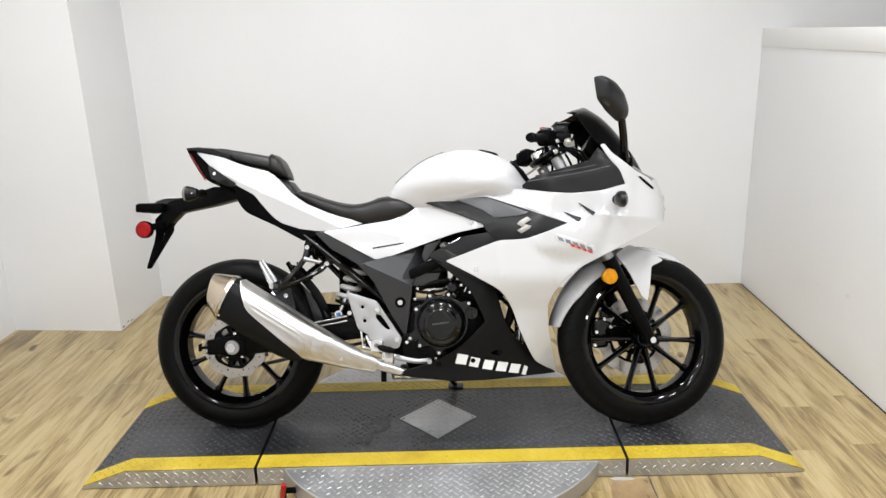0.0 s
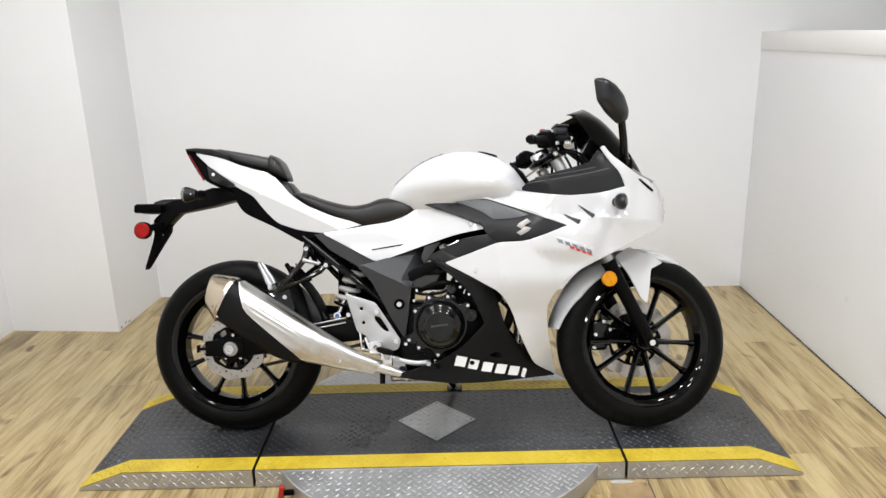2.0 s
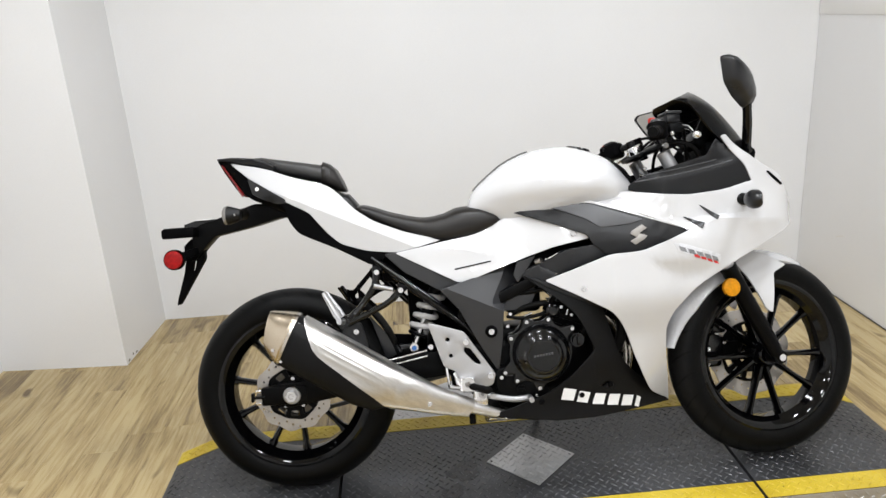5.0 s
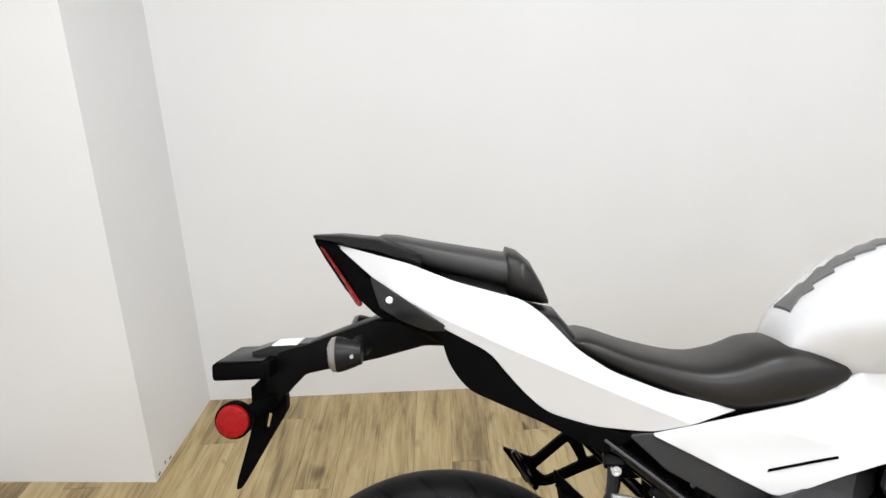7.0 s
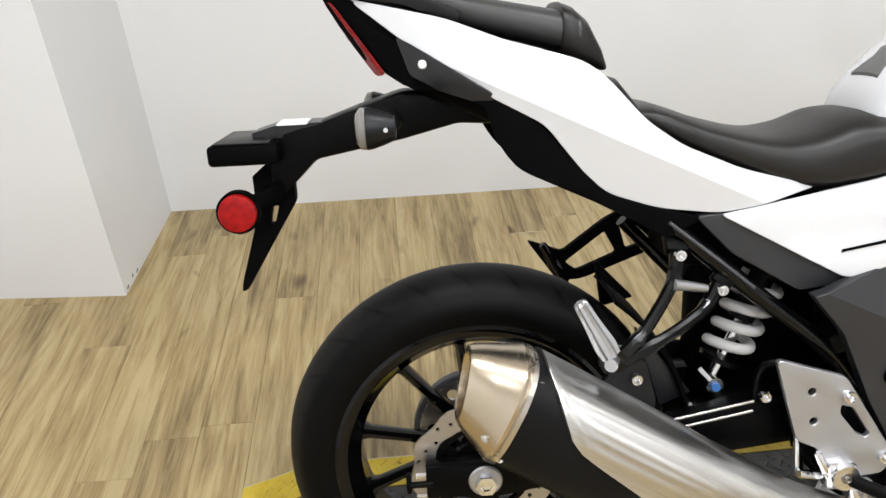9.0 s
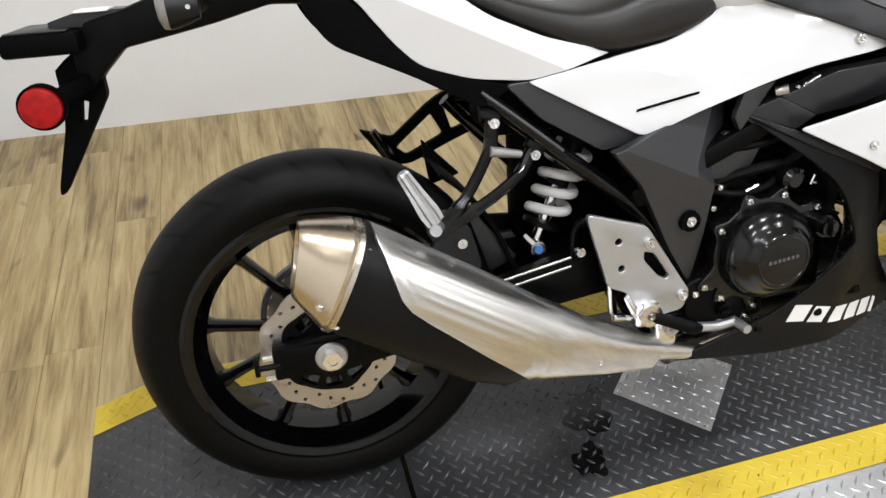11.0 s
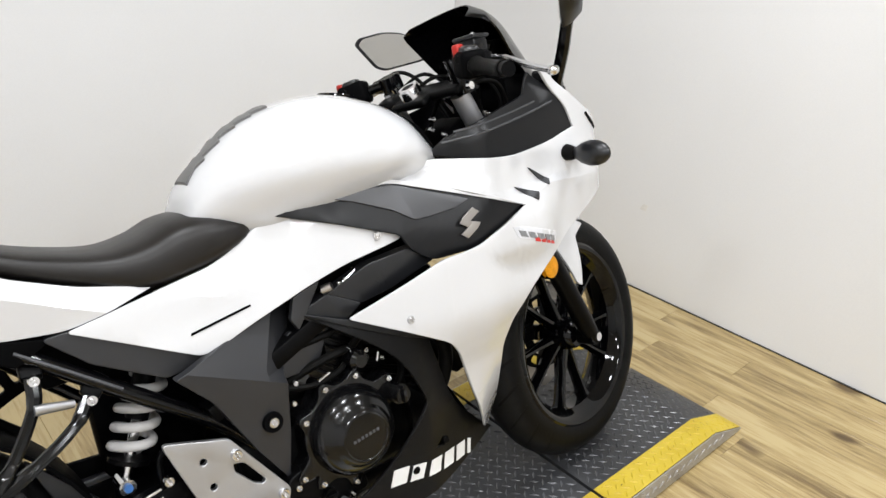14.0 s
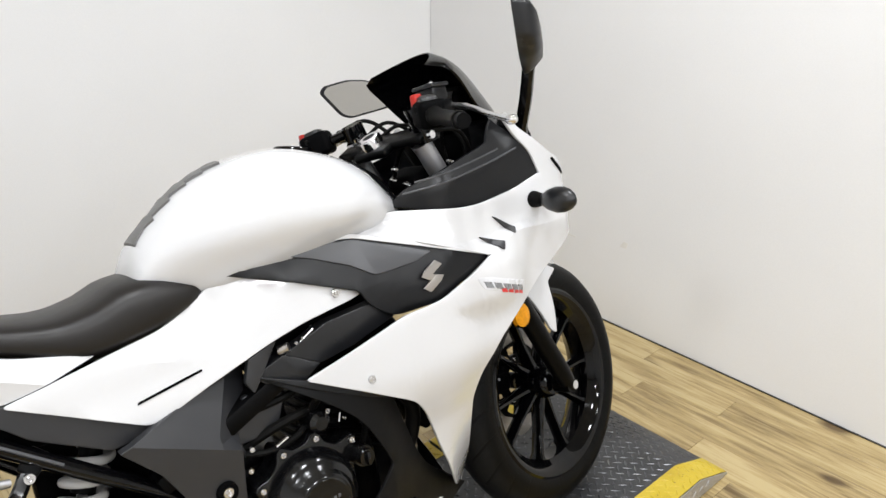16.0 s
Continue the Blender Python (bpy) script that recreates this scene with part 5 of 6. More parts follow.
part("seat_grab_end", swept(loft([rounded_section(x, w, t, b, 3.2, 28) for x, w, t, b in ((-0.582, 0.074, 0.989, 0.920), (-0.578, 0.078, 0.998, 0.916), (-0.562, 0.077, 0.992, 0.910), (-0.542, 0.070, 0.974, 0.905), (-0.524, 0.058, 0.938, 0.902), (-0.515, 0.044, 0.914, 0.902))]), 0.032), SEAT, bike, "black seat end band", 80)
part("seat_gap_panel", loft([rounded_section(x, w, t, b, 3.5, 24) for x, w, t, b in ((-0.55, 0.06, 0.905, 0.85), (-0.505, 0.066, 0.893, 0.82), (-0.465, 0.07, 0.842, 0.79), (-0.44, 0.07, 0.81, 0.77))]), GREY, bike)
stop_ = curve_of((-0.498, 0.852), (-0.46, 0.857), (-0.38, 0.829), (-0.287, 0.807), (-0.225, 0.814), (-0.18, 0.830), (-0.12, 0.829), (-0.065, 0.808), (-0.05, 0.794))
slow = curve_of((-0.498, 0.838), (-0.46, 0.815), (-0.38, 0.773), (-0.28, 0.732), (-0.233, 0.719), (-0.143, 0.730), (-0.085, 0.752), (-0.06, 0.768), (-0.05, 0.778))
swid = curve_of((-0.498, 0.052), (-0.475, 0.076), (-0.42, 0.088), (-0.33, 0.092), (-0.233, 0.102), (-0.14, 0.102), (-0.08, 0.096), (-0.06, 0.088), (-0.05, 0.076))
srings = []
for k in range(27):
    x = -0.498 + 0.448 * k / 26
    srings.append(rounded_section(x, swid(x), stop_(x), slow(x), 3.0, 40))
part("rider_seat", loft(srings), SEAT, bike, "black textured vinyl rider seat", 60)

# side panels
SIDE_FOLD = ((-0.249, 0.727), (-0.032, 0.660))
sp_y = lambda x, z: 0.19 * max(0.0, above(SIDE_FOLD, x, z)) * clamp((0.10 - x) / 0.15) - 0.112 - 0.060 * clamp((x + 0.10) / 0.26) ** 1.1 + 0.012 * clamp((z - 0.70) / 0.1) - 0.006 * clamp((0.665 - z) / 0.03) * clamp((0.0 - x) / 0.06)
side = sheet([(-0.371, 0.707), (-0.308, 0.717), (-0.231, 0.730), (-0.142, 0.742), (-0.094, 0.759), (-0.058, 0.781), (-0.015, 0.799), (0.085, 0.763), (0.192, 0.724), (0.186, 0.715), (0.136, 0.7055), (0.085, 0.6955), (0.020, 0.675), (-0.040, 0.6545), (-0.110, 0.631), (-0.165, 0.613), (-0.193, 0.609), (-0.257, 0.644)], sp_y, 0.006, step=0.022, folds=(SIDE_FOLD,))
both("side_panel", side, WHITE, label="gloss white side panel", sharp=13)
sl = sheet([(-0.204, 0.646), (-0.096, 0.662), (-0.096, 0.666), (-0.202, 0.650)], lambda x, z: sp_y(x, z) - 0.0015, 0.004, step=0.03, bevel=0)
both("side_slot", sl, BLACK)
for s in (-1, 1):
    part("panel_screw", bolt((0.141, s * 0.169, 0.729), 0.008, 0.004, s), CHROME, bike)

# tank
ttop = curve_of((-0.15, 0.835), (-0.135, 0.868), (-0.09, 0.910), (-0.03, 0.953), (0.05, 0.983), (0.13, 0.992), (0.20, 0.980), (0.28, 0.945), (0.335, 0.89))
tbot = curve_of((-0.15, 0.79), (0.0, 0.75), (0.335, 0.79))
twid = curve_of((-0.15, 0.075), (-0.10, 0.105), (-0.02, 0.148), (0.08, 0.178), (0.18, 0.184), (0.27, 0.165), (0.335, 0.12))
trings = []
for k in range(34):
    x = -0.15 + 0.485 * k / 33
    w, tp, bt = twid(x), ttop(x), tbot(x)
    ring = []
    for j in range(40):
        a = 2 * math.pi * j / 40
        c, s = math.cos(a), math.sin(a)
        yy = math.copysign(abs(c) ** 0.78, c) * w
        zz = (tp + bt) / 2 + math.copysign(abs(s) ** 0.86, s) * (tp - bt) / 2
        yy *= 1 - 0.20 * clamp(s) * clamp((x - 0.08) / 0.12)
        yy *= 1 - 0.20 * clamp((0.86 - zz) / 0.10) * clamp((0.30 - x) / 0.12)
        # knee hollow below the shoulder
        hollow = 0.06 * math.exp(-((zz - (bt + 0.06)) / 0.05) ** 2) * clamp((0.17 - x) / 0.16)
        ring.append((x, yy * (1 - hollow), zz))
    trings.append(ring)
tank = part("fuel_tank", loft(trings), WHITE, bike, "gloss white fuel tank", 60)
pad_rings = []
for k in range(51):
    # five swept teeth, each widening forwards and then stepping back; the rear end is forked
    x = -0.118 + 0.165 * k / 50
    w = 0.0135 + 0.0165 * ((k % 10) / 9) ** 1.3 if k < 50 else 0.006
    w = max(w, 0.032 - 0.003 * k)
    x -= 0.010 * clamp((w - 0.018) / 0.008) * clamp(1 - k / 5)
    row = []
    for yy in (-w, -w * 0.5, 0, w * 0.5, w):
        drop = 0.5 * (abs(yy) / twid(x)) ** 2.3 * (ttop(x) - tbot(x)) * 0.55
        row.append((x, yy, ttop(x) - drop + 0.0045))
    pad_rings.append(row + [(p[0], p[1], p[2] - 0.006) for p in row[::-1]])
part("tank_pad", loft(pad_rings), PAD, bike, "grey saw-edged tank protector")
part("filler_cap", turned(lathe([(0.0, 0), (0.0, 0.036), (-0.006, 0.04), (-0.02, 0.041)], 32), Matrix.Translation((0.205, 0, 0.984)) @ Matrix.Rotation(radians(90), 4, "X") @ Matrix.Rotation(radians(-14), 4, "Z")), GLOSSBLACK, bike)
part("tank_nose_cover", loft([rounded_section(x, w, t, b, 3, 24) for x, w, t, b in ((0.285, 0.10, 0.95, 0.80), (0.325, 0.11, 0.915, 0.80), (0.36, 0.10, 0.86, 0.79))]), BLACK, bike, "black cover ahead of the tank")

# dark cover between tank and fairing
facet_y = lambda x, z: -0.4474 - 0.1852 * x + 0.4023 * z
tc_y = lambda x, z: max(facet_y(x, z) + 0.0035, 0.55 * max(0.0, z - 0.770) * clamp((x - 0.02) / 0.06) - 0.112 - 0.070 * clamp((x + 0.014) / 0.2) ** 0.8 - 0.030 * clamp((x - 0.2) / 0.12) - 0.008 * clamp((0.76 - z) / 0.06))
both("tank_side_cover", sheet([(-0.021, 0.802), (0.015, 0.813), (0.051, 0.823), (0.196, 0.814), (0.320, 0.768), (0.459, 0.717), (0.389, 0.690), (0.323, 0.666), (0.231, 0.663), (0.190, 0.698), (0.180, 0.724), (0.078, 0.766)], tc_y, 0.006, step=0.022), GREY, label="dark grey tank side cover")
both("tank_flange", sheet([(-0.018, 0.806), (0.05, 0.829), (0.197, 0.821), (0.32, 0.776), (0.445, 0.727), (0.445, 0.723), (0.32, 0.770), (0.197, 0.815), (0.05, 0.824)], lambda x, z: tc_y(x, z) - 0.004, 0.008, step=0.03, bevel=0.001), WHITE, label="thin white edge strip")
# The upturned facet's ceiling light is put into a lighter grey than the cover.
both("tank_cover_facet", sheet([(0.062, 0.816), (0.196, 0.810), (0.330, 0.757), (0.300, 0.748), (0.239, 0.744), (0.215, 0.744), (0.181, 0.769), (0.119, 0.797)], facet_y, 0.006, step=0, corner=0.003), GREYLIGHT, label="bevelled facet, lighter grey for the ceiling light it catches")
duct_y = lambda x, z: -0.112 - 0.075 * clamp((x + 0.02) / 0.22)
both("intake_duct", sheet([(0.042, 0.645), (0.082, 0.664), (0.117, 0.681), (0.156, 0.687), (0.240, 0.698), (0.263, 0.689), (0.240, 0.662), (0.149, 0.630), (0.095, 0.616)], lambda x, z: duct_y(x, z), 0.03, step=0, corner=0.003), SHEEN, label="dark grey intake duct")
both("intake_duct_end", sheet([(-0.014, 0.621), (0.038, 0.6435), (0.091, 0.6145), (0.060, 0.590), (0.0, 0.606)], lambda x, z: duct_y(x, z) - 0.001, 0.03, step=0, corner=0.002), SHEEN)
both("knee_panel", sheet([(-0.020, 0.654), (0.032, 0.670), (-0.003, 0.622), (-0.022, 0.598), (-0.032, 0.618)], lambda x, z: -0.122, 0.012, step=0, corner=0.003), PANEL, label="grey inner panel")
both("lower_knee_panel", sheet([(-0.036, 0.590), (-0.012, 0.592), (0.034, 0.570), (0.013, 0.527), (0.000, 0.515), (-0.075, 0.515), (-0.078, 0.540)], lambda x, z: -0.106, 0.012, step=0, corner=0.003), PANEL, label="grey inner panel")
for s in (-1, 1):
    em = joined(sheet([(-0.020, 0.014), (0.012, 0.032), (0.028, 0.020), (0.000, 0.004), (0.012, -0.004), (-0.002, -0.012), (-0.028, 0.004)], lambda x, z: 0, 0.003, step=0, bevel=0.0008, corner=0), sheet([(0.020, -0.016), (-0.012, -0.034), (-0.028, -0.022), (-0.002, -0.008), (0.008, 0.0), (0.028, -0.006)], lambda x, z: -0.0004, 0.003, step=0, bevel=0.0008, corner=0))
    em = turned(em, Matrix.Translation((0.314, tc_y(0.314, 0.716) - 0.0085, 0.716)) @ Matrix.Rotation(radians(-2.5), 4, "Z") @ Matrix.Diagonal((0.82, 1, 0.82, 1)))
    part("emblem", mirrored(em) if s > 0 else em, DISC, bike, "small chrome emblem")

# main fairing
NOSE_FOLDS = (((0.45, 0.722), (0.553, 0.745)), ((0.553, 0.745), (0.80, 0.726)))


def fair_y(x, z):
    w = 0.203 + 0.013 * ease((z - 0.48) / 0.08) * ease((0.62 - x) / 0.14) + 0.020 * ease((z - 0.42) / 0.09) * ease((0.76 - z) / 0.07) * max(ease((0.44 - x) / 0.13), ease((z - 0.59) / 0.06)) * ease((0.60 - x) / 0.13) - (0.06 + 0.112 * clamp((x - 0.31) / 0.11)) * clamp((0.52 - z) / 0.33) ** 1.3 - 0.062 * clamp((0.23 - x) / 0.18) ** 1.2
    w -= 0.075 * ease((0.44 - x) / 0.20) * ease((z - 0.735) / 0.10)
    d = above(NOSE_FOLDS[0 if x < 0.553 else 1], x, z)
    w -= (0.013 * clamp(d / 0.014) * ease((0.70 - x) / 0.16) + 0.06 * clamp(d, 0, 0.09) * ease((x - 0.48) / 0.14) * ease((0.82 - x) / 0.12)) * ease((x - 0.41) / 0.08)
    w -= 0.22 * clamp(-d, 0, 0.10) * ease((x - 0.48) / 0.20) * ease((0.83 - x) / 0.12)
    t = clamp((x - 0.60) / 0.222)
    return -max(w * math.sqrt(max(0.0, 1 - t ** 3.0)), 0.002)


fo = [(0.054, 0.600), (0.139, 0.631), (0.230, 0.665), (0.290, 0.666), (0.324, 0.669), (0.390, 0.691), (0.460, 0.718), (0.390, 0.747), (0.311, 0.781), (0.205, 0.820), (0.235, 0.831), (0.292, 0.839), (0.404, 0.820), (0.470, 0.815), (0.568, 0.822), (0.655, 0.843), (0.638, 0.892), (0.601, 0.934), (0.575, 0.975), (0.586, 0.979), (0.612, 0.945), (0.650, 0.916), (0.694, 0.880), (0.739, 0.860), (0.757, 0.828), (0.777, 0.795), (0.806, 0.748), (0.799, 0.724), (0.764, 0.703), (0.696, 0.672), (0.629, 0.636), (0.562, 0.605), (0.500, 0.576), (0.462, 0.550), (0.432, 0.518), (0.405, 0.487), (0.387, 0.445), (0.391, 0.374), (0.402, 0.314), (0.419, 0.240), (0.428, 0.196), (0.400, 0.216), (0.350, 0.250), (0.319, 0.311), (0.293, 0.374), (0.275, 0.431), (0.255, 0.472), (0.227, 0.507), (0.144, 0.553)]
both("side_fairing", sheet(fo, fair_y, 0.006, step=0.018, bevel=0.002, folds=NOSE_FOLDS), WHITE, label="gloss white side fairing and nose", sharp=34)
both("fairing_liner", sheet([p for p in fo if p[0] < 0.62 and p[1] < 0.83], lambda x, z: fair_y(x, z) + 0.0075, 0.003, step=0.03, bevel=0), BLACK, label="unpainted black inner face of the fairing")
top_edge = []
for x, z in ((0.612, 0.940), (0.650, 0.911), (0.694, 0.875), (0.739, 0.852), (0.757, 0.822), (0.777, 0.79), (0.80, 0.75)):
    w = -fair_y(x, z) - 0.004
    row = [(min(0.812, x + 0.05 * (1 - (j / 6) ** 2)), w * j / 6, z + 0.02 * (1 - (j / 6) ** 2)) for j in range(-6, 7)]
    top_edge.append(row + [(p[0] - 0.006, p[1] * 0.97, p[2] - 0.006) for p in row[::-1]])
part("headlamp_cowl", loft(top_edge[:4]), GLOSSBLACK, bike, "gloss black headlamp cowl", 50)
part("nose_cap", loft(top_edge[3:]), WHITE, bike, "gloss white nose", 50)
# Grey wedges laid on the white fairing colour in the shade of its stepped recesses.
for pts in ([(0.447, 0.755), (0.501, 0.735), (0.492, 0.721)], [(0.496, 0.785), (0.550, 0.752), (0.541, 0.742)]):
    both("fairing_vent_shade", sheet(pts, lambda x, z: fair_y(x, z) - 0.0040, 0.007, step=0.006, bevel=0.0008, corner=0.002), PANEL)
both("lamp_slit", sheet([(0.697, 0.867), (0.703, 0.869), (0.753, 0.830), (0.747, 0.826), (0.72, 0.845)], lambda x, z: fair_y(x, z) - 0.002, 0.004, step=0.012, bevel=0.0005), BLACK, label="dark headlamp edge")
for s in (-1, 1):
    part("fairing_screw", bolt((0.153, s * 0.2155, 0.573), 0.008, 0.005, s), CHROME, bike)
# decals as plain bars
both("decal_plate", sheet([(0.406, 0.685), (0.432, 0.681), (0.548, 0.641), (0.543, 0.620), (0.418, 0.660)], lambda x, z: fair_y(x, z) - 0.0006, 0.002, step=0.03, bevel=0.0004, corner=0.006), SILVER, label="silver decal shape")
for k in range(5):
    both("decal_bar", sheet([(0.419 + 0.024 * k, 0.676 - 0.0085 * k), (0.437 + 0.024 * k, 0.670 - 0.0085 * k), (0.443 + 0.024 * k, 0.656 - 0.0085 * k), (0.425 + 0.024 * k, 0.662 - 0.0085 * k)], lambda x, z: fair_y(x, z) - 0.0016, 0.002, step=0, bevel=0), DECALGREY)
for k in range(4):
    both("decal_bar", sheet([(0.459 + 0.02 * k, 0.652 - 0.0072 * k), (0.474 + 0.02 * k, 0.647 - 0.0072 * k), (0.479 + 0.02 * k, 0.637 - 0.0072 * k), (0.464 + 0.02 * k, 0.642 - 0.0072 * k)], lambda x, z: fair_y(x, z) - 0.0008, 0.002, step=0, bevel=0), DECALRED)

# cockpit side panels, screen, mirrors, indicators
ridge = curve_of((0.28, 0.858), (0.42, 0.872), (0.536, 0.890), (0.597, 0.903), (0.66, 0.915))


def ci_y(x, z):
    d = z - ridge(x)
    return -0.122 - 0.066 * ease((x - 0.28) / 0.14) + (0.48 * min(d, 0.06) * clamp((0.635 - x) / 0.06) if d > 0 else 0.02 * d)


both("cockpit_panel", sheet([(0.310, 0.846), (0.342, 0.871), (0.404, 0.891), (0.465, 0.907), (0.540, 0.926), (0.572, 0.970), (0.602, 0.932), (0.637, 0.892), (0.655, 0.843), (0.570, 0.820), (0.471, 0.813), (0.404, 0.818)], ci_y, 0.006, step=0.012, corner=0.004), GREY, label="dark grey cockpit side panel", sharp=25)
for lift, x0, x1 in ((0.001, 0.335, 0.603), (0.016, 0.36, 0.560)):
    pts = []
    for k in range(15):
        x = x0 + (x1 - x0) * k / 14
        z = ridge(x) + lift
        pts.append((x, ci_y(x, z) + 0.0012, z))
    both("panel_lip", tube(pts, 0.0022, 8), GREYLIGHT)
part("steering_head", turned(block((-0.035, -0.06, -0.10), (0.035, 0.06, 0.10), 0.02, 3), pose(0.50, 0, 0.80, 0, -24.5, 0)), BLACK, bike)
for x, y, z in ((0.40, -0.075, 0.872), (0.43, -0.07, 0.862), (0.38, -0.06, 0.885), (0.45, -0.09, 0.855), (0.395, -0.05, 0.905), (0.36, -0.07, 0.86), (0.50, -0.10, 0.90)):
    part("cockpit_bolt", bolt((x, y, z), 0.0065, 0.008), CHROME, bike)
part("cockpit_floor", loft([[(x, -w, z), (x, w, z), (x, w, z - 0.015), (x, -w, z - 0.015)] for x, w, z in ((0.31, 0.115, 0.845), (0.40, 0.14, 0.842), (0.52, 0.17, 0.85), (0.66, 0.17, 0.86))]), BLACK, bike)
for pts in ([(0.44, -0.06, 0.99), (0.52, -0.08, 0.97), (0.55, -0.09, 0.92), (0.53, -0.08, 0.86)], [(0.43, -0.13, 0.97), (0.50, -0.14, 0.96), (0.535, -0.12, 0.90), (0.50, -0.10, 0.855)], [(0.40, 0.05, 0.95), (0.46, 0.0, 0.99), (0.53, -0.03, 0.95), (0.54, -0.04, 0.87)], [(0.41, 0.10, 0.96), (0.47, 0.06, 1.0), (0.54, 0.03, 0.95)]):
    part("cable", tube(smooth_line(pts), 0.0042, 8), RUBBER, bike)
part("dash", joined(turned(block((-0.02, -0.075, -0.05), (0.02, 0.075, 0.05), 0.012, 3), pose(0.575, 0, 1.0, 0, 25, 0)), block((0.56, -0.10, 0.86), (0.70, 0.10, 0.97), 0.02)), BLACK, bike, "black instrument pod")
part("dash_glass", turned(block((-0.0235, -0.062, -0.036), (-0.019, 0.062, 0.036), 0.002), pose(0.575, 0, 1.0, 0, 25, 0)), SMOKED, bike)
scr = []
for k in range(17):
    t = k / 16
    cx = curve_of((0, 0.768), (0.35, 0.708), (0.7, 0.628), (1, 0.553))(t)
    cz = curve_of((0, 0.868), (0.35, 0.975), (0.7, 1.075), (1, 1.131))(t)
    half = curve_of((0, 0.04), (0.3, 0.115), (0.62, 0.142), (0.85, 0.150), (0.95, 0.138), (1, 0.10))(t)
    sweep = curve_of((0, 0.03), (0.5, 0.10), (1, 0.075))(t)
    outer, inner = [], []
    for j in range(17):
        v = -1 + 2 * j / 16
        px_, pz_ = cx - sweep * v * v, cz - 0.03 * v * v
        outer.append((px_, half * v, pz_))
        inner.append((px_ - 0.003, half * v * 0.98, pz_ - 0.002))
    scr.append(outer + inner[::-1])
part("windscreen", loft(scr), SMOKED, bike, "smoked black windscreen", 60)


def mirror_at(s):
    root = empty("mirror", bike)
    stem = tube(smooth_line([(0.668, s * 0.13, 0.905), (0.660, s * 0.155, 0.945), (0.650, s * 0.190, 1.0), (0.638, s * 0.222, 1.058)]), [0.022] * 3 + [0.017] * 3 + [0.0135] * 9 + [0.013] * 4, 8)
    part("stem", stem, GLOSSBLACK, root)
    part("stem_base", rod((0.672, s * 0.115, 0.90), (0.664, s * 0.145, 0.928), 0.024, 16, 0.005), BLACK, root)
    ring = rounded([(-0.004, 1.050), (0.0, 1.068), (0.070, 1.116), (0.12, 1.125), (0.183, 1.119), (0.196, 1.104), (0.152, 1.040), (0.128, 1.030), (0.03, 1.040)] if s > 0 else [(-0.004, 1.048), (-0.006, 1.085), (0.028, 1.142), (0.075, 1.172), (0.122, 1.184), (0.146, 1.178), (0.131, 1.110), (0.088, 1.076), (0.03, 1.046)], 0.014 if s > 0 else 0.009, 3)
    out, nrm = Vector((-0.72, s * 0.69, 0)), Vector((0.69, s * 0.72, 0))
    mid = Vector((0.07, 0, 1.112 if s < 0 else 1.078))

    def at(h, z, c, k):
        hh, zz = mid.x + (h - mid.x) * k + (0.022 if s > 0 else 0), mid.z + (z - mid.z) * k - (0.006 if s > 0 else 0)
        return Vector((0.645, s * 0.205, zz)) + out * hh + nrm * (c * (clamp((zz - 1.02) / 0.05, 0.45, 1) if s < 0 else 1))
    rings = [[at(h, z, c, k) for h, z in ring] for c, k in ((-0.0035, 0.93), (-0.0065, 0.95), (-0.006, 0.985), (0.0, 1.0), (0.012, 0.985), (0.028, 0.86), (0.038, 0.62), (0.042, 0.25))]
    part("housing", loft(rings), SHEEN, root, "black mirror housing", 50)
    part("glass", loft([[at(h, z, c, 0.9) for h, z in ring] for c in (-0.0056, -0.007)]), MIRROR, root, "rear-view mirror glass")
    return root


mirror_at(-1)
mirror_at(1)


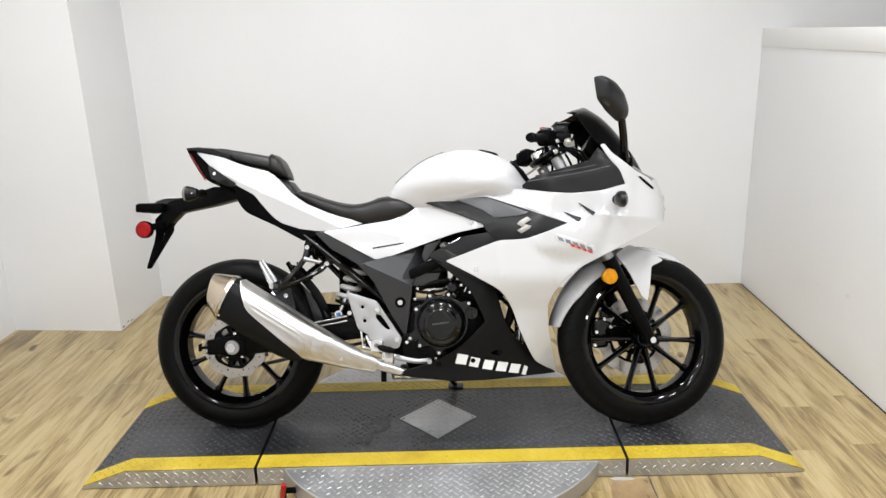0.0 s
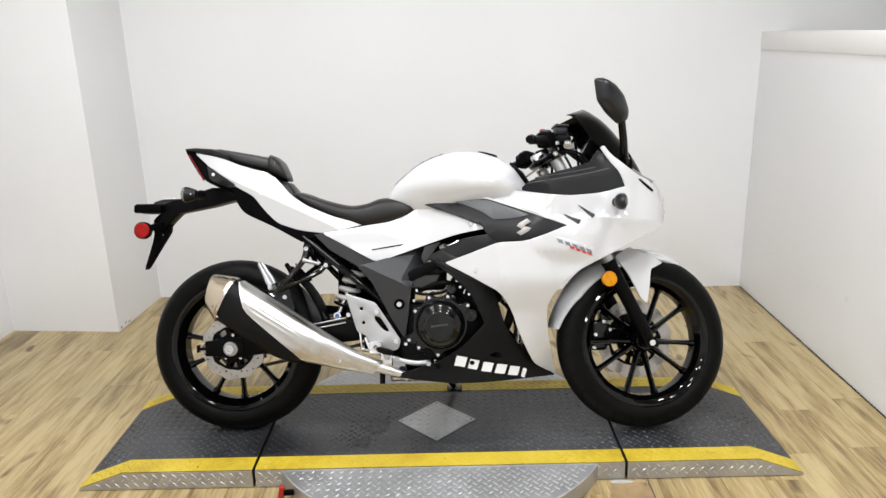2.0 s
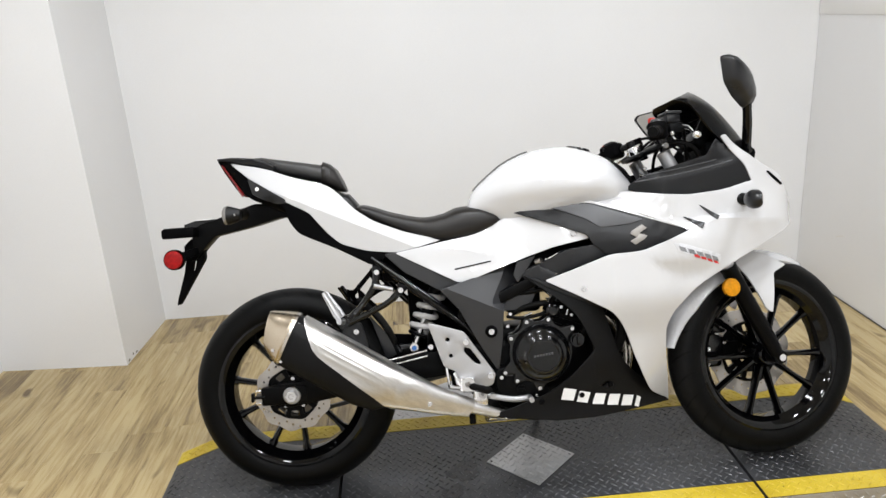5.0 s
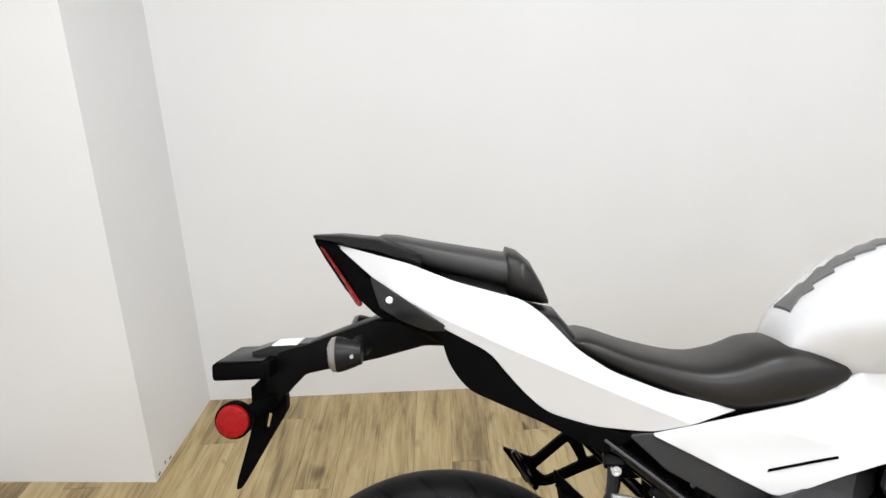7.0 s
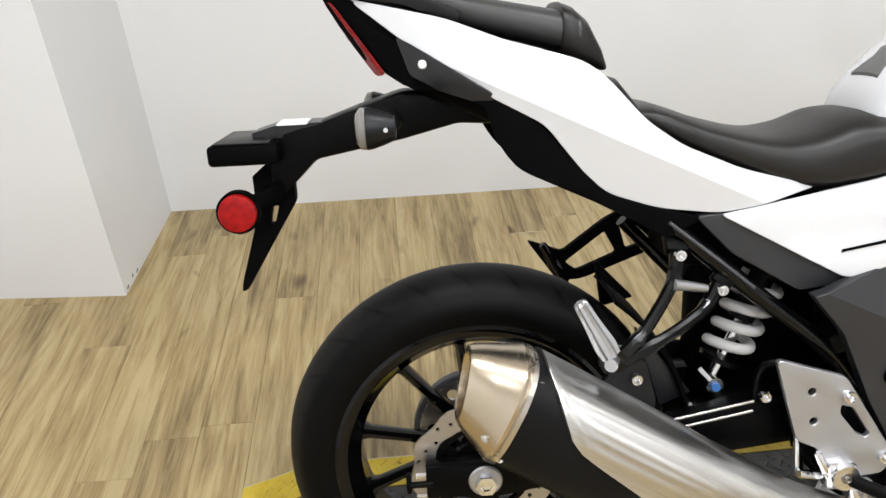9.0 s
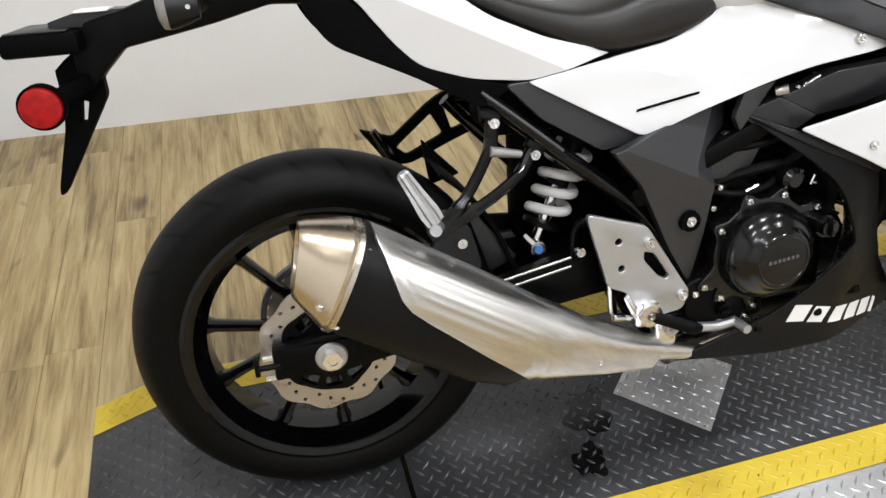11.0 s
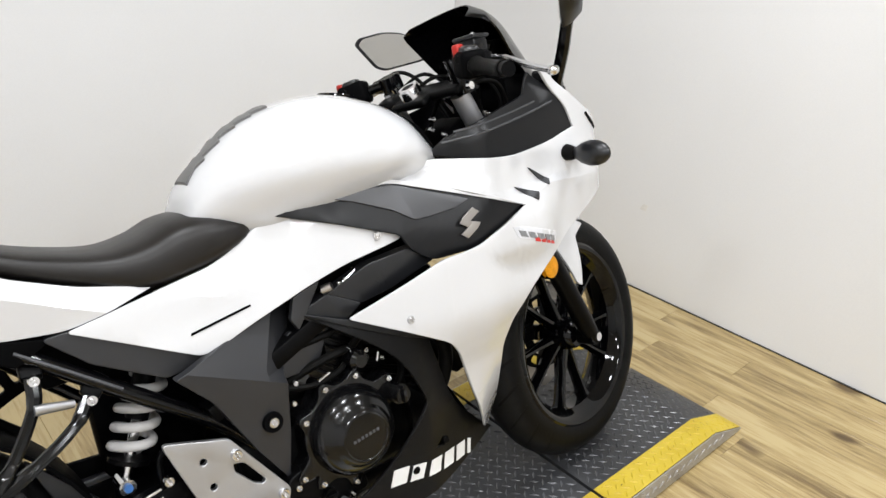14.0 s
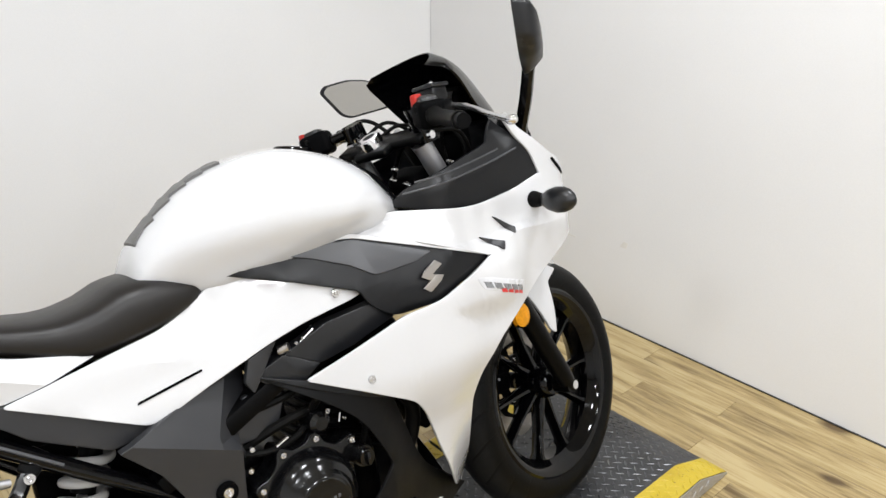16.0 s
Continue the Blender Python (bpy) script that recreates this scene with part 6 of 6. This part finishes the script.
def indicator(at, s, front=True):
    """A teardrop pod on a short stalk that points outwards, with its flat lens to the front or the rear."""
    root = empty("indicator", bike, Matrix.Translation(at))
    k = 1 if front else -1
    if not front:
        cone = [[(x, s * 0.030 + math.cos(a) * r * 0.95, math.sin(a) * r) for a in [2 * math.pi * q / 24 for q in range(24)]] for x, r in ((0.022, 0.006), (0.020, 0.016), (0.006, 0.0215), (-0.010, 0.0265), (-0.017, 0.0275))]
        part("indicator_body", loft(cone), GREY, root, sharp=40)
        glass = [[(x, s * 0.030 + math.cos(a) * r * 0.95, math.sin(a) * r) for a in [2 * math.pi * q / 24 for q in range(24)]] for x, r in ((-0.0175, 0.027), (-0.024, 0.0265), (-0.030, 0.018))]
        part("lens", loft(glass), LENS, root, "clear lens", 60)
        part("lens_screw", turned(lathe([(-0.003, 0), (-0.003, 0.003), (0, 0.004)], 10), Matrix.Translation((0.008, s * 0.030 - 0.0205, 0))), CHROME, root)
        part("stalk", tube([(0.012, s * 0.012, 0), (0.012, -s * 0.02, 0.001), (0.012, -s * 0.034, 0.002)], [0.013, 0.0145, 0.018], 14), RUBBER, root)
        return root
    rings = []
    for y, hx, hz in ((-0.012, 0.008, 0.011), (0.0, 0.012, 0.016), (0.014, 0.020, 0.0225), (0.034, 0.025, 0.027), (0.052, 0.025, 0.026), (0.068, 0.020, 0.020), (0.079, 0.012, 0.011), (0.084, 0.003, 0.003)):
        rings.append([(k * (min(0.40, math.cos(a)) * hx), s * y, math.sin(a) * hz) for a in [2 * math.pi * q / 24 for q in range(24)]])
    part("indicator_body", loft(rings), SHEEN, root, sharp=50)
    lens = [[(k * (x + 0.0), s * (0.033 + math.cos(a) * w), math.sin(a) * h) for a in [2 * math.pi * q / 20 for q in range(20)]] for x, w, h in ((0.0095, 0.030, 0.0235), (0.0135, 0.0285, 0.022), (0.0175, 0.018, 0.014))]
    part("lens", loft(lens), LENS, root, "clear lens", 60)
    part("stalk", tube([(0, s * -0.006, 0), (0, -s * 0.022, 0.001), (0, -s * 0.034, 0.002)], [0.012, 0.0165, 0.018], 14), RUBBER, root)
    return root


for s in (-1, 1):
    indicator((0.626, s * 0.226, 0.791), s)
    indicator((-0.832, s * 0.090, 0.852), s, False)

# lower fairing
bl_y = lambda x, z: -(0.186 - 0.022 * clamp((0.36 - z) / 0.12) - 0.070 * clamp((0.16 - x) / 0.17) * clamp((z - 0.45) / 0.15)) * (1 - 0.72 * clamp((x - 0.17) / 0.26) ** 1.2)
bo = [(-0.009, 0.617), (0.076, 0.583), (0.153, 0.547), (0.206, 0.524), (0.220, 0.480), (0.235, 0.431), (0.251, 0.378), (0.281, 0.330), (0.335, 0.278), (0.388, 0.224), (0.425, 0.196), (0.324, 0.196), (0.203, 0.195), (0.068, 0.192), (-0.047, 0.205), (-0.136, 0.217), (-0.056, 0.240), (0.028, 0.267), (0.073, 0.294), (0.114, 0.324), (0.181, 0.393), (0.171, 0.419), (0.160, 0.446), (0.143, 0.483), (0.121, 0.513), (0.076, 0.553)]
belly_r, belly_l = both("lower_fairing", sheet(bo, bl_y, 0.006, step=0.022, holes=[rounded([(0.187, 0.283), (0.217, 0.298), (0.240, 0.279), (0.220, 0.272)], 0.004)]), FAIRMATT, label="matt black lower fairing")
part("belly_pan", loft([[(x, -w, z), (x, w, z), (x, w * 0.5, z - d), (x, -w * 0.5, z - d)] for x, w, z, d in ((-0.13, 0.07, 0.212, 0.01), (0.08, 0.078, 0.192, 0.02), (0.25, 0.075, 0.195, 0.018), (0.41, 0.05, 0.212, 0.01))]), BLACK, bike)
for k, (w, tall) in enumerate(((0.036, 0.034), (0.031, 0.032), (0.034, 0.031), (0.035, 0.031), (0.034, 0.030), (0.013, 0.029))):
    x0, low = 0.075 + 0.0455 * k, 0.2525 - 0.0099 * k
    letter = sheet([(x0 + 0.010, low + tall), (x0 + 0.010 + w, low + tall - 0.007), (x0 + w, low - 0.006), (x0, low)], lambda x, z: bl_y(x, z) - 0.0012, 0.003, step=0.02, bevel=0)
    both("decal_block", letter, DECAL, label="white plain decal block")
for x, z in ((0.020, 0.250), (0.136, 0.262), (0.225, 0.283)):
    part("fairing_fastener", turned(lathe([(-0.004, 0), (-0.004, 0.006), (0.0, 0.0085)], 14), Matrix.Translation((x, bl_y(x, z) - 0.001, z))), ENGINE, bike)
both("fairing_edge", sheet([(-0.009, 0.618), (0.093, 0.579), (0.203, 0.530), (0.206, 0.514), (0.088, 0.566)], lambda x, z: bl_y(x, z) - 0.006, 0.008, step=0.022), GREY)

# number plate carrier
carrier = empty("number_plate_carrier", bike, Matrix.Translation((-0.003, 0.052, -0.015)))
arm2 = loft([[(x, -w, t), (x, w, t), (x, w, b), (x, -w, b)] for x, w, t, b in ((-0.66, 0.046, 0.895, 0.848), (-0.72, 0.046, 0.897, 0.852), (-0.80, 0.04, 0.900, 0.832), (-0.857, 0.036, 0.883, 0.821), (-0.929, 0.033, 0.859, 0.808), (-0.979, 0.032, 0.852, 0.760), (-1.0, 0.03, 0.82, 0.74))])
bmesh.ops.bevel(arm2, geom=arm2.edges[:], offset=0.006, segments=2, affect="EDGES", profile=0.5)
part("carrier_arm", arm2, ENGINE, carrier)
part("carrier_flap", sheet([(-1.005, 0.80), (-0.972, 0.775), (-0.972, 0.742), (-1.006, 0.690), (-1.060, 0.606), (-1.066, 0.604), (-1.064, 0.616), (-1.036, 0.700), (-1.024, 0.76)], lambda x, z: -0.012, 0.024, [rounded([(-1.008, 0.742), (-0.994, 0.738), (-1.004, 0.705), (-1.016, 0.705)], 0.004)], step=0, bevel=0.002, corner=0.003), BLACK, carrier, "black plate carrier tongue with slot")
part("tongue_web", loft([[(x, -w, t), (x, w, t), (x, w, b), (x, -w, b)] for x, w, t, b in ((-0.960, 0.030, 0.835, 0.780), (-0.990, 0.030, 0.815, 0.745), (-1.012, 0.024, 0.800, 0.735), (-1.030, 0.016, 0.785, 0.740))]), BLACK, carrier)
part("plate_holder", block((-1.078, -0.075, 0.811), (-0.978, 0.075, 0.8405), 0.006), BLACK, carrier, "black plate holder block")
part("plate_lamp", loft([[(x, -w, z + h), (x, w, z + h), (x, w, z - h), (x, -w, z - h)] for x, w, z, h in ((-1.02, 0.03, 0.847, 0.004), (-0.98, 0.032, 0.852, 0.010), (-0.92, 0.03, 0.854, 0.008))]), SHEEN, carrier)
part("plate", turned(block((-0.050, -0.070, -0.0012), (0.03, 0.070, 0.0012), 0.001), pose(-1.02, 0, 0.842, 0, 0, 0)), GREY, carrier, "black plate bracket")
part("plate_tab", block((-0.982, -0.042, 0.861), (-0.938, 0.020, 0.864), 0.001), DECAL, carrier, "white tab")
part("reflector_arm", bar((-0.985, -0.030, 0.768), (-1.030, -0.080, 0.752), 0.024, 0.012), BLACK, carrier)
part("reflector_cup", rod((-1.041, -0.072, 0.747), (-1.041, -0.088, 0.747), 0.031, 28, 0.003), BLACK, carrier)
refl = lathe([(-0.0645, 0), (-0.0645, 0.022), (-0.063, 0.0265), (-0.055, 0.0275)], 36)
part("reflector", turned(refl, Matrix.Translation((-1.041, -0.032, 0.747))), RED, carrier, "round red reflector")

# ---- steering: fork, mudguard, bars ----
steer = empty("front_fork", bike, SM)
FB, FT = Vector((0.736, -0.098, 0.305)), Vector((0.439, -0.100, 0.905))
for s in (-1, 1):
    b_, t_ = Vector((FB.x, s * 0.098, FB.z)), Vector((FT.x, s * 0.098, FT.z))
    d_ = (t_ - b_)
    part("fork_slider", joined(tube([b_ - d_ * 0.02, b_ + d_ * 0.03, b_ + d_ * 0.08, b_ + d_ * 0.45, b_ + d_ * 0.47], [0.016, 0.021, 0.0235, 0.0245, 0.027], 20), rod(b_ + Vector((0, s * 0.012, 0)), b_ + Vector((0, -s * 0.035, 0)), 0.021, 18, 0.003)), ENGINE, steer, "black fork slider")
    part("fork_tube", tube([b_ + d_ * 0.46, t_ + d_ * 0.06], 0.0205, 20), ALU, steer, "bright steel fork tube")
part("axle_bolt", turned(lathe([(-0.118, 0), (-0.118, 0.006), (-0.118, 0.0105), (-0.108, 0.0115), (-0.108, 0)], 16), Matrix.Translation((0.738, 0, 0.304))), CHROME, steer)
for zz, th in ((0.70, 0.03), (0.958, 0.018)):
    f = (zz - FB.z) / (FT.z - FB.z)
    c = FB + (FT - FB) * f
    part("fork_yoke", turned(joined(block((-0.03, -0.125, -th / 2), (0.03, 0.125, th / 2), 0.01, 3), block((-0.055, -0.05, -th / 2), (0.0, 0.05, th / 2), 0.01, 3)), Matrix.Translation((c.x, 0, c.z)) @ Matrix.Rotation(radians(-24.5), 4, "Y")), ENGINE, steer, "black fork yoke")
part("ignition", turned(lathe([(0.0, 0.0), (0.0, 0.024), (0.026, 0.024), (0.031, 0.021), (0.031, 0.014), (0.026, 0.012), (0.0, 0.010)], 28), Matrix.Translation((0.392, 0.004, 0.950)) @ Matrix.Rotation(radians(-24.5), 4, "Y") @ Matrix.Rotation(radians(90), 4, "X")), CHROME, steer, "bright ignition lock ring")
part("ignition_lock", rod((0.387, 0.004, 0.962), (0.380, 0.004, 0.979), 0.0125, 16, 0.002), ENGINE, steer)
for s in (-1, 1):
    part("fork_cap", rod((0.424, s * 0.098, 0.955), (0.414, s * 0.098, 0.978), 0.016, 6), CHROME, steer)
ref2 = lathe([(-0.131, 0), (-0.131, 0.022), (-0.129, 0.0262), (-0.119, 0.0272)], 36)
part("side_reflector", turned(ref2, Matrix.Translation((0.592, 0.008, 0.526))), ORANGE, steer, "round amber reflector")
part("reflector_bracket", joined(rod((0.594, -0.10, 0.523), (0.594, -0.120, 0.523), 0.0265, 24, 0.002), bar((0.594, -0.105, 0.523), (0.64, -0.105, 0.545), 0.02, 0.006)), BLACK, steer)


def mud_ring(a, r, half, side):
    """A cross-section of the mudguard at angle a above the axle."""
    pts = []
    for v in (-1, -0.95, -0.8, -0.45, 0, 0.45, 0.8, 0.95, 1):
        rr = r - side * abs(v) ** 5
        pts.append((FAX.x + rr * math.cos(a), v * half, FAX.z + rr * math.sin(a)))
    inn = [(FAX.x + (r - 0.005 - side * abs(v) ** 5) * math.cos(a), v * (half - 0.004), FAX.z + (r - 0.005 - side * abs(v) ** 5) * math.sin(a)) for v in (1, 0.95, 0.8, 0.45, 0, -0.45, -0.8, -0.95, -1)]
    return pts + inn


rear_mg, front_mg = [], []
for k in range(15):
    a = radians(170 - 62 * k / 14)
    rear_mg.append(mud_ring(a, 0.325, 0.068 * (0.75 + 0.25 * k / 14), 0.018 + 0.032 * min(1, k / 6)))
part("mudguard_rear", loft(rear_mg), SILVER, steer, "silver-white rear half of the mudguard", 45)
for k in range(13):
    t = k / 12
    a = radians(112 - 54 * t)
    front_mg.append(mud_ring(a, 0.332 - 0.006 * t, 0.070 * (1 - 0.72 * max(0, (t - 0.45) / 0.55) ** 1.6), 0.055 * (1 - t * 0.7)))
part("mudguard", loft(front_mg), WHITE, steer, "gloss white front mudguard", 45)
both("mudguard_leg", sheet([(0.632, 0.604), (0.688, 0.636), (0.759, 0.604), (0.799, 0.579), (0.753, 0.559), (0.742, 0.503), (0.730, 0.441), (0.712, 0.452), (0.668, 0.549)], lambda x, z: -0.101 + 0.038 * clamp((z - 0.48) / 0.15) ** 1.5, 0.006, step=0.025), WHITE, steer, "gloss white mudguard leg")
for s in (-1, 1):
    part("mudguard_screw", bolt((0.715, s * 0.084, 0.548), 0.007, 0.004, s), CHROME, steer)
part("front_caliper", joined(block((0.575, 0.04, 0.27), (0.635, 0.10, 0.38), 0.012, 3), rod((0.607, 0.036, 0.352), (0.607, 0.10, 0.352), 0.021, 18, 0.004), rod((0.600, 0.036, 0.300), (0.600, 0.10, 0.300), 0.021, 18, 0.004), block((0.612, 0.045, 0.375), (0.660, 0.088, 0.415), 0.008, 2), block((0.628, 0.05, 0.285), (0.650, 0.085, 0.365), 0.006, 2)), ENAMEL, steer, "black front brake caliper")
part("caliper_arm", block((0.60, 0.05, 0.30), (0.70, 0.085, 0.345), 0.006), ENGINE, steer)
for x, z in ((0.584, 0.282), (0.622, 0.374), (0.590, 0.328), (0.640, 0.400), (0.645, 0.345)):
    part("caliper_bolt", bolt((x, 0.039, z), 0.007, 0.006), CHROME, steer)
part("brake_hose", tube(smooth_line([(0.60, 0.07, 0.37), (0.56, 0.09, 0.47), (0.55, 0.09, 0.60), (0.47, 0.07, 0.80), (0.43, -0.02, 0.93), (0.43, -0.12, 0.98)]), 0.005, 8), RUBBER, steer)


def bar_half(s):
    def put(name, bm, material, parent, label=""):
        return part(name, turned(bm, Matrix.Translation((-0.003, -0.010, 0.003) if s < 0 else (0.015, 0, 0.003))), material, parent, label)
    c0 = Vector((0.412, s * 0.105, 0.998))
    c1 = Vector((0.280, s * 0.325, 0.957))
    u = (c1 - c0).normalized()
    put("handlebar", rod(c0, c1 - u * 0.01, 0.011), GLOSSBLACK, steer)
    put("bar_clamp", rod(c0 + Vector((0.022, 0, -0.056)), c0 + Vector((0.0, 0, 0.014)), 0.025, 20, 0.003), GLOSSBLACK, steer)
    g0, g1 = c0 + u * 0.120, c1
    put("grip", tube([g0, g0 + u * 0.004, g0 + u * 0.012, g1 - u * 0.012, g1 - u * 0.004, g1], [0.0175, 0.0185, 0.0145, 0.0140, 0.0160, 0.0150], 18), RUBBER, steer, "black rubber grip")
    put("bar_end", rod(g1, g1 + u * 0.018, 0.0130, 16, 0.004), ENGINE, steer)
    q = c0 + u * 0.085
    mm = Matrix.Translation(q) @ u.to_track_quat("Z", "Y").to_matrix().to_4x4()
    put("switchgear", turned(block((-0.026, -0.024, -0.034), (0.026, 0.028, 0.034), 0.011, 3), mm), BLACK, steer, "black switch housing")
    put("switch_block", turned(block((-0.018, 0.015, -0.02), (0.018, 0.036, 0.02), 0.008, 2), mm), SHEEN, steer)
    put("switch", block(Vector((0.352, s * (0.16 if s < 0 else 0.212) - 0.009, 1.000)), Vector((0.372, s * (0.16 if s < 0 else 0.212) + 0.009, 1.027 if s < 0 else 1.018)), 0.005, 3), REDSW, steer, "red switch")
    put("switch_button", rod(q + Vector((-0.024, 0, 0.012)), q + Vector((-0.032, 0, 0.012)), 0.006, 12, 0.002), ENGINE, steer)
    lv = [Vector((0.440, s * 0.130, 1.000)), Vector((0.452, s * 0.165, 0.996)), Vector((0.448, s * 0.21, 0.984)), Vector((0.423, s * 0.275, 0.960)), Vector((0.393, s * 0.338, 0.942))]
    put("lever", tube(smooth_line(lv), [0.0085] * 6 + [0.0068] * 6 + [0.0056] * 12 + [0.006], 12), CHROME, steer, "bright hand lever")
    ball = bmesh.new()
    bmesh.ops.create_uvsphere(ball, u_segments=16, v_segments=10, radius=0.0115, matrix=Matrix.Translation((0.391, s * 0.344, 0.941)) @ Matrix.Diagonal((1, 1, 0.8, 1)))
    put("lever_ball", ball, CHROME, steer)
    put("lever_perch", block(Vector((0.412, s * 0.145 - 0.024, 0.980)), Vector((0.455, s * 0.145 + 0.020, 1.010)), 0.007), ENGINE, steer)
    put("lever_pivot", rod((0.442, s * 0.130, 1.006), (0.442, s * 0.130, 1.014), 0.008, 6), CHROME, steer)
    if s < 0:
        put("brake_reservoir", block(Vector((0.407, -0.164, 1.010)), Vector((0.450, -0.116, 1.037)), 0.006, 2), GREY, steer, "grey brake fluid reservoir")
        put("reservoir_lid", block(Vector((0.404, -0.168, 1.036)), Vector((0.453, -0.112, 1.044)), 0.003, 2), SHEEN, steer)
        for x, y in ((0.410, -0.162), (0.448, -0.118)):
            put("lid_screw", rod((x, y, 1.042), (x, y, 1.046), 0.004, 10), CHROME, steer)
    put("control_cable", tube(smooth_line([q + Vector((0.02, -s * 0.02, 0.0)), q + Vector((0.10, -s * 0.05, 0.035)), q + Vector((0.135, -s * 0.10, -0.02)), Vector((0.53, s * 0.03, 0.84))]), 0.0045, 8), RUBBER, steer)
    put("cable_clip", bolt(q + Vector((0.03, s * 0.026, -0.012)), 0.007, 0.006, s), CHROME, steer)
    put("clamp_bolt", rod((0.412, s * 0.126, 0.950), (0.412, s * 0.135, 0.950), 0.008, 10), CHROME, steer)


bar_half(-1)
bar_half(1)
for x, y, z, r in ((0.43, 0.085, 0.985, 0.009), (0.445, 0.12, 1.0, 0.006), (0.40, 0.06, 0.975, 0.008), (0.455, -0.135, 0.99, 0.008), (0.45, -0.06, 0.975, 0.007)):
    part("steel_fitting", rod((x, y, z), (x - 0.004, y, z + 0.008), r, 10, 0.001), CHROME, steer)


# ---- floor ----
floor = part("floor", block((LEFT_X - 0.1, FRONT_Y - 0.1, -0.06), (FAR_X + 0.1, BACK_Y + 0.1, -0.004), 0), LINE)
tagged(floor, "oak-look vinyl plank floor", "floor", kind="structure")
PW, PL = 0.1255, 0.92
plank_mesh = {}
rng = random.Random(4)


def plank_data(w, l):
    key = (round(w, 3), round(l, 2))
    if key not in plank_mesh:
        bm = block((-w / 2 + 0.0003, -l / 2 + 0.0003, -0.004), (w / 2 - 0.0003, l / 2 - 0.0003, 0), 0)
        bmesh.ops.bevel(bm, geom=[e for e in bm.edges if min(v.co.z for v in e.verts) > -0.001], offset=0.0007, segments=1, affect="EDGES")
        me = bpy.data.meshes.new("plank")
        bm.to_mesh(me)
        bm.free()
        me.materials.append(WOOD)
        plank_mesh[key] = me
    return plank_mesh[key]


px0 = -2.335
while px0 < FAR_X:
    y = FRONT_Y - rng.random() * PL
    while y < BACK_Y + 0.05:
        a, b = max(y, FRONT_Y), min(y + PL, BACK_Y + 0.05)
        if b - a > 0.004:
            o = new("plank", plank_data(PW, b - a))
            o.location = (px0 + PW / 2, (a + b) / 2, 0)
            o.parent = floor
        y += PL
    px0 += PW


def flat_piece(name, pts, lift, material, label=""):
    bm = bmesh.new()
    top = [bm.verts.new((x - 0.046, y - 0.025, lift)) for x, y in pts]
    low = [bm.verts.new((x - 0.046, y - 0.025, 0.0002)) for x, y in pts]
    bm.faces.new(top)
    ring_faces(bm, low, top)
    return part(name, bm, material, floor, label)


# a cracked, lifted corner of flooring beside the ramp
flat_piece("worn_board", [(0.607, -0.385), (0.729, -0.390), (0.7285, -0.600), (0.690, -0.585), (0.634, -0.565), (0.585, -0.574), (0.590, -0.48)], 0.0022, WORNWOOD, "worn brown patch of flooring")
flat_piece("worn_board", [(0.584, -0.577), (0.632, -0.568), (0.690, -0.590), (0.728, -0.606), (0.727, -0.95), (0.59, -0.95), (0.566, -0.645)], 0.0016, WORNWOOD, "worn brown patch of flooring")
flat_piece("crack", [(0.728, -0.603), (0.690, -0.585), (0.634, -0.563), (0.640, -0.585), (0.672, -0.612)], 0.0026, CRACK)
flat_piece("crack", [(0.640, -0.569), (0.582, -0.578), (0.561, -0.648), (0.565, -0.649), (0.588, -0.582), (0.640, -0.575)], 0.0028, CRACK)
flat_piece("crack", [(0.735, -0.37), (0.7315, -0.37), (0.7265, -0.66), (0.7295, -0.66)], 0.0028, CRACK)
flat_piece("adhesive_smear", [(0.604, -0.384), (0.622, -0.379), (0.655, -0.380), (0.688, -0.386), (0.676, -0.394), (0.640, -0.398), (0.612, -0.394)], 0.0032, SMEAR, "pale dried adhesive on the floor")
